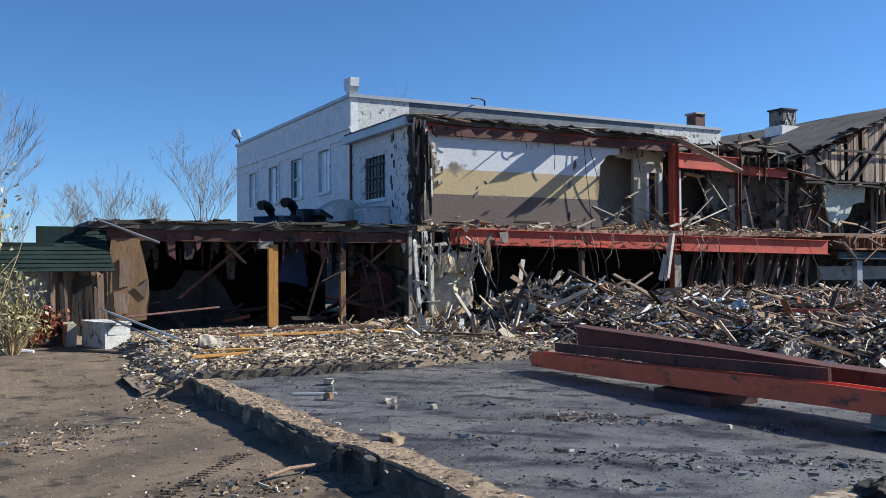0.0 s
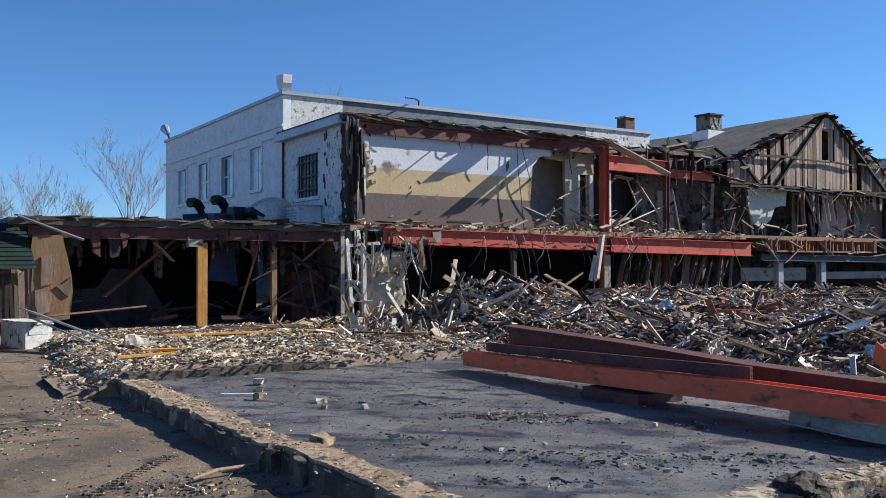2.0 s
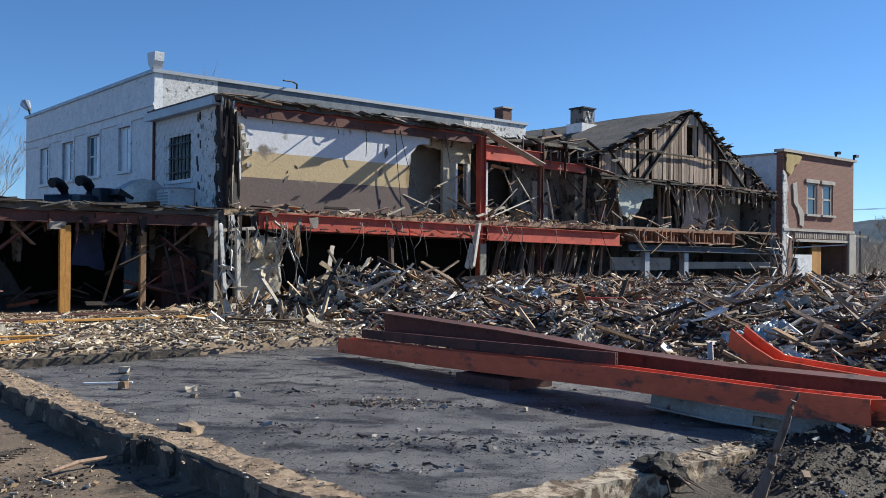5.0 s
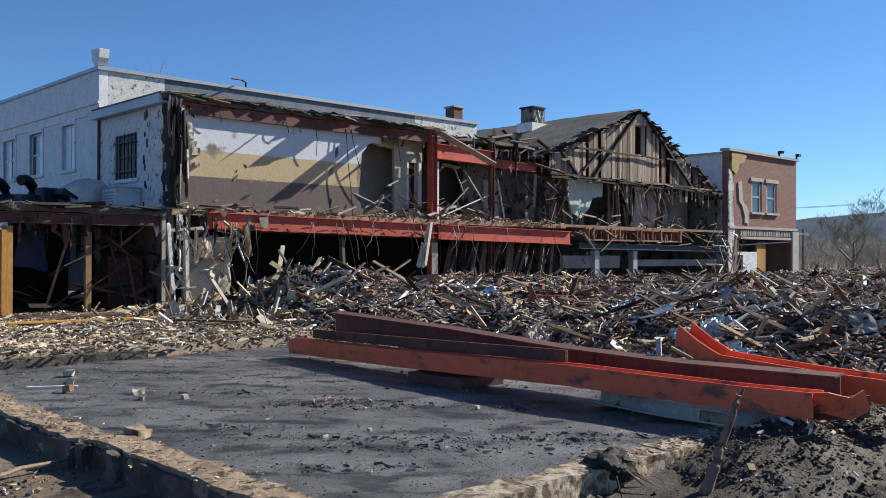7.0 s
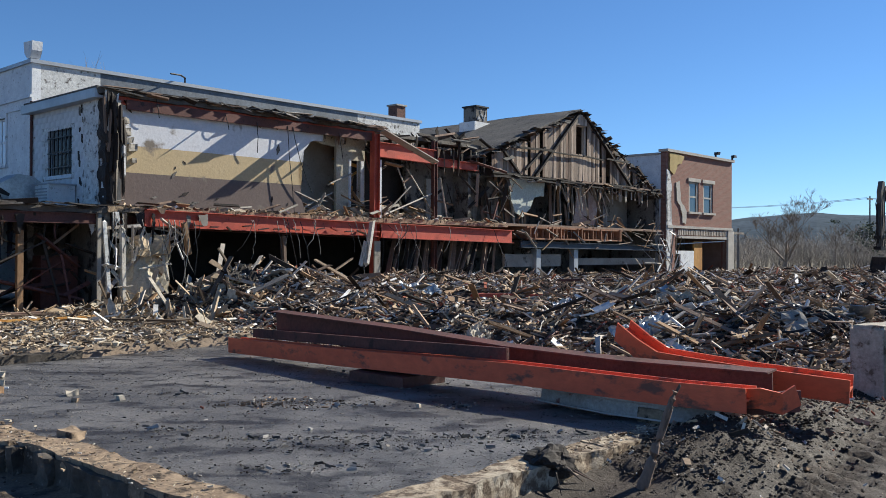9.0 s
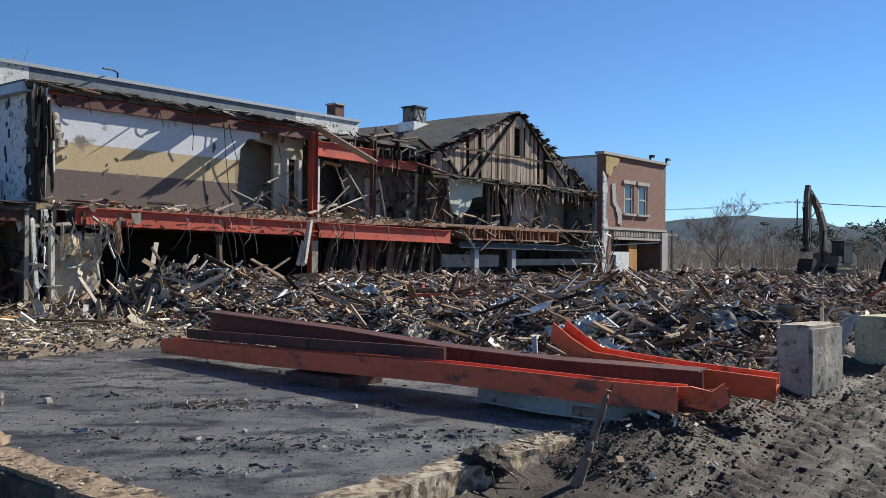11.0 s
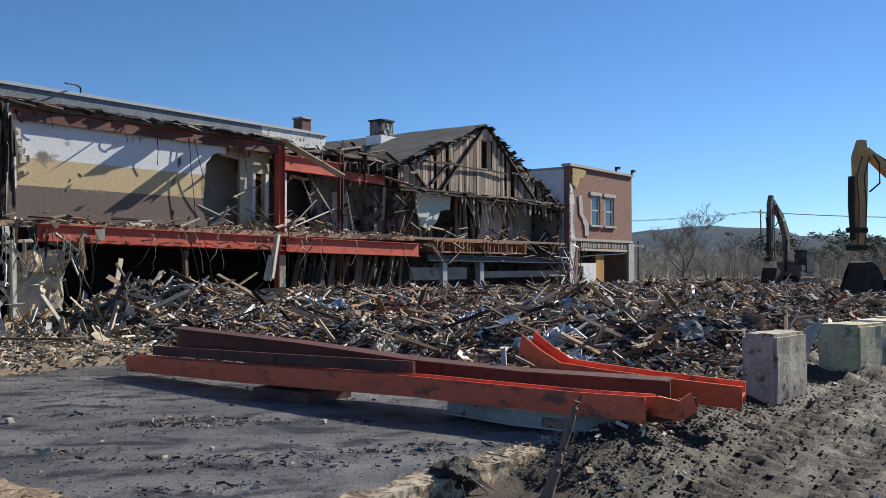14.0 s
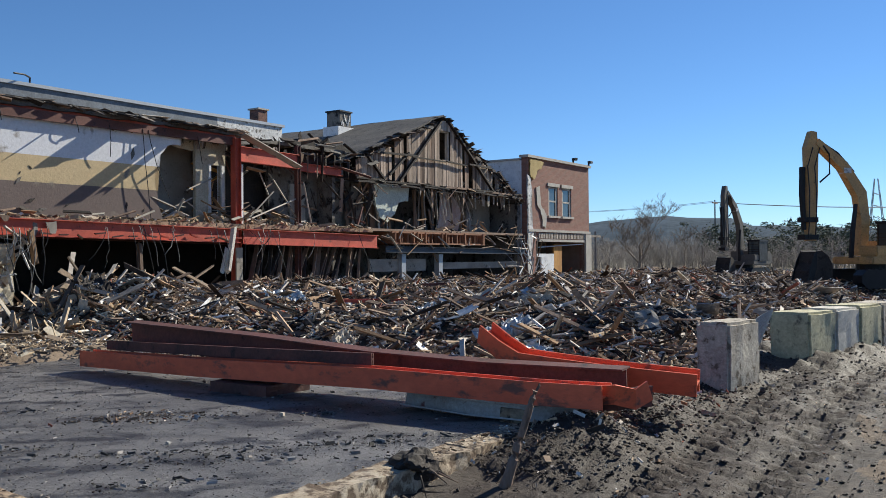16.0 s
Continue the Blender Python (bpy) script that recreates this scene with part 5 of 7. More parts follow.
def scatter(name, count, place, size, material, label, seed, sheets=0.06):
    """Thousands of splinters, boards and scraps lying on a surface, as one heap of stuff. place(r) gives u, v, z, tilt."""
    r = random.Random(seed)
    vs_, fs_ = [], []
    for _ in range(count):
        u, v, z, tilt = place(r)
        ln_ = size[0] * min(math.exp(r.gauss(0, size[1])), 5.0)
        if r.random() < sheets:
            ln_ *= 0.7
            w, t = ln_ * r.uniform(0.4, 0.9), min(r.uniform(0.008, 0.05), ln_ * 0.35)
        else:
            w, t = min(ln_ * r.uniform(0.035, 0.17), 0.15), min(r.uniform(0.012, 0.06), ln_ * 0.3)
        a, e = r.uniform(0, 2 * math.pi), r.gauss(0, tilt)
        d = Vector((math.cos(a) * math.cos(e), math.sin(a) * math.cos(e), math.sin(e)))
        s, k = axes((0, 0, 0), d, r.gauss(0, 0.15 + tilt))
        c = Vector((u, v, z + abs(d.z) * ln_ * 0.25))
        o = len(vs_)
        bend = k * r.gauss(0, ln_ * 0.05)
        for sg in (-1, 1):
            sc = r.uniform(0.6, 1.0)
            for i, j in ((-1, -1), (1, -1), (1, 1), (-1, 1)):
                vs_.append(c + d * (sg * ln_ / 2 + r.uniform(-0.15, 0.15) * w) + s * (i * w / 2 * sc) + k * (j * t / 2) + (bend if sg > 0 else bend * 0))
        fs_ += [tuple(o + x for x in f) for f in ((3, 2, 1, 0), (4, 5, 6, 7), (0, 1, 5, 4), (1, 2, 6, 5), (2, 3, 7, 6), (3, 0, 4, 7))]
    me = bpy.data.meshes.new(name)
    me.from_pydata(vs_, [], fs_)
    me.materials.append(material)
    ob = new(name, me)
    ob.matrix_world = G
    return tagged(ob, label, "rubble", kind="stuff")


def near_heap(r):
    while True:
        u, v = r.uniform(-2, 16), r.uniform(-21.5, 1.0)
        z = heap_z(u, v)
        if z > -0.1:
            return u, v, z + r.uniform(-0.06, 0.08), 0.3


def far_heap(r):
    while True:
        u, v = 16 + 44 * r.random() ** 1.4, r.uniform(-22.5, 1.0)
        z = heap_z(u, v)
        if z > -0.1:
            return u, v, z + r.uniform(-0.03, 0.1), 0.3


def front_heap(r):
    while True:
        v = r.uniform(-21, -3)
        u = heap_edge(v) + abs(r.gauss(0, 2.2)) - 0.5
        return u, v, max(heap_z(u, v), 0.0) + r.uniform(0, 0.08), 0.28


def apron_place(r):
    u, v = r.uniform(-10.2, 0.4), -10.2 + 10.6 * r.random() ** 0.9
    return u, v, max(apron_z(u, v), -0.1 if u < -9.5 else 0.0) + 0.02, 0.18


def wing_foot(r):
    u, v = r.gauss(0.2, 1.3), r.uniform(-7.5, 0.2)
    return u, v, max(heap_z(u, v), 0.25) + r.uniform(0, 0.1), 0.5


def slab_place(r):
    u, v = r.uniform(-9, 1), r.uniform(-20.9, -9.8)
    return u, v, 0.012, 0.1


def yard_place(r):
    u, v = r.uniform(-15, -9.6), -24 + 21 * r.random()
    return u, v, ground_z(u, v) + 0.01, 0.1


def kerb_place(r):
    if r.random() < 0.55:
        v = r.uniform(-21.2, -8.4)
        return -9.3 + r.gauss(0, 0.14), v, 0.06, 0.15
    u = r.uniform(-9, -3)
    return u, -21.2 + r.gauss(0, 0.12), 0.03, 0.15


def ridge_place(r):
    u = r.uniform(-5.5, 3)
    v = -21.7 + 0.05 * u + r.gauss(0, 0.5)
    return u, v, ground_z(u, v) + 0.03, 0.5


def mud_place(r):
    u, v = r.uniform(-7, 14), r.uniform(-27, -21.6)
    return u, v, ground_z(u, v) + 0.01, 0.3


scatter("rubble_splinters", 86000, near_heap, (0.095, 0.95), M_RUBBLE, "tangled splintered boards, lath, plaster and scrap", 1, 0.12)
scatter("rubble_splinters", 27000, far_heap, (0.2, 0.65), M_RUBBLE, "tangled splintered boards and scrap further along the heap", 2)
scatter("rubble_splinters", 8000, front_heap, (0.13, 0.65), M_RUBBLE, "broken boards and scrap at the foot of the heap", 3)
scatter("broken_lumber", 2600, near_heap, (0.5, 0.5), M_RUBBLE, "larger broken boards and beams strewn over the heap", 11, 0.12)
scatter("broken_lumber", 1500, far_heap, (0.6, 0.5), M_RUBBLE, "larger broken boards strewn over the far heap", 12, 0.15)
scatter("plaster_litter", 24000, apron_place, (0.055, 0.8), M_RUBBLE_PALE, "pale litter of broken plaster, splinters and dirt", 4, 0.12)
scatter("plaster_litter", 900, wing_foot, (0.34, 0.6), M_RUBBLE_PALE, "pale broken boards and plaster under the torn corner", 5, 0.2)
M_GRIT = mat("grit", (1, 1, 1), (0.7, 0.7, 0.7), 0.7, scale=2, fine=12, bump=0.2, ramp=[(0.0, (0.03, 0.03, 0.03)), (0.3, (0.09, 0.085, 0.08)), (0.6, (0.2, 0.18, 0.16)), (0.85, (0.4, 0.38, 0.36))])
scatter("grit", 9000, slab_place, (0.016, 0.5), M_GRIT, "grit and glass crumbs on the blacktop", 6, 0.7)
scatter("grit", 9000, yard_place, (0.011, 0.6), M_RUBBLE, "chips and splinters strewn over the yard", 7, 0.5)
scatter("grit", 1500, kerb_place, (0.02, 0.5), M_RUBBLE_PALE, "chips lying on the kerbs", 8, 0.5)
scatter("dirt_litter", 900, ridge_place, (0.04, 0.7), M_RUBBLE, "roots, splinters and clods in the pushed-up dirt", 9, 0.4)
scatter("dirt_litter", 2500, mud_place, (0.022, 0.6), M_RUBBLE, "chips trodden into the mud", 10, 0.5)


def clods(name, count, place, smin, smax, material, label, seed):
    """Rounded lumps of earth or stone."""
    r = random.Random(seed)
    base = B()
    bmesh.ops.create_icosphere(base, subdivisions=1, radius=1)
    bv = [p.co.copy() for p in base.verts]
    bf = [tuple(p.index for p in f.verts) for f in base.faces]
    base.free()
    vs_, fs_ = [], []
    for _ in range(count):
        u, v, z, _t = place(r)
        s = smin * (smax / smin) ** (r.random() ** 2)
        o = len(vs_)
        q = [r.uniform(0.6, 1.2) for _ in range(3)]
        vs_ += [(u + p.x * s * q[0] * r.uniform(0.75, 1.2), v + p.y * s * q[1] * r.uniform(0.75, 1.2), z + p.z * s * 0.7 * q[2]) for p in bv]
        fs_ += [tuple(o + i for i in f) for f in bf]
    me = bpy.data.meshes.new(name)
    me.from_pydata(vs_, [], fs_)
    me.materials.append(material)
    ob = new(name, me)
    ob.matrix_world = G
    return tagged(ob, label, "dirt", kind="stuff")


clods("mud_clods", 9000, mud_place, 0.006, 0.035, M_MUD, "clods of churned dark mud", 21)
clods("mud_clods", 7000, ridge_place, 0.005, 0.03, M_MUD, "clods in the bank of pushed-up dirt", 22)
clods("broken_masonry", 700, near_heap, 0.04, 0.15, M_RUBBLE, "lumps of masonry among the rubble", 23)
clods("broken_masonry", 700, apron_place, 0.03, 0.11, M_RUBBLE_PALE, "lumps of plaster and block", 24)


# crumbs and scraped mud smears on the blacktop
def crumb_place(r):
    return r.uniform(-9, -2.5), -20.9 + 10.5 * r.random() ** 1.5, 0.004, 0.0


clods("crumbs", 6000, crumb_place, 0.003, 0.009, M_GRIT, "dark crumbs of asphalt and grit on the blacktop", 29)


def smear(cu, cv, length, width):
    def place(r):
        a, b = r.gauss(0, length / 2), r.gauss(0, width / 2)
        b += 0.1 * nz(a * 2, cu)
        return cu + 0.725 * a + 0.69 * b, cv - 0.69 * a + 0.725 * b, 0.008, 0.12
    return place


for k, (cu, cv, su, sv, c) in enumerate(((-5.9, -16.8, 0.9, 0.42, 420), (-7.3, -18.6, 1.3, 0.12, 260), (-7.0, -19.5, 1.4, 0.16, 320), (-5.4, -20.2, 0.7, 0.22, 200), (-4.6, -18.6, 0.35, 0.2, 90), (-5.3, -17.6, 0.4, 0.1, 60), (-7.9, -17.3, 0.7, 0.1, 110), (-6.2, -19.7, 1.2, 0.1, 190), (-8.2, -19.6, 0.8, 0.15, 150), (-6.4, -15.2, 0.8, 0.1, 90))):
    clods("mud_smear", c // 2 if k else c, smear(cu, cv, su, sv * (2.2 if k else 1)), 0.004, 0.018, M_MUD, "scraped smear of mud and splinters on the blacktop", 30 + k)
    scatter("mud_litter", c // 3, smear(cu, cv, su, sv * 1.5), (0.035, 0.6), M_RUBBLE if k == 0 else M_GRIT, "splinters in the scraped mud", 40 + k)

# dirt scraped together on the yard
for k, (cu, cv, su, sv, c) in enumerate(((-12.6, -13.6, 0.5, 0.35, 160), (-11.7, -12.6, 0.5, 0.5, 110), (-10.6, -17.2, 0.5, 0.35, 120), (-10.3, -11.2, 0.3, 0.6, 90))):
    def yard_patch(r, cu=cu, cv=cv, su=su, sv=sv):
        u, v = cu + r.gauss(0, su), cv + r.gauss(0, sv)
        return u, v, ground_z(u, v) + 0.006, 0.2
    clods("dirt_patch", c, yard_patch, 0.008, 0.03, M_MUD, "scraped patch of dirt on the yard", 60 + k)
    scatter("dirt_patch_litter", c, yard_patch, (0.05, 0.5), M_RUBBLE_PALE, "splinters in the scraped dirt", 70 + k)

def tread_place(r):
    k = r.randrange(26)
    a, b = k * 0.11, r.uniform(-0.12, 0.12)
    u, v = -11.9 + 0.62 * a + 0.6 * b, -17.6 + 0.78 * a - 0.5 * b + r.gauss(0, 0.012)
    return u, v, ground_z(u, v) + 0.002, 0.0


clods("tread_mark", 900, tread_place, 0.006, 0.018, M_MUD, "crumbs of mud in a tyre tread mark on the yard", 64)

# long boards, sheets and strips that stand out in the heap, each its own thing
r = random.Random(50)
for k in range(190):
    v = r.uniform(-20, 0)
    u = heap_edge(v) + r.uniform(0.3, 9)
    z = heap_z(u, v)
    if z < 0:
        continue
    ln_, a, e = r.uniform(0.5, 1.7), r.uniform(0, 6.3), r.gauss(0.1, 0.25)
    bm = B()
    d = Vector((math.cos(a) * math.cos(e), math.sin(a) * math.cos(e), math.sin(e))) * ln_ / 2
    mt, nm = r.choice(((M_WOOD, "raw brown"), (M_WOOD_GREY, "weathered grey"), (M_WOOD_DARK, "smoke-stained"), (M_WOOD_DARK, "smoke-stained"), (M_CHAR_SHADE, "charred")))
    plank(bm, -d, d, r.uniform(0.05, 0.15), r.uniform(0.02, 0.045), r.gauss(0, 0.5), 0.1, r)
    solid("broken_board", bm, mt, nm + " broken board lying on the rubble heap", "board", "boards on the heap", m=pose(u, v, z + 0.08 + abs(d.z) * 0.6))
for k in range(46):
    v = r.uniform(-20.3, -1)
    u = heap_edge(v) + r.uniform(0.2, 10)
    z = heap_z(u, v)
    if z < 0:
        continue
    bm = B()
    w, h = r.uniform(0.35, 0.9), r.uniform(0.25, 0.6)
    g = 5
    bend = r.uniform(-0.25, 0.25)
    grid = [[bm.verts.new((w * (i / g - 0.5) * r.uniform(0.9, 1.1), h * (j / g - 0.5) * r.uniform(0.9, 1.1), bend * (i / g - 0.5) ** 2 * 2 + r.uniform(-0.02, 0.02))) for j in range(g + 1)] for i in range(g + 1)]
    fs_ = [bm.faces.new((grid[i][j], grid[i + 1][j], grid[i + 1][j + 1], grid[i][j + 1])) for i in range(g) for j in range(g)]
    ex = bmesh.ops.extrude_face_region(bm, geom=fs_)
    bmesh.ops.translate(bm, verts=[x for x in ex["geom"] if isinstance(x, bmesh.types.BMVert)], vec=(0, 0, 0.015))
    mt, nm = r.choice(((M_TIN, "crumpled galvanised metal sheet"), (M_CONC_PALE, "broken pale wallboard sheet"), (M_PLASTER, "stained plasterboard piece"), (M_TIN, "crumpled galvanised metal sheet"), (M_CHAR_SHADE, "scorched roofing sheet")))
    solid("torn_sheet", bm, mt, nm + " on the rubble heap", "sheet", "sheets on the heap", m=pose(u, v, z + 0.1, r.uniform(-30, 30), r.uniform(-30, 30), r.uniform(0, 360)))
for k in range(80):
    v = r.uniform(-20.3, -10) if k < 60 else r.uniform(-10, -1)
    u = heap_edge(v) + r.uniform(0.6, 8)
    a = r.gauss(0.0, 0.35) + (0 if k < 60 else r.uniform(0, 3))
    ln_ = r.uniform(1.0, 3.2)
    pts = []
    for i in range(8):
        x, y = u + math.cos(a) * ln_ * (i / 7 - 0.5), v + math.sin(a) * ln_ * (i / 7 - 0.5) + 0.15 * nz(i * 0.5, k)
        pts.append((x, y, max(heap_z(x, y), 0.0) + 0.09 + 0.12 * abs(nz(i * 0.6, k, 5))))
    bm = B()
    tube(bm, pts, r.uniform(0.012, 0.03), 5)
    solid("bent_pipe", bm, r.choice((M_BLACKIRON, M_RUSTDARK, M_CABLE, M_BLACKIRON)), "bent metal strip lying along the rubble", "scrap metal", "scrap strips on the heap")

# crumpled bright sheet metal near the curled girder
def crumpled(u, v, z, w, h, seed, material, label, turn):
    r = random.Random(seed)
    bm = B()
    g = 14
    grid = [[bm.verts.new((w * (i / g - 0.5), h * (j / g - 0.5) + 0.1 * nz(i * 0.5, seed), 0.16 * nz(i * 0.42, j * 0.35, seed) + 0.09 * nz(i * 1.1, j * 0.9, seed + 3) + 0.25 * (i / g - 0.5) ** 2)) for j in range(g + 1)] for i in range(g + 1)]
    fs_ = [bm.faces.new((grid[i][j], grid[i + 1][j], grid[i + 1][j + 1], grid[i][j + 1])) for i in range(g) for j in range(g)]
    ex = bmesh.ops.extrude_face_region(bm, geom=fs_)
    bmesh.ops.translate(bm, verts=[x for x in ex["geom"] if isinstance(x, bmesh.types.BMVert)], vec=(0, 0, 0.008))
    solid("crumpled_sheet", bm, material, label, "sheet", "crumpled sheets", m=pose(u, v, z, 22, r.uniform(-12, 12), turn))


for k, (u, v, w, h, mt, nm, tn) in enumerate(((2.2, -17.2, 1.0, 0.45, M_TIN, "bright crumpled metal cladding on the rubble heap", -40), (3.4, -16.9, 0.85, 0.4, M_TIN, "bright crumpled metal cladding on the rubble heap", -10), (1.6, -18.2, 0.9, 0.4, M_TIN, "twisted metal strip on the rubble heap", -50),
                                             (1.0, -14.2, 0.8, 0.5, M_CONC_PALE, "bent pale wallboard on the rubble heap", 20), (5.2, -13.5, 1.1, 0.6, M_TIN, "crumpled metal sheet on the rubble heap", 10), (7.5, -15.0, 1.2, 0.5, M_CONC_PALE, "bent pale wallboard on the rubble heap", -60),
                                             (2.5, -8.5, 1.0, 0.6, M_CONC_PALE, "bent pale wallboard on the rubble heap", 40), (5.6, -8.0, 1.1, 0.7, M_TIN, "crumpled metal sheet on the rubble heap", -25), (1.2, -5.4, 1.0, 0.7, M_CHAR_SHADE, "scorched roofing sheet on the rubble heap", 15), (0.4, -3.4, 1.2, 0.8, M_CHAR_SHADE, "scorched roofing sheet on the rubble heap", 70))):
    crumpled(u, v, max(heap_z(u, v), 0.1) + 0.16, w, h, 200 + k, mt, nm, tn)
# cables trailing over the low end of the heap
r = random.Random(91)
for k in range(18):
    f = r.uniform(-1.6, 1.6)
    u0, v0, l = 5.15 + 0.83 * f + r.uniform(-0.6, 0.6), -18.6 + 0.56 * f + r.uniform(-0.4, 0.4), r.uniform(1.6, 4.2)
    pts = []
    for i in range(15):
        g = (i / 14 - 0.5) * l
        u, v = u0 + 0.563 * g + 0.2 * nz(i * 0.3, k, 2), v0 - 0.826 * g + 0.2 * nz(i * 0.3, k, 7)
        pts.append((u, v, max(heap_z(u, v), 0.0) + 0.1 + 0.14 * abs(nz(i * 0.35, k, 4))))
    bm = B()
    tube(bm, pts, r.uniform(0.015, 0.035), 6)
    solid("loose_cable", bm, r.choice((M_BLACKIRON, M_CABLE, M_BLACKIRON)), "thick dark cable trailing over the rubble", "cable", "cables on the heap")
# long reddish beams lying across the heap
for k, (u, v, l) in enumerate(((9.0, -9.5, 3.6), (12.5, -11.0, 3.2), (6.4, -11.0, 2.6), (15.0, -8.5, 4.0), (11.0, -14.0, 2.8), (18.0, -12.0, 3.6), (8.0, -5.5, 3.0))):
    a = r.gauss(-0.67, 0.12)
    d = Vector((math.cos(a), math.sin(a), r.uniform(-0.04, 0.05))) * l / 2
    bm = B()
    plank(bm, -d, d, r.uniform(0.14, 0.24), 0.09, 0, 0.1, r)
    solid("fallen_beam", bm, (M_RUSTDARK, M_WOOD, M_RED)[k % 3], "long reddish beam lying across the rubble heap", "beam", "beams on the heap", m=pose(u, v, heap_z(u, v) + 0.2))

# ---- fallen girders ----
EYE = Vector((0.05, 0, 2.0))


def raised(u, v, z):
    """The girders ride up from the blacktop towards the bank."""
    k = 0.985 - 0.038 * smooth((-11.5 - v) / 4.5)
    return GI @ (EYE + (G @ Vector((u, v, z)) - EYE) * k)


def girder(pts, depth, width, lean, material, label, stiff=0):
    t = thing("steel_girder", label, "girder", "fallen girders")
    pts = [raised(*p) for p in pts]
    depth, width = depth * 0.96, width * 0.96
    path = [(p, *axes(pts[max(i - 1, 0)], pts[min(i + 1, len(pts) - 1)], radians(lean))) for i, p in enumerate(pts)]
    h, w, tf, tw = depth / 2, width / 2, 0.022, 0.012
    for nm, a, b, c, d in (("web", -tw, tw, -h + tf, h - tf), ("flange", -w, w, h - tf, h), ("flange", -w, w, -h, -h + tf)):
        bm = B()
        section(bm, path, [(a, c), (b, c), (b, d), (a, d)])
        part(nm, bm, material, t)
    for k in range(stiff):
        f = (k + 1) / (stiff + 1) * (len(pts) - 1)
        i = int(f)
        p = Vector(pts[i]).lerp(Vector(pts[i + 1]), f - i)
        s, kk = axes(pts[i], pts[i + 1], radians(lean))
        bm = B()
        c = p - s * (width * 0.27)
        d = (Vector(pts[i + 1]) - Vector(pts[i])).normalized() * 0.012
        vs4 = [bm.verts.new(c + s * (a * width * 0.2) + kk * (b * depth * 0.46) + d * e) for e in (-1, 1) for a, b in ((-1, -1), (1, -1), (1, 1), (-1, 1))]
        for f4 in ((3, 2, 1, 0), (4, 5, 6, 7), (0, 1, 5, 4), (1, 2, 6, 5), (2, 3, 7, 6), (3, 0, 4, 7)):
            bm.faces.new([vs4[j] for j in f4])
        part("stiffener", bm, material, t)
    return t


girder([(-3.15, -11.5, 0.19), (-3.15, -14.7, 0.22), (-3.15, -18.4, 0.3), (-3.15, -20.95, 0.29), (-3.15, -21.9, 0.31)], 0.3, 0.29, 90, M_ORANGE, "long orange-red steel girder lying over the blacktop")
girder([(-3.02, -11.95, 0.44), (-3.02, -15.7, 0.49), (-2.98, -18.15, 0.53)], 0.06, 0.17, 90, M_RUSTDARK, "dark rusty steel girder lying on another girder")
girder([(-2.45, -11.9, 0.62), (-2.45, -15.3, 0.5), (-2.4, -17.7, 0.36), (-2.35, -19.7, 0.31), (-2.3, -21.8, 0.33)], 0.46, 0.28, -4, M_RUSTDARK, "dark red steel girder standing behind the orange one")
girder([(-1.55, -19.2, 0.86), (-1.68, -19.6, 0.66), (-1.8, -20.0, 0.5), (-1.85, -20.6, 0.46), (-1.8, -21.4, 0.4), (-1.6, -22.5, 0.33)], 0.26, 0.3, 80, M_ORANGE, "bent orange-red steel girder with a curled end")
bm = B()
rough_block(bm, (-3.9, -16.9, -0.02), (-3.0, -15.7, 0.145), 0.12, 0.03, 3)
solid("bearing_block", bm, M_RUSTDARK, "rusty steel offcut under the girders", "offcut")
bm = B()
rough_block(bm, (-3.75, -21.1, -0.05), (-2.4, -20.75, 0.16), 0.12, 0.04, 4)
solid("bearing_block", bm, M_CONC, "broken concrete lump under the girders", "lump")
bm = B()
ibeam(bm, [(-3.5, -19.15, 0.12), (-3.68, -20.3, 0.11), (-3.72, -21.2, 0.12), (-3.45, -21.9, 0.24)], 0.2, 0.22, 12, 0.02, 0.015)
solid("steel_channel", bm, mat("chalky_painted_steel", (0.5, 0.46, 0.42), (0.3, 0.26, 0.23), 0.7, 0.1, scale=1.5, dirt=((0.14, 0.045, 0.035), 0.58)), "bent chalky grey steel channel lying before the girder", "channel")
for k, (dx, dy, dz) in enumerate(((0.05, 0, 0.02), (0.12, 0, -0.06))):
    bm = B()
    pts = [(-3.25 + dx, -21.75, 0.3 + dz), (-3.2 + dx, -22.0, 0.32 + dz), (-3.05 + dx, -22.2, 0.26 + dz + 0.1 * k), (-2.85 + dx, -22.3, 0.35 + dz)]
    pts = [raised(*p) for p in pts]
    path = []
    for i, p in enumerate(pts):
        s, kk = axes(pts[max(i - 1, 0)], pts[min(i + 1, 3)], 1.2 + 0.12 * i)
        path.append((p, s, kk))
    section(bm, path, [(-0.12, -0.012), (0.12, -0.012), (0.12, 0.012), (-0.12, 0.012)])
    solid("torn_flange", bm, (M_ORANGE, M_RUSTDARK)[k], "torn curled steel flange at the girder end", "scrap metal")

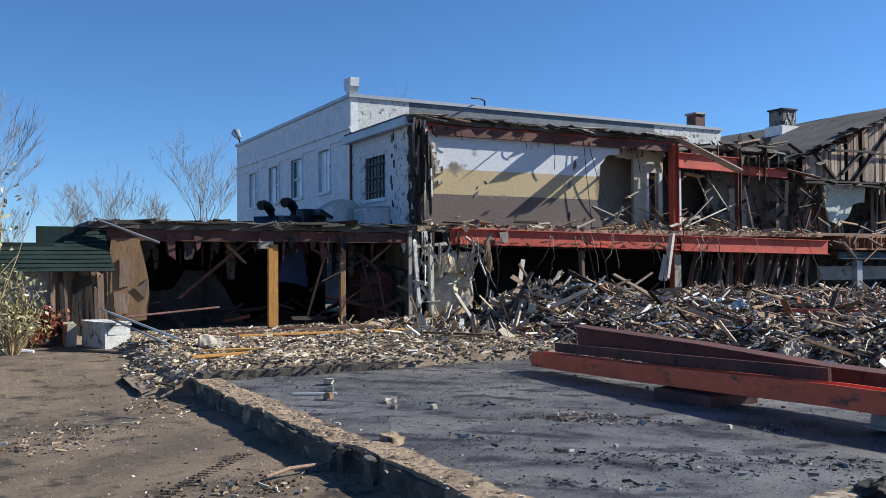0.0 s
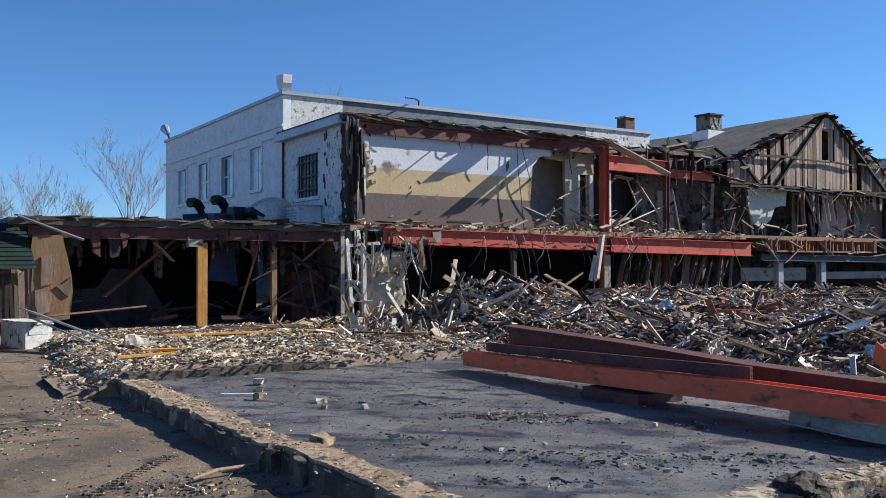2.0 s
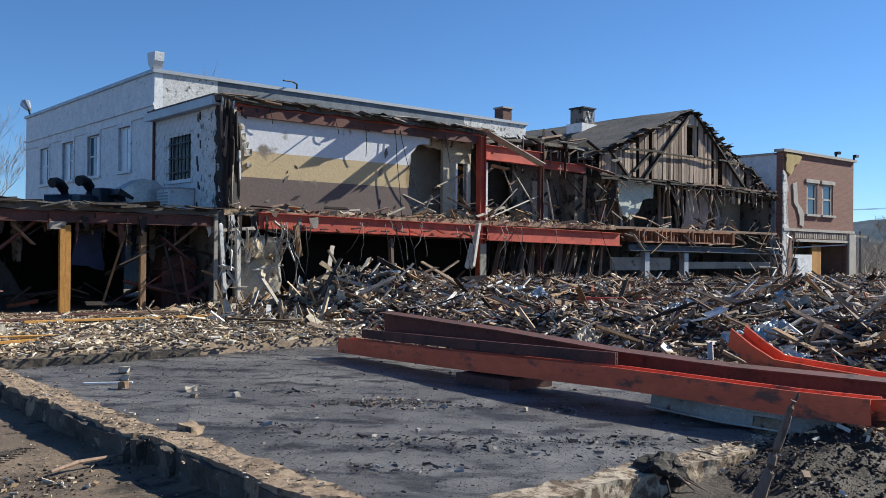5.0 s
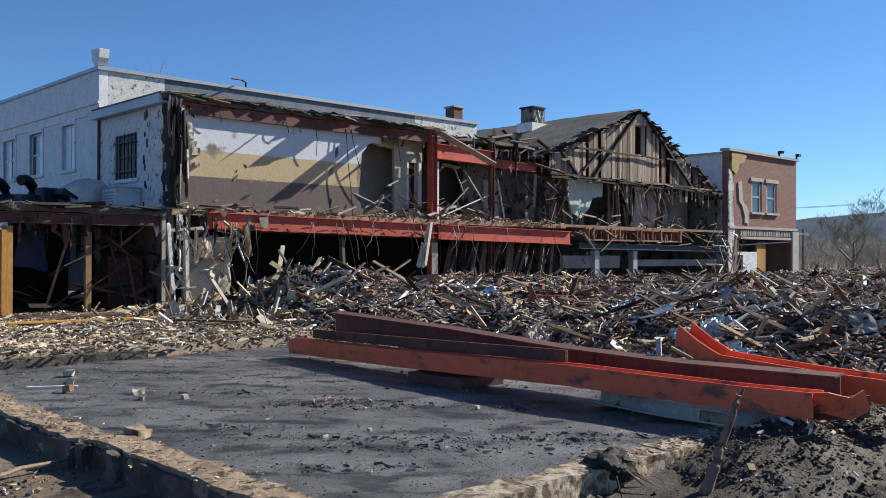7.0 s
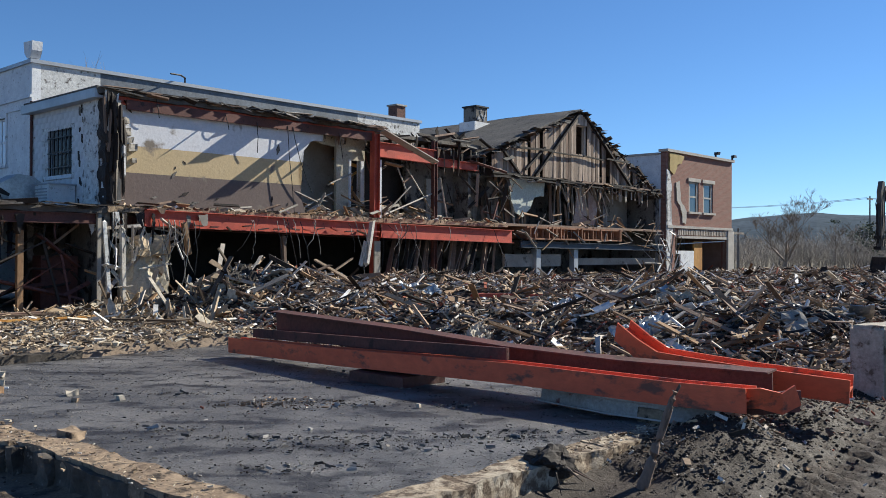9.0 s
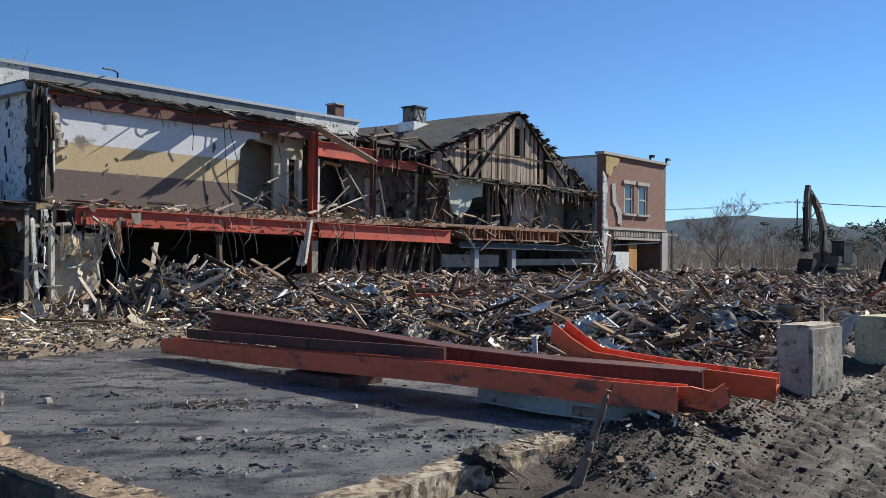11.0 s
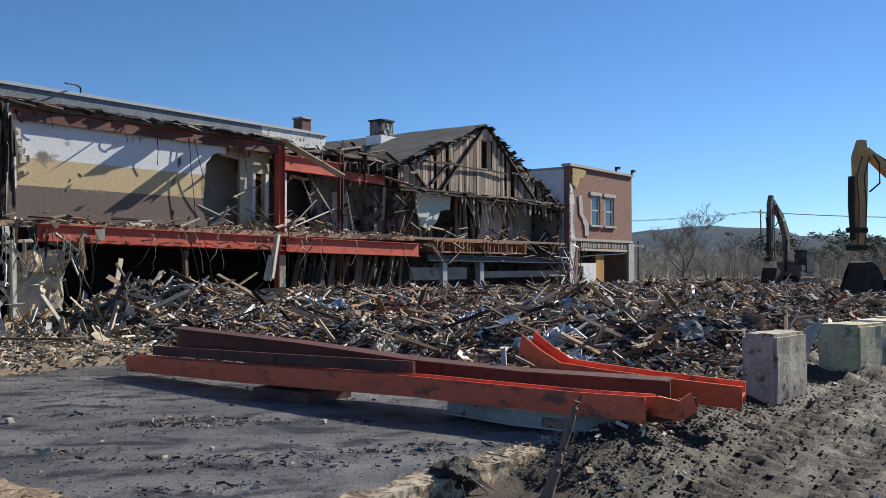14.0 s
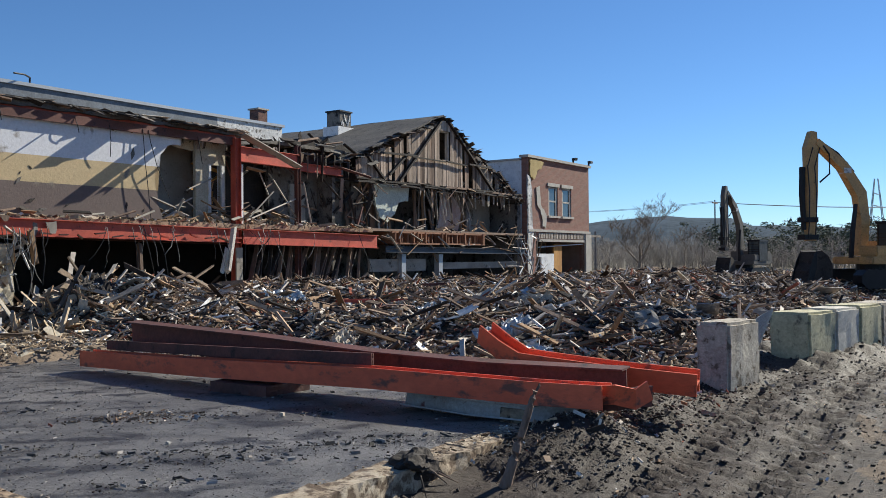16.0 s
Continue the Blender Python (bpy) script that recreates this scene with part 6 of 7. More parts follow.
# stake and root lump at the broken kerb
stake = thing("wooden_stake", "splintered dark wooden stake stuck in the dirt", "stake", m=pose(-5.75, -21.95, -0.12))
bm = B()
tube(bm, [(0.25 * f + 0.015 * nz(f * 9, 3), -0.24 * f + 0.015 * nz(f * 9, 5), -0.2 + 1.02 * f) for f in [i / 14 for i in range(15)]], [(0.062 - 0.035 * i / 14) * (1 + 0.25 * nz(i * 1.3, 8)) for i in range(15)], 9)
for p in bm.verts:
    p.co += noise.noise_vector(p.co * 18) * 0.01
part("shaft", bm, M_WOOD_DARK, stake)
r = random.Random(19)
for k in range(7):
    f = r.uniform(0.35, 0.95)
    o = Vector((0.25 * f, -0.24 * f, -0.2 + 1.02 * f)) + Vector((r.uniform(-0.03, 0.03), r.uniform(-0.03, 0.03), 0))
    bm = B()
    plank(bm, o, o + Vector((0.04 + r.uniform(-0.04, 0.04), -0.04 + r.uniform(-0.03, 0.03), r.uniform(0.1, 0.2))), 0.025, 0.012, r.uniform(0, 3), 0.03, r)
    part("splinter", bm, M_WOOD_DARK, stake)
root = thing("root_lump", "black lump of roots and dirt on the kerb", "root lump", m=pose(-6.25, -21.3, 0.02))
bm = B()
bmesh.ops.create_icosphere(bm, subdivisions=4, radius=0.2)
for p in bm.verts:
    c = p.co * 7
    p.co = Vector((p.co.x * 1.25, p.co.y * 0.9, p.co.z * 0.75)) * (1 + 0.5 * noise.noise(c) + 0.3 * noise.noise(c * 2.7))
part("dirt_ball", bm, M_CHAR_SHADE, root)
r = random.Random(14)
for k in range(12):
    a, e = r.uniform(0, 6.3), r.uniform(-0.5, 0.25)
    d = Vector((math.cos(a), math.sin(a) * 0.7, e)).normalized()
    l = r.uniform(0.15, 0.3)
    bm = B()
    tube(bm, [d * 0.1, d * (0.1 + l * 0.5) + Vector((0, 0, r.uniform(-0.04, 0.05))), d * (0.1 + l) + Vector((r.uniform(-0.08, 0.08), 0, r.uniform(-0.16, 0.02)))], [0.018, 0.012, 0.004], 5)
    part("root", bm, r.choice((M_CHAR_SHADE, M_WOOD_DARK)), root)
for k, (u, v, s, mt) in enumerate(((-7.6, -14.1, 0.085, M_CONC_PALE), (-7.8, -14.7, 0.05, M_CONC), (-7.35, -15.0, 0.06, M_CONC_PALE), (-8.3, -13.3, 0.08, M_WOOD), (-7.9, -12.5, 0.06, M_CONC_PALE), (-4.9, -18.2, 0.03, M_CONC_PALE), (-7.6, -11.6, 0.1, M_CONC_PALE), (-8.9, -17.0, 0.1, M_CONC))):
    bm = B()
    rough_block(bm, (-s, -s * 0.7, -0.02), (s, s * 0.7, s * 0.75), s * 0.45, s * 0.75, k * 3.3, 1)
    solid("masonry_chunk", bm, mt, "broken masonry chunk lying on the blacktop", "chunk", "chunks on the blacktop", m=pose(u, v, 0.02, 0, 0, 40 * k))
bm = B()
plank(bm, (-0.35, 0, 0), (0.35, 0, 0), 0.05, 0.02)
solid("white_strip", bm, M_WHITE, "white plastic strip lying on the blacktop", "strip", m=pose(-8.3, -12.8, 0.025, 0, 0, -30))

# apron things: yellow boards, sack, metal sheets
r = random.Random(61)
for k, (u, v, l, a, mt) in enumerate(((-7.6, -7.0, 2.4, -14, M_WOOD_YELLOW), (-5.6, -3.4, 2.6, 2, M_WOOD_YELLOW), (-2.9, -3.2, 3.0, 4, M_WOOD_YELLOW), (-8.4, -7.9, 1.6, 10, M_WOOD_YELLOW), (-8.6, -5.5, 1.4, 40, M_WOOD), (-6.8, -2.2, 2.2, 12, M_RUSTDARK), (-4.0, -1.2, 2.8, -6, M_RUSTDARK), (-2.6, -0.9, 2.2, 8, M_WOOD_DARK), (-5.2, -0.8, 2.4, 3, M_RUSTDARK),
                                   (-1.6, -4.6, 1.8, -30, M_CONC_PALE), (-0.6, -5.2, 1.5, 50, M_WOOD_GREY), (-3.6, -1.8, 2.5, -3, M_WOOD_DARK))):
    bm = B()
    plank(bm, (-l / 2, 0, 0), (l / 2, 0, r.uniform(-0.03, 0.05)), r.uniform(0.14, 0.26), 0.045, 0, 0.06, r)
    solid("loose_board", bm, mt, "loose board lying on the littered floor", "board", "boards on the floor", m=pose(u, v, apron_z(u, v) + 0.06, 0, 0, a))
bm = B()
rough_block(bm, (-0.26, -0.18, 0), (0.26, 0.18, 0.24), 0.1, 0.1, 12, 1)
solid("rubble_sack", bm, M_CONC_PALE, "slumped white rubble sack on the littered floor", "sack", m=pose(-8.15, -5.6, 0.22))
for k, (p, q, w, mt, nm) in enumerate((((-9.9, -1.9, 0.95), (-8.5, -4.6, 0.3), 0.45, M_TIN, "bent galvanised metal sheet leaning on the rubble"), ((-9.8, -2.4, 0.75), (-8.9, -4.9, 0.25), 0.12, M_TRIM, "pale metal trim leaning on the rubble"),
                                      ((-9.6, -3.2, 0.85), (-7.2, -2.6, 1.0), 0.07, M_RUSTDARK, "dark red pipe lying over the rubble"))):
    bm = B()
    plank(bm, p, q, w, 0.04, 0.3, 0.05)
    solid("metal_sheet", bm, mt, nm, "metal sheet")
bm = B()
box(bm, (0, 0, -0.25), (0.62, 1.5, 0.62), 0.03)
box(bm, (-0.04, -0.04, 0.62), (0.66, 1.54, 0.67), 0.03)
box(bm, (0.06, -0.03, 0.35), (0.56, 0.0, 0.56), 0.01)
box(bm, (-0.025, 0.1, 0.05), (0.0, 1.4, 0.55), 0.01)
solid("white_appliance", bm, M_WHITE_PEEL, "long dented white metal cabinet beside the torn wall", "cabinet", m=pose(-9.95, -2.2, 0, 0, 0, 15))
bm = B()
rough_block(bm, (-10.75, -1.0, -0.3), (-10.5, 2.4, 0.6), 0.3, 0.03, 5)
solid("garden_wall", bm, M_CONC_PALE, "low pale block wall by the yard", "low wall")

# pale boards fanned out at the foot of the torn corner
r = random.Random(66)
for k in range(26):
    u, v = r.uniform(-1.8, 1.6), r.uniform(-6.5, -1.2)
    l, a, e = r.uniform(0.8, 2.0), r.gauss(0.5, 0.5), r.uniform(0.1, 0.7)
    d = Vector((math.cos(a) * math.cos(e), math.sin(a) * math.cos(e), math.sin(e))) * l
    z = max(heap_z(u, v), 0.2)
    bm = B()
    plank(bm, (0, 0, 0), d, r.uniform(0.07, 0.17), 0.035, r.gauss(0, 0.4), 0.1, r)
    solid("pale_board", bm, r.choice((M_CONC_PALE, M_WOOD, M_PLASTER, M_WOOD_GREY)), "pale broken board leaning on the rubble at the torn corner", "board", "boards at the torn corner", m=pose(u, v, z + 0.02))

# hanging wires over the torn front
r = random.Random(71)
for k in range(40):
    if k < 24:
        u, z, v = r.uniform(2.5, 19), r.choice((3.2, 3.1)), -0.35
    else:
        u, z, v = r.uniform(0, 3), 3.0, -0.3
    l, sw = r.uniform(0.6, 2.2), r.uniform(-0.8, 0.8)
    pts = [(u + sw * (i / 7) ** 1.5 + 0.08 * nz(i * 0.7, k), v - 0.3 * math.sin(i / 7 * 2), z - l * (i / 7)) for i in range(8)]
    bm = B()
    tube(bm, pts, r.uniform(0.008, 0.018), 5)
    part("hanging_wire", bm, r.choice((M_CABLE, M_BLACKIRON, M_CABLE)), wing)

bm = B()
tube(bm, [(-0.45, 0, 0.03), (-0.1, 0.05, 0.05), (0.3, 0.0, 0.04), (0.5, 0.06, 0.02)], [0.02, 0.025, 0.02, 0.01], 6)
solid("dead_branch", bm, M_WOOD_DARK, "short dark branch lying on the yard", "branch", m=pose(-10.0, -16.9, -0.22, 0, 0, 20))
bm = B()
tube(bm, [(0.45 * math.cos(a * 0.6) * (1 + 0.1 * nz(a, 1)), 0.3 * math.sin(a * 0.6), 0.03 + 0.05 * abs(nz(a * 0.7, 3))) for a in range(16)], 0.008, 5)
solid("wire_coil", bm, M_CABLE, "loose coil of pale wire on the yard", "wire", m=pose(-11.4, -12.7, -0.2))
bm = B()
tube(bm, [(-0.9, 0, 0.06), (0.2, 0.1, 0.1), (0.7, 0.1, 0.05)], 0.06, 8)
solid("white_pipe", bm, M_WHITE, "white plastic pipe lying at the edge of the yard", "pipe", m=pose(-12.3, -2.0, -0.05, 0, 0, -20))

# ---- concrete blocks ----
M_BLOCK = mat("cast_concrete", (0.5, 0.45, 0.37), (0.34, 0.3, 0.245), 0.9, scale=2.2, fine=16, bump=0.6, dirt=((0.15, 0.12, 0.085), 0.54))
M_BLOCK_YELLOW = mat("lichen_yellow_concrete", (0.52, 0.48, 0.3), (0.4, 0.37, 0.25), 0.9, scale=1.4, fine=14, bump=0.4, dirt=((0.13, 0.12, 0.09), 0.58))
M_BLOCK_WHITE = mat("whitened_concrete", (0.58, 0.55, 0.48), (0.45, 0.42, 0.37), 0.9, scale=1.6, fine=14, bump=0.3)


def block(u, v, z, du, dv, h, turn, material, label):
    bm = B()
    box(bm, (-du / 2, -dv / 2, -0.25), (du / 2, dv / 2, h))
    bmesh.ops.bevel(bm, geom=bm.edges, offset=0.045, segments=2, affect="EDGES")
    bmesh.ops.subdivide_edges(bm, edges=[e for e in bm.edges if e.calc_length() > 0.3], cuts=4, use_grid_fill=True)
    for p in bm.verts:
        p.co += noise.noise_vector(p.co * 2 + Vector((u, v, 0))) * 0.02 + noise.noise_vector(p.co * 9 + Vector((u, v, 0))) * 0.012
    solid("concrete_block", bm, material, label, "concrete block", "concrete blocks", m=pose(u, v, z, 0, 0, turn))


block(0.72, -22.2, -0.08, 1.1, 0.54, 1.08, -8, M_BLOCK, "upright cast concrete block standing in the mud")
block(4.3, -22.5, 0.1, 1.1, 0.75, 0.86, -12, M_BLOCK_YELLOW, "yellow-stained cast concrete block half buried in mud")
block(5.39, -22.74, 0.12, 1.1, 0.75, 0.86, -11, M_BLOCK_WHITE, "whitened cast concrete block half buried in mud")
block(6.49, -22.97, 0.12, 1.1, 0.75, 0.88, -12, M_BLOCK_YELLOW, "yellow-stained cast concrete block half buried in mud")
block(7.6, -23.2, 0.12, 1.1, 0.75, 0.88, -12, M_BLOCK, "grey cast concrete block half buried in mud")
bm = B()
plank(bm, (0, 0, 0), (0.5, -0.1, 0.55), 0.4, 0.03, 0.5, 0.05)
solid("torn_sheet", bm, M_CONC_PALE, "pale torn sheet leaning between the blocks", "sheet", m=pose(2.3, -22.1, 0.42))


# ---- excavators ----
def excavator(name_label, m, paint, scale=1.0):
    """Tracked excavator seen from the front, boom folded high, stick hanging down to its bucket. Local: x across, y away, z up."""
    t = thing("excavator", name_label, "excavator", "excavators", m=m)
    t.scale = (scale,) * 3
    for sx in (-1.15, 1.15):
        bm = B()
        sheet_u(bm, [(-1.9, 0.25), (-1.6, 0.0), (1.6, 0.0), (1.9, 0.25), (1.9, 0.6), (1.6, 0.85), (-1.6, 0.85), (-1.9, 0.6)], sx - 0.3, sx + 0.3)
        trk = part("track", bm, M_BLACKIRON, t)
        bm = B()
        for k in range(9):
            box(bm, (sx - 0.33, -1.6 + k * 0.38, -0.03), (sx + 0.33, -1.42 + k * 0.38, 0.0))
            box(bm, (sx - 0.33, -1.6 + k * 0.38, 0.85), (sx + 0.33, -1.42 + k * 0.38, 0.88))
        part("track_shoes", bm, M_BLACKIRON, trk)
    bm = B()
    tube(bm, [(0, 0, 0.8), (0, 0, 1.1)], 0.75, 16)
    part("turntable", bm, M_BLACKIRON, t)
    bm = boxed(((-1.35, -1.2, 1.1), (1.35, 2.2, 1.45)))
    box(bm, (-1.35, 0.6, 1.45), (1.35, 2.2, 2.2))
    box(bm, (0.2, -1.0, 1.45), (1.35, 0.6, 1.95))
    bmesh.ops.bevel(bm, geom=bm.edges, offset=0.06, segments=2, affect="EDGES")
    part("body", bm, paint, t)
    bm = B()
    sheet_u(bm, [(2.1, 1.15), (2.6, 1.3), (2.65, 1.9), (2.1, 2.15)], -1.3, 1.3)
    part("counterweight", bm, paint, t)
    cab = part("cab", boxed(((0.45, -1.25, 1.4), (1.4, -1.15, 1.75)), ((0.45, -1.25, 1.4), (0.53, 0.4, 3.0)), ((1.32, -1.25, 1.4), (1.4, 0.4, 3.0)), ((0.45, 0.32, 1.4), (1.4, 0.4, 3.0)), ((0.4, -1.3, 2.95), (1.45, 0.45, 3.1)), ((0.45, -1.25, 2.3), (1.4, -1.18, 2.36))), M_BLACKIRON, t, m=pose(0, 1.1, 0))
    part("windscreen", boxed(((0.53, -1.22, 1.75), (1.32, -1.2, 2.95))), m_glass, cab)
    for z in (1.95, 2.15, 2.5, 2.7):
        part("guard_bar", boxed(((0.45, -1.33, z), (1.4, -1.29, z + 0.04))), M_BLACKIRON, cab)

    def limb(name, pts, widths, thick, material):
        b2 = B()
        path = []
        for i, p in enumerate(pts):
            a, c = Vector(pts[max(i - 1, 0)]), Vector(pts[min(i + 1, len(pts) - 1)])
            d = (c - a).normalized()
            side = Vector((1, 0, 0)) if abs(d.x) < 0.7 else Vector((0, 1, 0))
            side = (side - d * side.dot(d)).normalized()
            up = side.cross(d)
            path.append((p, side * thick / 2, up * widths[i] / 2))
        section(b2, path, [(-1, -1), (1, -1), (1, 1), (-1, 1)])
        return part(name, b2, material, t)

    # the boom leans across, as the machine works half sideways
    limb("boom", [(0, -0.7, 1.5), (0, -0.55, 3.1), (0, -0.75, 4.4), (0, -1.7, 5.7), (0, -3.2, 6.8)], [0.4, 0.5, 0.58, 0.45, 0.3], 0.4, paint)
    limb("stick", [(0, -3.35, 7.25), (0, -3.45, 6.5), (0, -3.45, 4.4), (0, -3.5, 2.2)], [0.28, 0.64, 0.52, 0.36], 0.34, paint)
    part("boom_plate", boxed(((-0.225, -1.75, 5.35), (0.225, -1.35, 5.6))), M_WHITE_PEEL, t)
    limb("stick_cylinder", [(0, -2.9, 6.75), (0, -2.0, 6.25), (0, -1.1, 5.4)], [0.14, 0.18, 0.18], 0.16, M_BLACKIRON)
    limb("bucket_cylinder", [(0, -3.9, 5.6), (0, -3.93, 4.3), (0, -3.85, 2.7)], [0.2, 0.2, 0.12], 0.18, M_BLACKIRON)
    limb("lift_cylinder", [(0.3, -1.5, 1.4), (0.3, -1.4, 2.6), (0.3, -1.2, 3.9)], [0.16, 0.16, 0.1], 0.16, M_BLACKIRON)
    bm = B()
    sheet_u(bm, [(-4.05, 0.25), (-3.6, 0.1), (-3.0, 0.2), (-2.7, 0.6), (-2.72, 1.1), (-2.95, 1.5), (-3.3, 1.75), (-3.65, 1.7), (-3.75, 1.2), (-3.95, 0.8)], -0.52, 0.52)
    bk2 = part("bucket", bm, M_MUD, t)
    for sx in (-0.56, 0.52):
        b2 = B()
        sheet_u(b2, [(-4.2, 0.15), (-3.9, 0.1), (-3.6, 1.0), (-3.6, 1.75), (-3.85, 1.3)], sx, sx + 0.04)
        part("side_cutter", b2, M_BLACKIRON, bk2)
    for k in range(4):
        part("bucket_tooth", boxed(((-0.6 + k * 0.36, -4.45, 0.05), (-0.48 + k * 0.36, -4.25, 0.35))), M_BLACKIRON, t)
    bm = B()
    tube(bm, [(0.2, -2.9, 6.6), (0.25, -2.6, 6.2), (0.25, -2.6, 5.3), (0.2, -3.1, 4.9)], 0.04, 6)
    part("hose", bm, M_BLACKIRON, t)
    for k, (dx, dy) in enumerate(((0.22, 0.1), (-0.22, -0.1), (0.24, -0.3))):
        bm = B()
        tube(bm, [(dx, -3.2 + dy, 6.5), (dx * 1.3, -3.55 + dy, 5.6), (dx, -3.4 + dy, 4.4), (dx * 1.4, -3.5 + dy, 3.2), (dx, -3.5 + dy, 2.3)], 0.03, 5)
        part("hose", bm, M_BLACKIRON, t)
    for z0 in (3.4, 2.6):
        part("linkage", boxed(((-0.26, -4.0, z0 - 0.35), (0.26, -3.25, z0 - 0.12))), M_BLACKIRON, t)
    return t


def dir_at(deg, dist):
    """Place at a bearing from the viewpoint (degrees to the right of straight ahead) and a distance."""
    p = GI @ Vector((dist * math.sin(radians(deg)), dist * math.cos(radians(deg)), 0))
    return p.x, p.y


def machine(deg, dist, sc, z, turn):
    """Base pose that hangs the stick at a bearing and distance, the machine facing the viewpoint."""
    a = radians(deg)
    p = Vector((math.sin(a), math.cos(a), 0)) * dist
    b = radians(-deg - turn)
    p -= Vector((3.45 * math.sin(b), -3.45 * math.cos(b), 0)) * sc
    return GI @ pose(p.x, p.y, z, 0, 0, -deg - turn)


excavator("yellow tracked excavator with raised boom, standing on the rubble", machine(49.6, 45, 1.0, 0.45, 51), M_YELLOW)
excavator("grimy dark tracked excavator with hanging stick, standing on the rubble", machine(44.7, 63, 0.86, 0.4, 24), mat("grimy_paint", (0.1, 0.095, 0.09), (0.14, 0.125, 0.105), 0.7, scale=1.5), 0.86)

# ---- roof things ----
sir = thing("roof_vent_hood", "white moulded hood on a short foot on the parapet", "vent hood", m=pose(0.1, 5.7, 8.7))
bm = B()
sheet_u(bm, [(-0.32, 0.62), (0.42, 0.66), (0.34, 0.25), (0.12, 0.05), (-0.12, 0.05), (-0.28, 0.3)], -0.16, 0.2)
part("hood", bm, M_WHITE, sir)
part("foot", boxed(((-0.06, -0.08, -0.02), (0.1, 0.08, 0.12))), M_TIN, sir)
fl = thing("floodlight", "metal floodlight on the corner of the parapet", "floodlight", m=pose(0.1, 21.0, 8.7))
bm = B()
tube(bm, [(0, 0, 0), (0, 0.25, 0.25), (0, 0.4, 0.4)], 0.05, 6)
part("bracket", bm, M_BLACKIRON, fl)
bm = B()
tube(bm, [(0, 0.3, 0.35), (-0.05, 0.75, 0.7)], [0.12, 0.25], 10)
part("lamp_head", bm, M_TIN, fl)
bm = B()
tube(bm, [(6.1, 5.7, 8.7), (6.1, 5.7, 8.95), (5.6, 5.2, 8.92), (5.0, 4.9, 8.85)], 0.035, 6)
solid("gooseneck_bracket", bm, M_BLACKIRON, "thin black bracket reaching over the parapet", "bracket")


def elbow(u, v, h, rr, label):
    bm = B()
    pts = [(0, 0, 0), (0, 0, h * 0.6)] + [(0.0, -0.42 * (1 - math.cos(a)), h * 0.6 + 0.42 * math.sin(a)) for a in (0.5, 1.0, 1.5, 2.0)]
    tube(bm, pts, [rr] * len(pts), 12)
    solid("roof_duct", bm, M_BLACKIRON, label, "duct", "ducts on the low roof", m=pose(u, v, 3.3, 0, 0, -60))


elbow(-3.3, 5.0, 0.95, 0.17, "dark bent roof duct on the low roof")
elbow(-2.3, 5.4, 1.2, 0.18, "tall dark bent roof duct on the low roof")
M_DUCT = mat("blue_black_duct_steel", (0.05, 0.06, 0.08), (0.03, 0.036, 0.05), 0.45, 0.5, scale=2, fine=12, bump=0.1)
bm = B()
tube(bm, [(-3.9, 5.2, 3.62), (-3.0, 4.9, 3.66), (-1.9, 4.5, 3.64)], 0.27, 12)
solid("duct_run", bm, M_DUCT, "dark horizontal duct run on the low roof", "duct", "ducts on the low roof")
for u, v, h in ((-2.9, 4.4, 0.55), (-2.3, 4.2, 0.8)):
    bm = boxed(((-0.28, -0.24, 0.0), (0.28, 0.24, h)))
    bmesh.ops.bevel(bm, geom=bm.edges, offset=0.03, segments=1, affect="EDGES")
    solid("fan_box", bm, M_DUCT, "dark metal fan box on the low roof", "fan box", "ducts on the low roof", m=pose(u, v, 3.33, 0, 0, 12))
hood = thing("exhaust_hood", "large galvanised curved exhaust hood on the low roof", "exhaust hood", m=pose(-1.2, 3.6, 3.3))
bm = B()
sheet_v(bm, [(-0.55, 0.0), (0.75, 0.0), (0.75, 0.5), (0.6, 0.85), (0.25, 1.1), (-0.2, 1.15), (-0.9, 0.75), (-1.0, 0.6), (-0.5, 0.45)], -0.5, 0.5)
part("shell", bm, M_TIN, hood)
part("base", boxed(((-0.65, -0.6, -0.02), (0.85, 0.6, 0.12))), M_TIN, hood)
bm = B()
section(bm, [((-1.0, y, 0.0), Vector((1, 0, 0)), Vector((0, 0, 1))) for y in (-0.52, 0.52)], [(-0.04, 0.58), (0.48, 0.42), (0.52, 0.5), (0.06, 0.78)])
part("mouth", bm, M_BLACKIRON, hood, "dark open mouth of the hood")
acu = thing("roof_unit", "pale metal air unit on the low roof by the wall", "air unit", m=pose(-0.4, 2.8, 3.3))
part("case", boxed(((-0.5, -0.75, 0.0), (0.35, 0.75, 0.8))), M_WHITE, acu)
part("lid", boxed(((-0.54, -0.8, 0.8), (0.38, 0.8, 0.85))), M_TRIM, acu)
for k in range(6):
    part("louvre", boxed(((-0.53, -0.6, 0.15 + k * 0.1), (-0.5, 0.6, 0.19 + k * 0.1))), M_TRIM, acu)


def chimney(u, v, z, w, h, body, label, cap, base=None):
    t = thing("chimney", label, "chimney", "chimneys", m=pose(u, v, z))
    if base:
        part("base", boxed(((-w * 0.75, -w * 0.6, -2.0), (w * 0.85, w * 0.6, base))), M_WHITE, t)
    part("shaft", boxed(((-w / 2, -w / 2, (base or -1.0)), (w / 2, w / 2, h))), body, t)
    part("cap", boxed(((-w / 2 - 0.07, -w / 2 - 0.07, h), (w / 2 + 0.07, w / 2 + 0.07, h + 0.08))), cap, t)
    return t


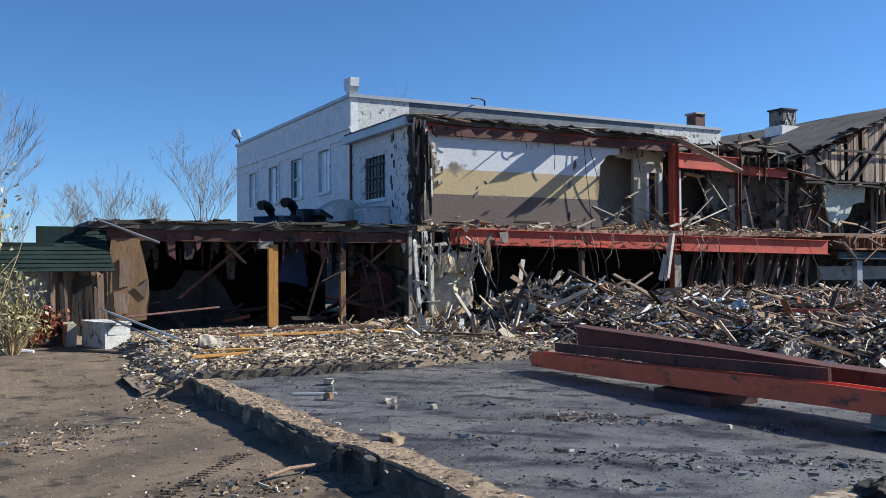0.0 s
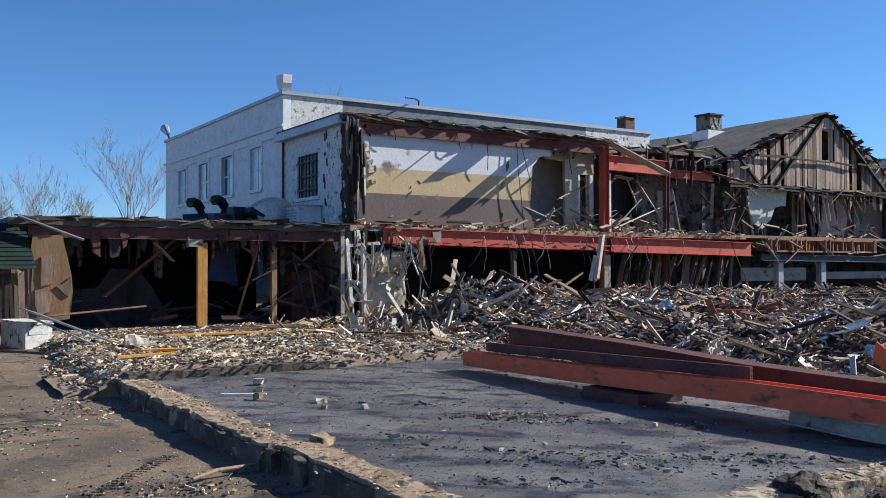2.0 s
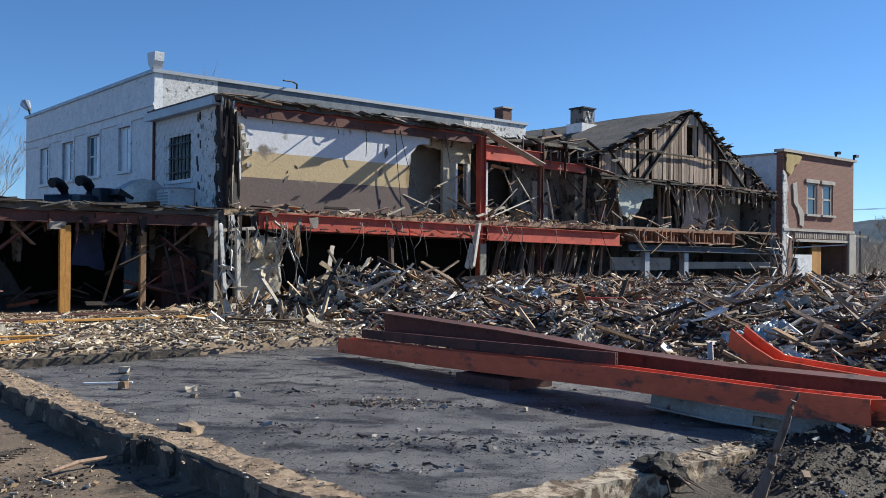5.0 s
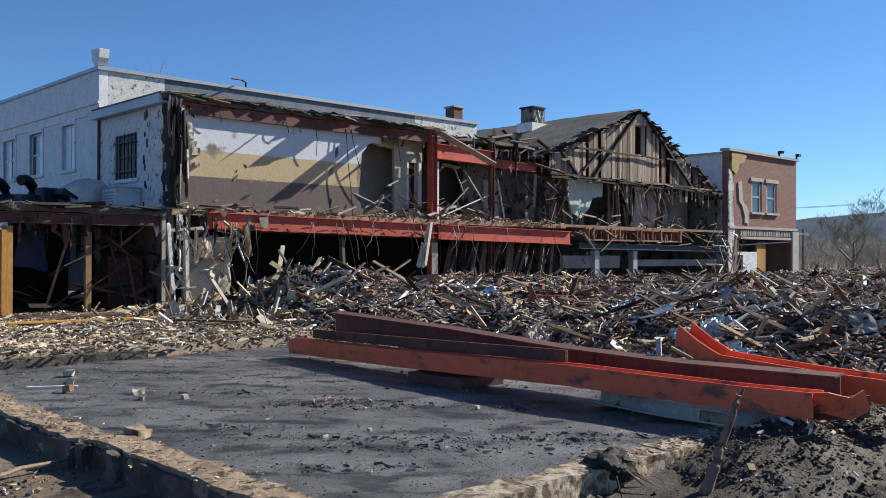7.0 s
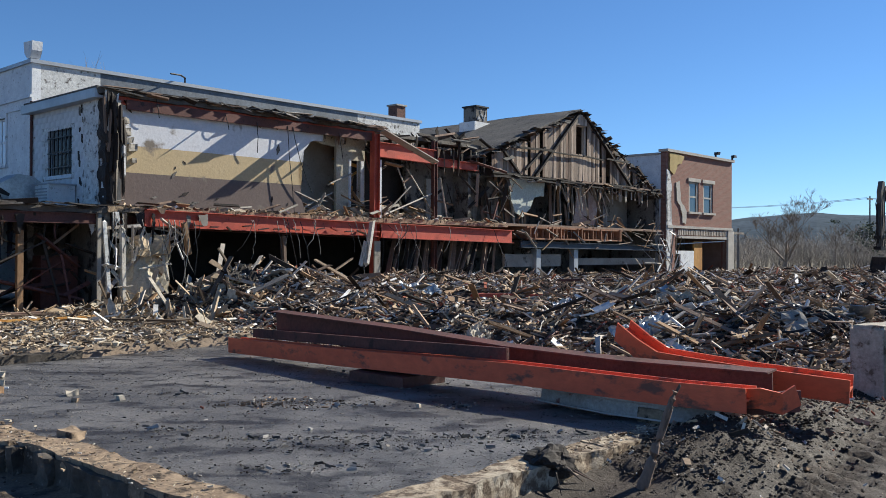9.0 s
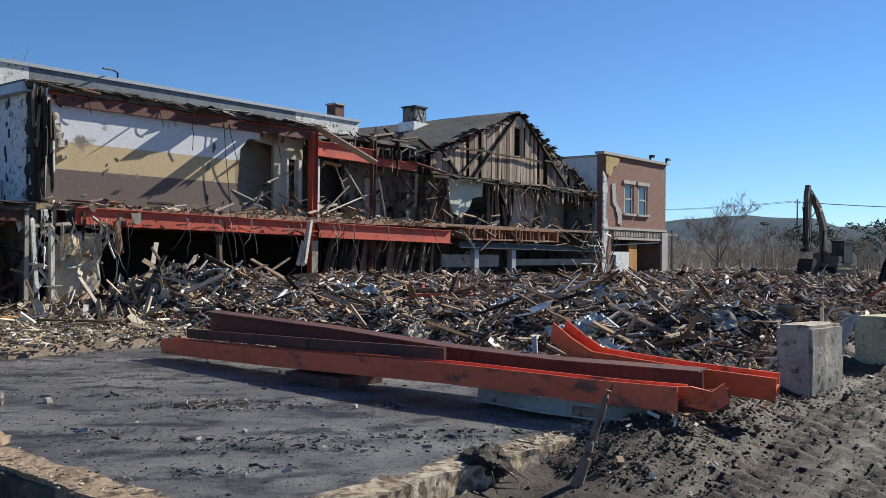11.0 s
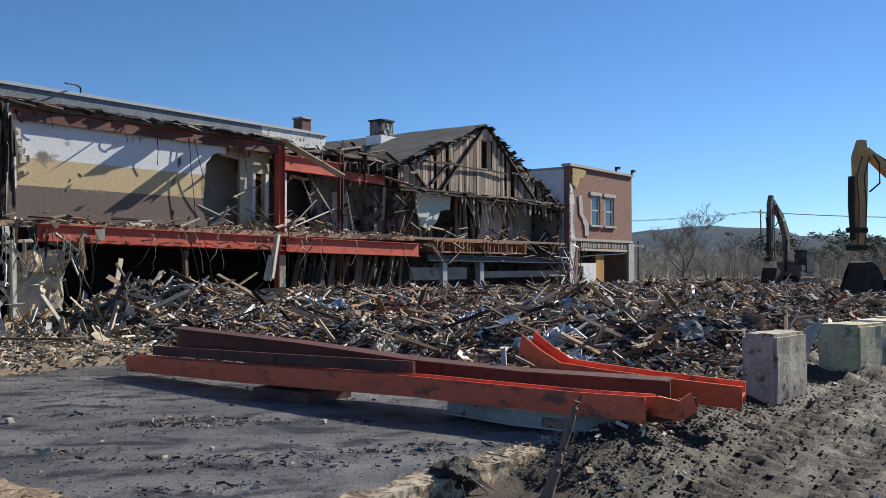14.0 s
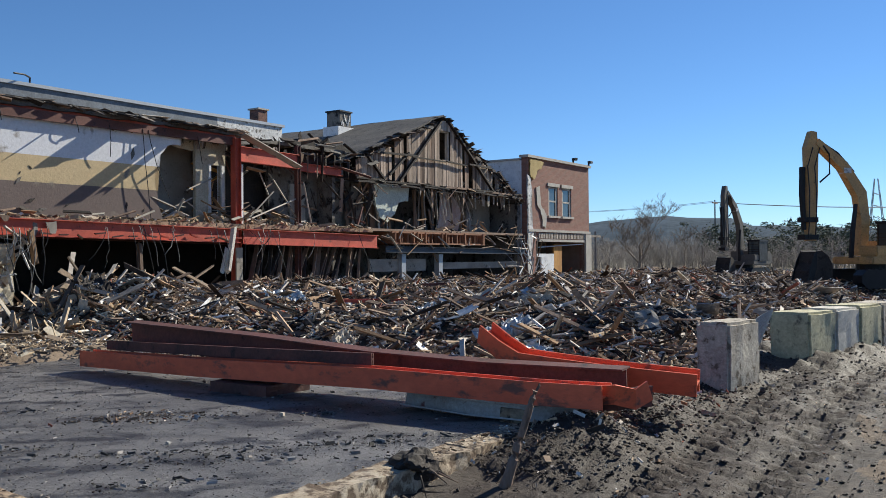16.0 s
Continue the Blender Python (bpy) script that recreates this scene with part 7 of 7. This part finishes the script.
chimney(19.98, 7.8, 8.3, 0.64, 1.42, mat("sooty_brick", (0.2, 0.1, 0.078), (0.13, 0.075, 0.06), 0.9, scale=2, fine=20, bump=0.5, dirt=((0.06, 0.045, 0.04), 0.55)), "short red brick chimney on the flat roof", M_STONE)
ch = chimney(24.25, 6.0, 8.3, 0.92, 1.66, M_DARKROOM, "grey chimney with painted scrawl on a white base", M_BLACKIRON, 0.84)
bm = B()
rr2 = random.Random(4)
for a in range(9):
    x, z = -0.36 + 0.08 * a, 1.15 + rr2.uniform(-0.2, 0.2)
    box(bm, (x, -0.49, z - 0.1), (x + 0.05, -0.463, z + rr2.uniform(0.05, 0.25)), 0.015)
part("paint_scrawl", bm, M_WHITE_PEEL, ch)
bm = B()
sheet_v(bm, [(19.5, 8.7), (21.4, 8.72), (20.7, 9.2), (19.9, 9.2)], 9.0, 11.0)
solid("roof_hatch", bm, M_SHINGLE, "low grey roof hatch behind the parapet", "roof hatch")
for k, (z0, rows_) in enumerate(((5.9, 7), (7.0, 5))):
    bm = B()
    rr2 = random.Random(k)
    for i in range(rows_ * 2):
        v0 = 3.2 + i * 0.42
        box(bm, (34.572, v0, z0 + rr2.uniform(0, 0.3)), (34.597, v0 + 0.28, z0 + rr2.uniform(0.4, 0.7)), 0.004)
    part("paint_scrawl", bm, M_CHAR_SHADE, brick_house)


# ---- trees ----
M_FARBARK = mat("grey_brown_bark", (0.32, 0.26, 0.2), (0.22, 0.18, 0.14), 0.95, scale=1, fine=5, bump=0)
def tree(u, v, h, seed, label, spread=0.42, levels=5, z=0.0, trunk_r=None, start=0.25, lean=0.0, thin=0.019):
    r = random.Random(seed)
    tr, cr = B(), B()

    def grow(bm, p, d, ln_, rad, lev):
        pts, rads = [p], [rad]
        q = p.copy()
        for i in range(3):
            d = (d + Vector((r.gauss(0, 0.11), r.gauss(0, 0.11), r.gauss(0.05, 0.05)))).normalized()
            q = q + d * (ln_ / 3)
            pts.append(q.copy())
            rads.append(rad * (1 - 0.2 * (i + 1)))
        tube(bm, pts, rads, 5 if lev < 3 else 3)
        if lev >= levels:
            return
        for k in range(r.choice((3, 3, 4)) + (2 if lev == 0 else 0)):
            i = r.choice((1, 2, 3, 3))
            a = r.uniform(0, 6.3)
            side = Vector((math.cos(a), math.sin(a), 0.15)) * r.uniform(spread * 0.7, spread * 1.6)
            grow(cr, pts[i], (d + side).normalized(), ln_ * r.uniform(0.55, 0.82), max(rads[i] * 0.6, thin), lev + 1)

    grow(tr, Vector((0, 0, 0)), Vector((lean, 0, 1)).normalized(), h * start * 1.3, trunk_r or h * 0.022, 0)
    t = thing("bare_tree", label, "tree", "bare trees", m=pose(u, v, z))
    bark = M_BARK if thin < 0.01 else M_FARBARK
    part("trunk", tr, bark, t)
    part("crown", cr, bark, t)
    return t


for deg, dist, h, sd in ((-22.8, 75, 10, 1), (-20.9, 80, 11, 2), (-15.4, 72, 13.5, 3), (-17.6, 78, 9.5, 4), (-25.2, 70, 9.0, 5), (39.5, 105, 13.0, 6), (42.3, 130, 9.5, 7), (41.0, 135, 9, 8), (37.6, 140, 8, 9), (43.4, 125, 9.5, 10)):
    u, v = dir_at(deg, dist)
    tree(u, v, h, sd, "bare winter tree with fine twigs", 0.72 if sd > 5 else 0.4, 6 if sd == 6 else 5, thin=0.0099 if sd < 6 else 0.014, start=0.2 if sd > 5 else 0.25)
u, v = dir_at(-1.2, 62)
tree(u, v, 16.5, 16, "bare tree top showing behind the white building", 0.35, 5, thin=0.0099)
u, v = dir_at(-29.3, 26)
tree(u, v, 7.6, 15, "bare tree with drooping twigs beside the yard", 0.45, 5, lean=0.15, thin=0.007)


def woods(name, a0, a1, d0, d1, count, hmin, hmax, label, seed, material):
    """A far belt of bare scrub: many thin leaning stems with twigs."""
    r = random.Random(seed)
    bm_v, bm_f = [], []
    for _ in range(count):
        u, v = dir_at(r.uniform(a0, a1), r.uniform(d0, d1))
        h = r.uniform(hmin, hmax)
        tips = [(Vector((u, v, -0.5)), Vector((u + r.gauss(0, 0.3), v, h * 0.7)), 0.07)]
        for _k in range(8):
            b0 = Vector((u, v, h * r.uniform(0.1, 0.6)))
            b1 = b0 + Vector((r.gauss(0, h * 0.2), r.gauss(0, h * 0.2), h * r.uniform(0.15, 0.4)))
            tips.append((b0, b1, 0.045))
            for _q in range(3):
                c0 = b0.lerp(b1, r.uniform(0.3, 0.9))
                tips.append((c0, c0 + Vector((r.gauss(0, h * 0.12), r.gauss(0, h * 0.12), h * r.uniform(0.02, 0.2))), 0.03))
        for p, q, w in tips:
            s = Vector((1, 0, 0)) * w
            s2 = Vector((0, 1, 0)) * w
            o = len(bm_v)
            bm_v += [p + s, p - s, p + s2, q]
            bm_f += [(o, o + 1, o + 3), (o + 1, o + 2, o + 3), (o + 2, o, o + 3)]
    me = bpy.data.meshes.new(name)
    me.from_pydata(bm_v, [], bm_f)
    me.materials.append(material)
    ob = new(name, me)
    ob.matrix_world = G
    return tagged(ob, label, "woods", kind="stuff")


M_SCRUB = mat("winter_scrub", (0.28, 0.25, 0.225), (0.19, 0.172, 0.155), 0.95, scale=0.1, fine=1, bump=0)
M_PINE = mat("pine_foliage", (0.07, 0.09, 0.055), (0.11, 0.125, 0.08), 0.9, scale=0.5, fine=2, bump=0)
woods("far_scrub", 35, 58, 110, 180, 1300, 2.5, 6.0, "belt of bare winter scrub beyond the site", 1, M_SCRUB)
woods("far_scrub", -40, -10, 90, 150, 500, 2.5, 5, "belt of bare winter scrub behind the buildings", 2, M_SCRUB)


def pines(count, seed):
    r = random.Random(seed)
    vs_, fs_ = [], []
    for _ in range(count):
        u, v = dir_at(r.uniform(43.5, 56), r.uniform(118, 150))
        h = r.uniform(4.2, 7.2)
        clumps = [(Vector((u + r.gauss(0, h * 0.16), v + r.gauss(0, h * 0.16), h * r.uniform(0.35, 0.95))), r.uniform(0.5, 1.1)) for _k in range(11)]
        for _k in range(620):
            c, rad = r.choice(clumps)
            p = c + Vector((r.gauss(0, rad * 0.6), r.gauss(0, rad * 0.6), r.gauss(0, rad * 0.28)))
            o = len(vs_)
            for _q in range(3):
                vs_.append(p + Vector((r.gauss(0, 0.17), r.gauss(0, 0.17), r.gauss(0, 0.1))))
            fs_.append((o, o + 1, o + 2))
        o = len(vs_)
        vs_ += [Vector((u - 0.1, v, 0)), Vector((u + 0.1, v, 0)), Vector((u, v + 0.1, 0)), Vector((u, v, h * 0.8))]
        fs_ += [(o, o + 1, o + 3), (o + 1, o + 2, o + 3), (o + 2, o, o + 3)]
    me = bpy.data.meshes.new("pines")
    me.from_pydata(vs_, [], fs_)
    me.materials.append(M_PINE)
    ob = new("far_pines", me)
    ob.matrix_world = G
    tagged(ob, "far row of dark green pines behind the excavators", "woods", kind="stuff")


pines(34, 5)

# wooded ridge far behind; distance haze is mixed into its blue-grey colour
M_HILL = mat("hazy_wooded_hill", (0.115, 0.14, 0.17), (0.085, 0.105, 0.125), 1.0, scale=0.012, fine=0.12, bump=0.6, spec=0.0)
vs_, fs_ = [], []
m = 120
for i in range(m + 1):
    deg = -70 + 150 * i / m
    ridge = 33 + 14 * nz(deg * 0.09, 2) + 3 * nz(deg * 0.5, 3)
    ridge += 17 * math.exp(-((deg - 41.0) / 5.5) ** 2)
    if deg < 20:
        ridge *= 0.42
    if deg > 46:
        ridge *= 0.85
    for k in range(7):
        f = k / 6
        u, v = dir_at(deg, 750 + 350 * f)
        vs_.append((u, v, -3 + (ridge + 3) * math.sin(f * math.pi / 2) + 1.5 * nz(deg * 3, k)))
for i in range(m):
    for k in range(6):
        a = i * 7 + k
        fs_.append((a, a + 1, a + 8, a + 7))
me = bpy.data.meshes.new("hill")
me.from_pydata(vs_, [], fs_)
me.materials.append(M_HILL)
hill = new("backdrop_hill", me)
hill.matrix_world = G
tagged(hill, "low wooded ridge in the distance", "hill", kind="structure")

# power lines, poles and pylon
pole_at = [dir_at(d, k) for d, k in ((36.9, 95), (44.1, 150), (60.0, 165), (66, 190))]
for i, (u, v) in enumerate(pole_at):
    t = thing("utility_pole", "far wooden utility pole with a crossarm", "utility pole", "utility poles", m=pose(u, v, 0))
    h = (4.6, 10.9, 10.2, 11)[i]
    bm = B()
    tube(bm, [(0, 0, -0.5), (0, 0, h)], [0.15, 0.1], 8)
    part("pole", bm, M_BARK, t)
    part("crossarm", boxed(((-1.2, -0.08, h - 0.6), (1.2, 0.08, h - 0.4))), M_BARK, t)
for i in range(1, 3):
    for off in (-1.1, 0.0, 1.1):
        a, b = pole_at[i], pole_at[i + 1]
        h0 = (4.6, 10.9, 10.2, 11)[i] - 0.4
        h1 = (4.6, 10.9, 10.2, 11)[i + 1] - 0.4
        bm = B()
        tube(bm, [(a[0] + off + (b[0] - a[0]) * k / 10, a[1] + (b[1] - a[1]) * k / 10, h0 + (h1 - h0) * k / 10 - 3.0 * (k / 10) * (1 - k / 10)) for k in range(11)], 0.035, 3)
        solid("power_line", bm, M_TIN, "thin overhead power line", "power line", "power lines")
a, b = dir_at(32, 200), pole_at[1]
for off in (-1.1, 1.1):
    bm = B()
    tube(bm, [(a[0] + off + (b[0] - a[0]) * k / 10, a[1] + (b[1] - a[1]) * k / 10, 11.9 - 1.3 * (k / 10) - 2.5 * (k / 10) * (1 - k / 10)) for k in range(11)], 0.035, 3)
    solid("power_line", bm, M_TIN, "thin overhead power line", "power line", "power lines")
u, v = dir_at(53.0, 330)
t = thing("pylon", "far steel lattice pylon on the skyline", "pylon", m=pose(u, v, 0))
bm = B()
for sx in (-1, 1):
    for sy in (-1, 1):
        plank(bm, (sx * 3.2, sy * 3.2, 0), (sx * 0.5, sy * 0.5, 27), 0.25, 0.25)
    for k in range(7):
        z0, z1 = k * 3.6, (k + 1) * 3.6
        w0, w1 = 3.2 - 2.7 * z0 / 27, 3.2 - 2.7 * z1 / 27
        plank(bm, (-w0, sx * w0, z0), (w1, sx * w1, z1), 0.16, 0.16)
        plank(bm, (w0, sx * w0, z0), (-w1, sx * w1, z1), 0.16, 0.16)
for z, w in ((18, 5.5), (22, 4.6)):
    plank(bm, (-w, 0, z), (w, 0, z), 0.3, 0.3)
part("lattice", bm, M_TIN, t)
# blue building and bushes past the low wing
bl = thing("distant_shed", "long low shed with a blue metal roof beyond the bushes", "shed", m=pose(*dir_at(-31, 62), 0, 0, 0, 25))
part("wall", boxed(((-14, 0, 0), (5.0, 9, 2.6))), M_WHITE, bl)
bm = B()
sheet_u(bm, [(-0.5, 2.6), (9.5, 2.6), (9.5, 2.8), (4.5, 4.9), (-0.5, 2.8)], -14.3, 5.3)
part("roof", bm, mat("blue_metal_roof", (0.12, 0.2, 0.36), (0.1, 0.16, 0.29), 0.4, 0.3, scale=0.5), bl)


def bush(u, v, rad, h, seed, label, count, cols):
    r = random.Random(seed)
    t = thing("bush", label, "bush", "bushes by the yard", m=pose(u, v, -0.2))
    st, lf = B(), B()
    for k in range(60):
        a = r.uniform(0, 6.3)
        e = Vector((math.cos(a) * rad * r.random(), math.sin(a) * rad * r.random(), h * r.uniform(0.5, 1.05)))
        mid = e * 0.5 + Vector((r.gauss(0, 0.15), r.gauss(0, 0.15), h * 0.15))
        tube(st, [(0, 0, 0), mid, e], [0.018, 0.012, 0.005], 4)
        for _ in range(count):
            f = r.uniform(0.35, 1.05)
            p = mid.lerp(e, f) + Vector((r.gauss(0, 0.14), r.gauss(0, 0.14), r.gauss(0, 0.12)))
            d1 = Vector((r.gauss(0, 1), r.gauss(0, 1), r.gauss(0, 1))).normalized() * r.uniform(0.04, 0.09)
            d2 = Vector((r.gauss(0, 1), r.gauss(0, 1), r.gauss(0, 1))).normalized() * r.uniform(0.025, 0.05)
            lf.faces.new([lf.verts.new(p + x) for x in (-d1, d2, d1, -d2)])
    tagged(part("stalk_tangle", st, M_STRAW, t), kind="stuff")
    tagged(part("foliage", lf, cols, t), kind="stuff")


M_STRAW = mat("straw_coloured_stalks", (0.42, 0.33, 0.19), (0.3, 0.22, 0.12), 0.85, scale=2, fine=6, bump=0)
M_LEAF_PALE = mat("pale_olive_leaves", (1, 1, 1), (0.8, 0.8, 0.8), 0.7, scale=2, fine=4, bump=0, ramp=[(0.0, (0.15, 0.15, 0.05)), (0.35, (0.3, 0.29, 0.13)), (0.65, (0.45, 0.42, 0.26)), (0.88, (0.65, 0.62, 0.48))])
M_LEAF_RED = mat("rusty_leaves", (1, 1, 1), (0.8, 0.8, 0.8), 0.8, scale=2, fine=4, bump=0, ramp=[(0.0, (0.14, 0.03, 0.015)), (0.5, (0.24, 0.06, 0.025)), (0.8, (0.3, 0.13, 0.05))])
for k, (u, v, rad, h, c, mt, nm) in enumerate(((-12.1, -2.6, 0.8, 1.3, 8, M_LEAF_PALE, "straggling bush with pale olive leaves"), (-11.9, -1.4, 0.8, 2.1, 6, M_LEAF_PALE, "straggling bush with pale olive leaves"), (-11.6, -0.6, 0.9, 1.1, 30, M_LEAF_RED, "low rusty-red bush behind the yard"),
                                             (-13.0, -4.6, 1.3, 4.6, 6, M_LEAF_PALE, "tall thin bush with sparse pale leaves"), (-12.7, -1.5, 1.0, 2.2, 6, M_LEAF_PALE, "straggling bush with pale olive leaves"))):
    bush(u, v, rad, h, 80 + k, nm, c, mt)
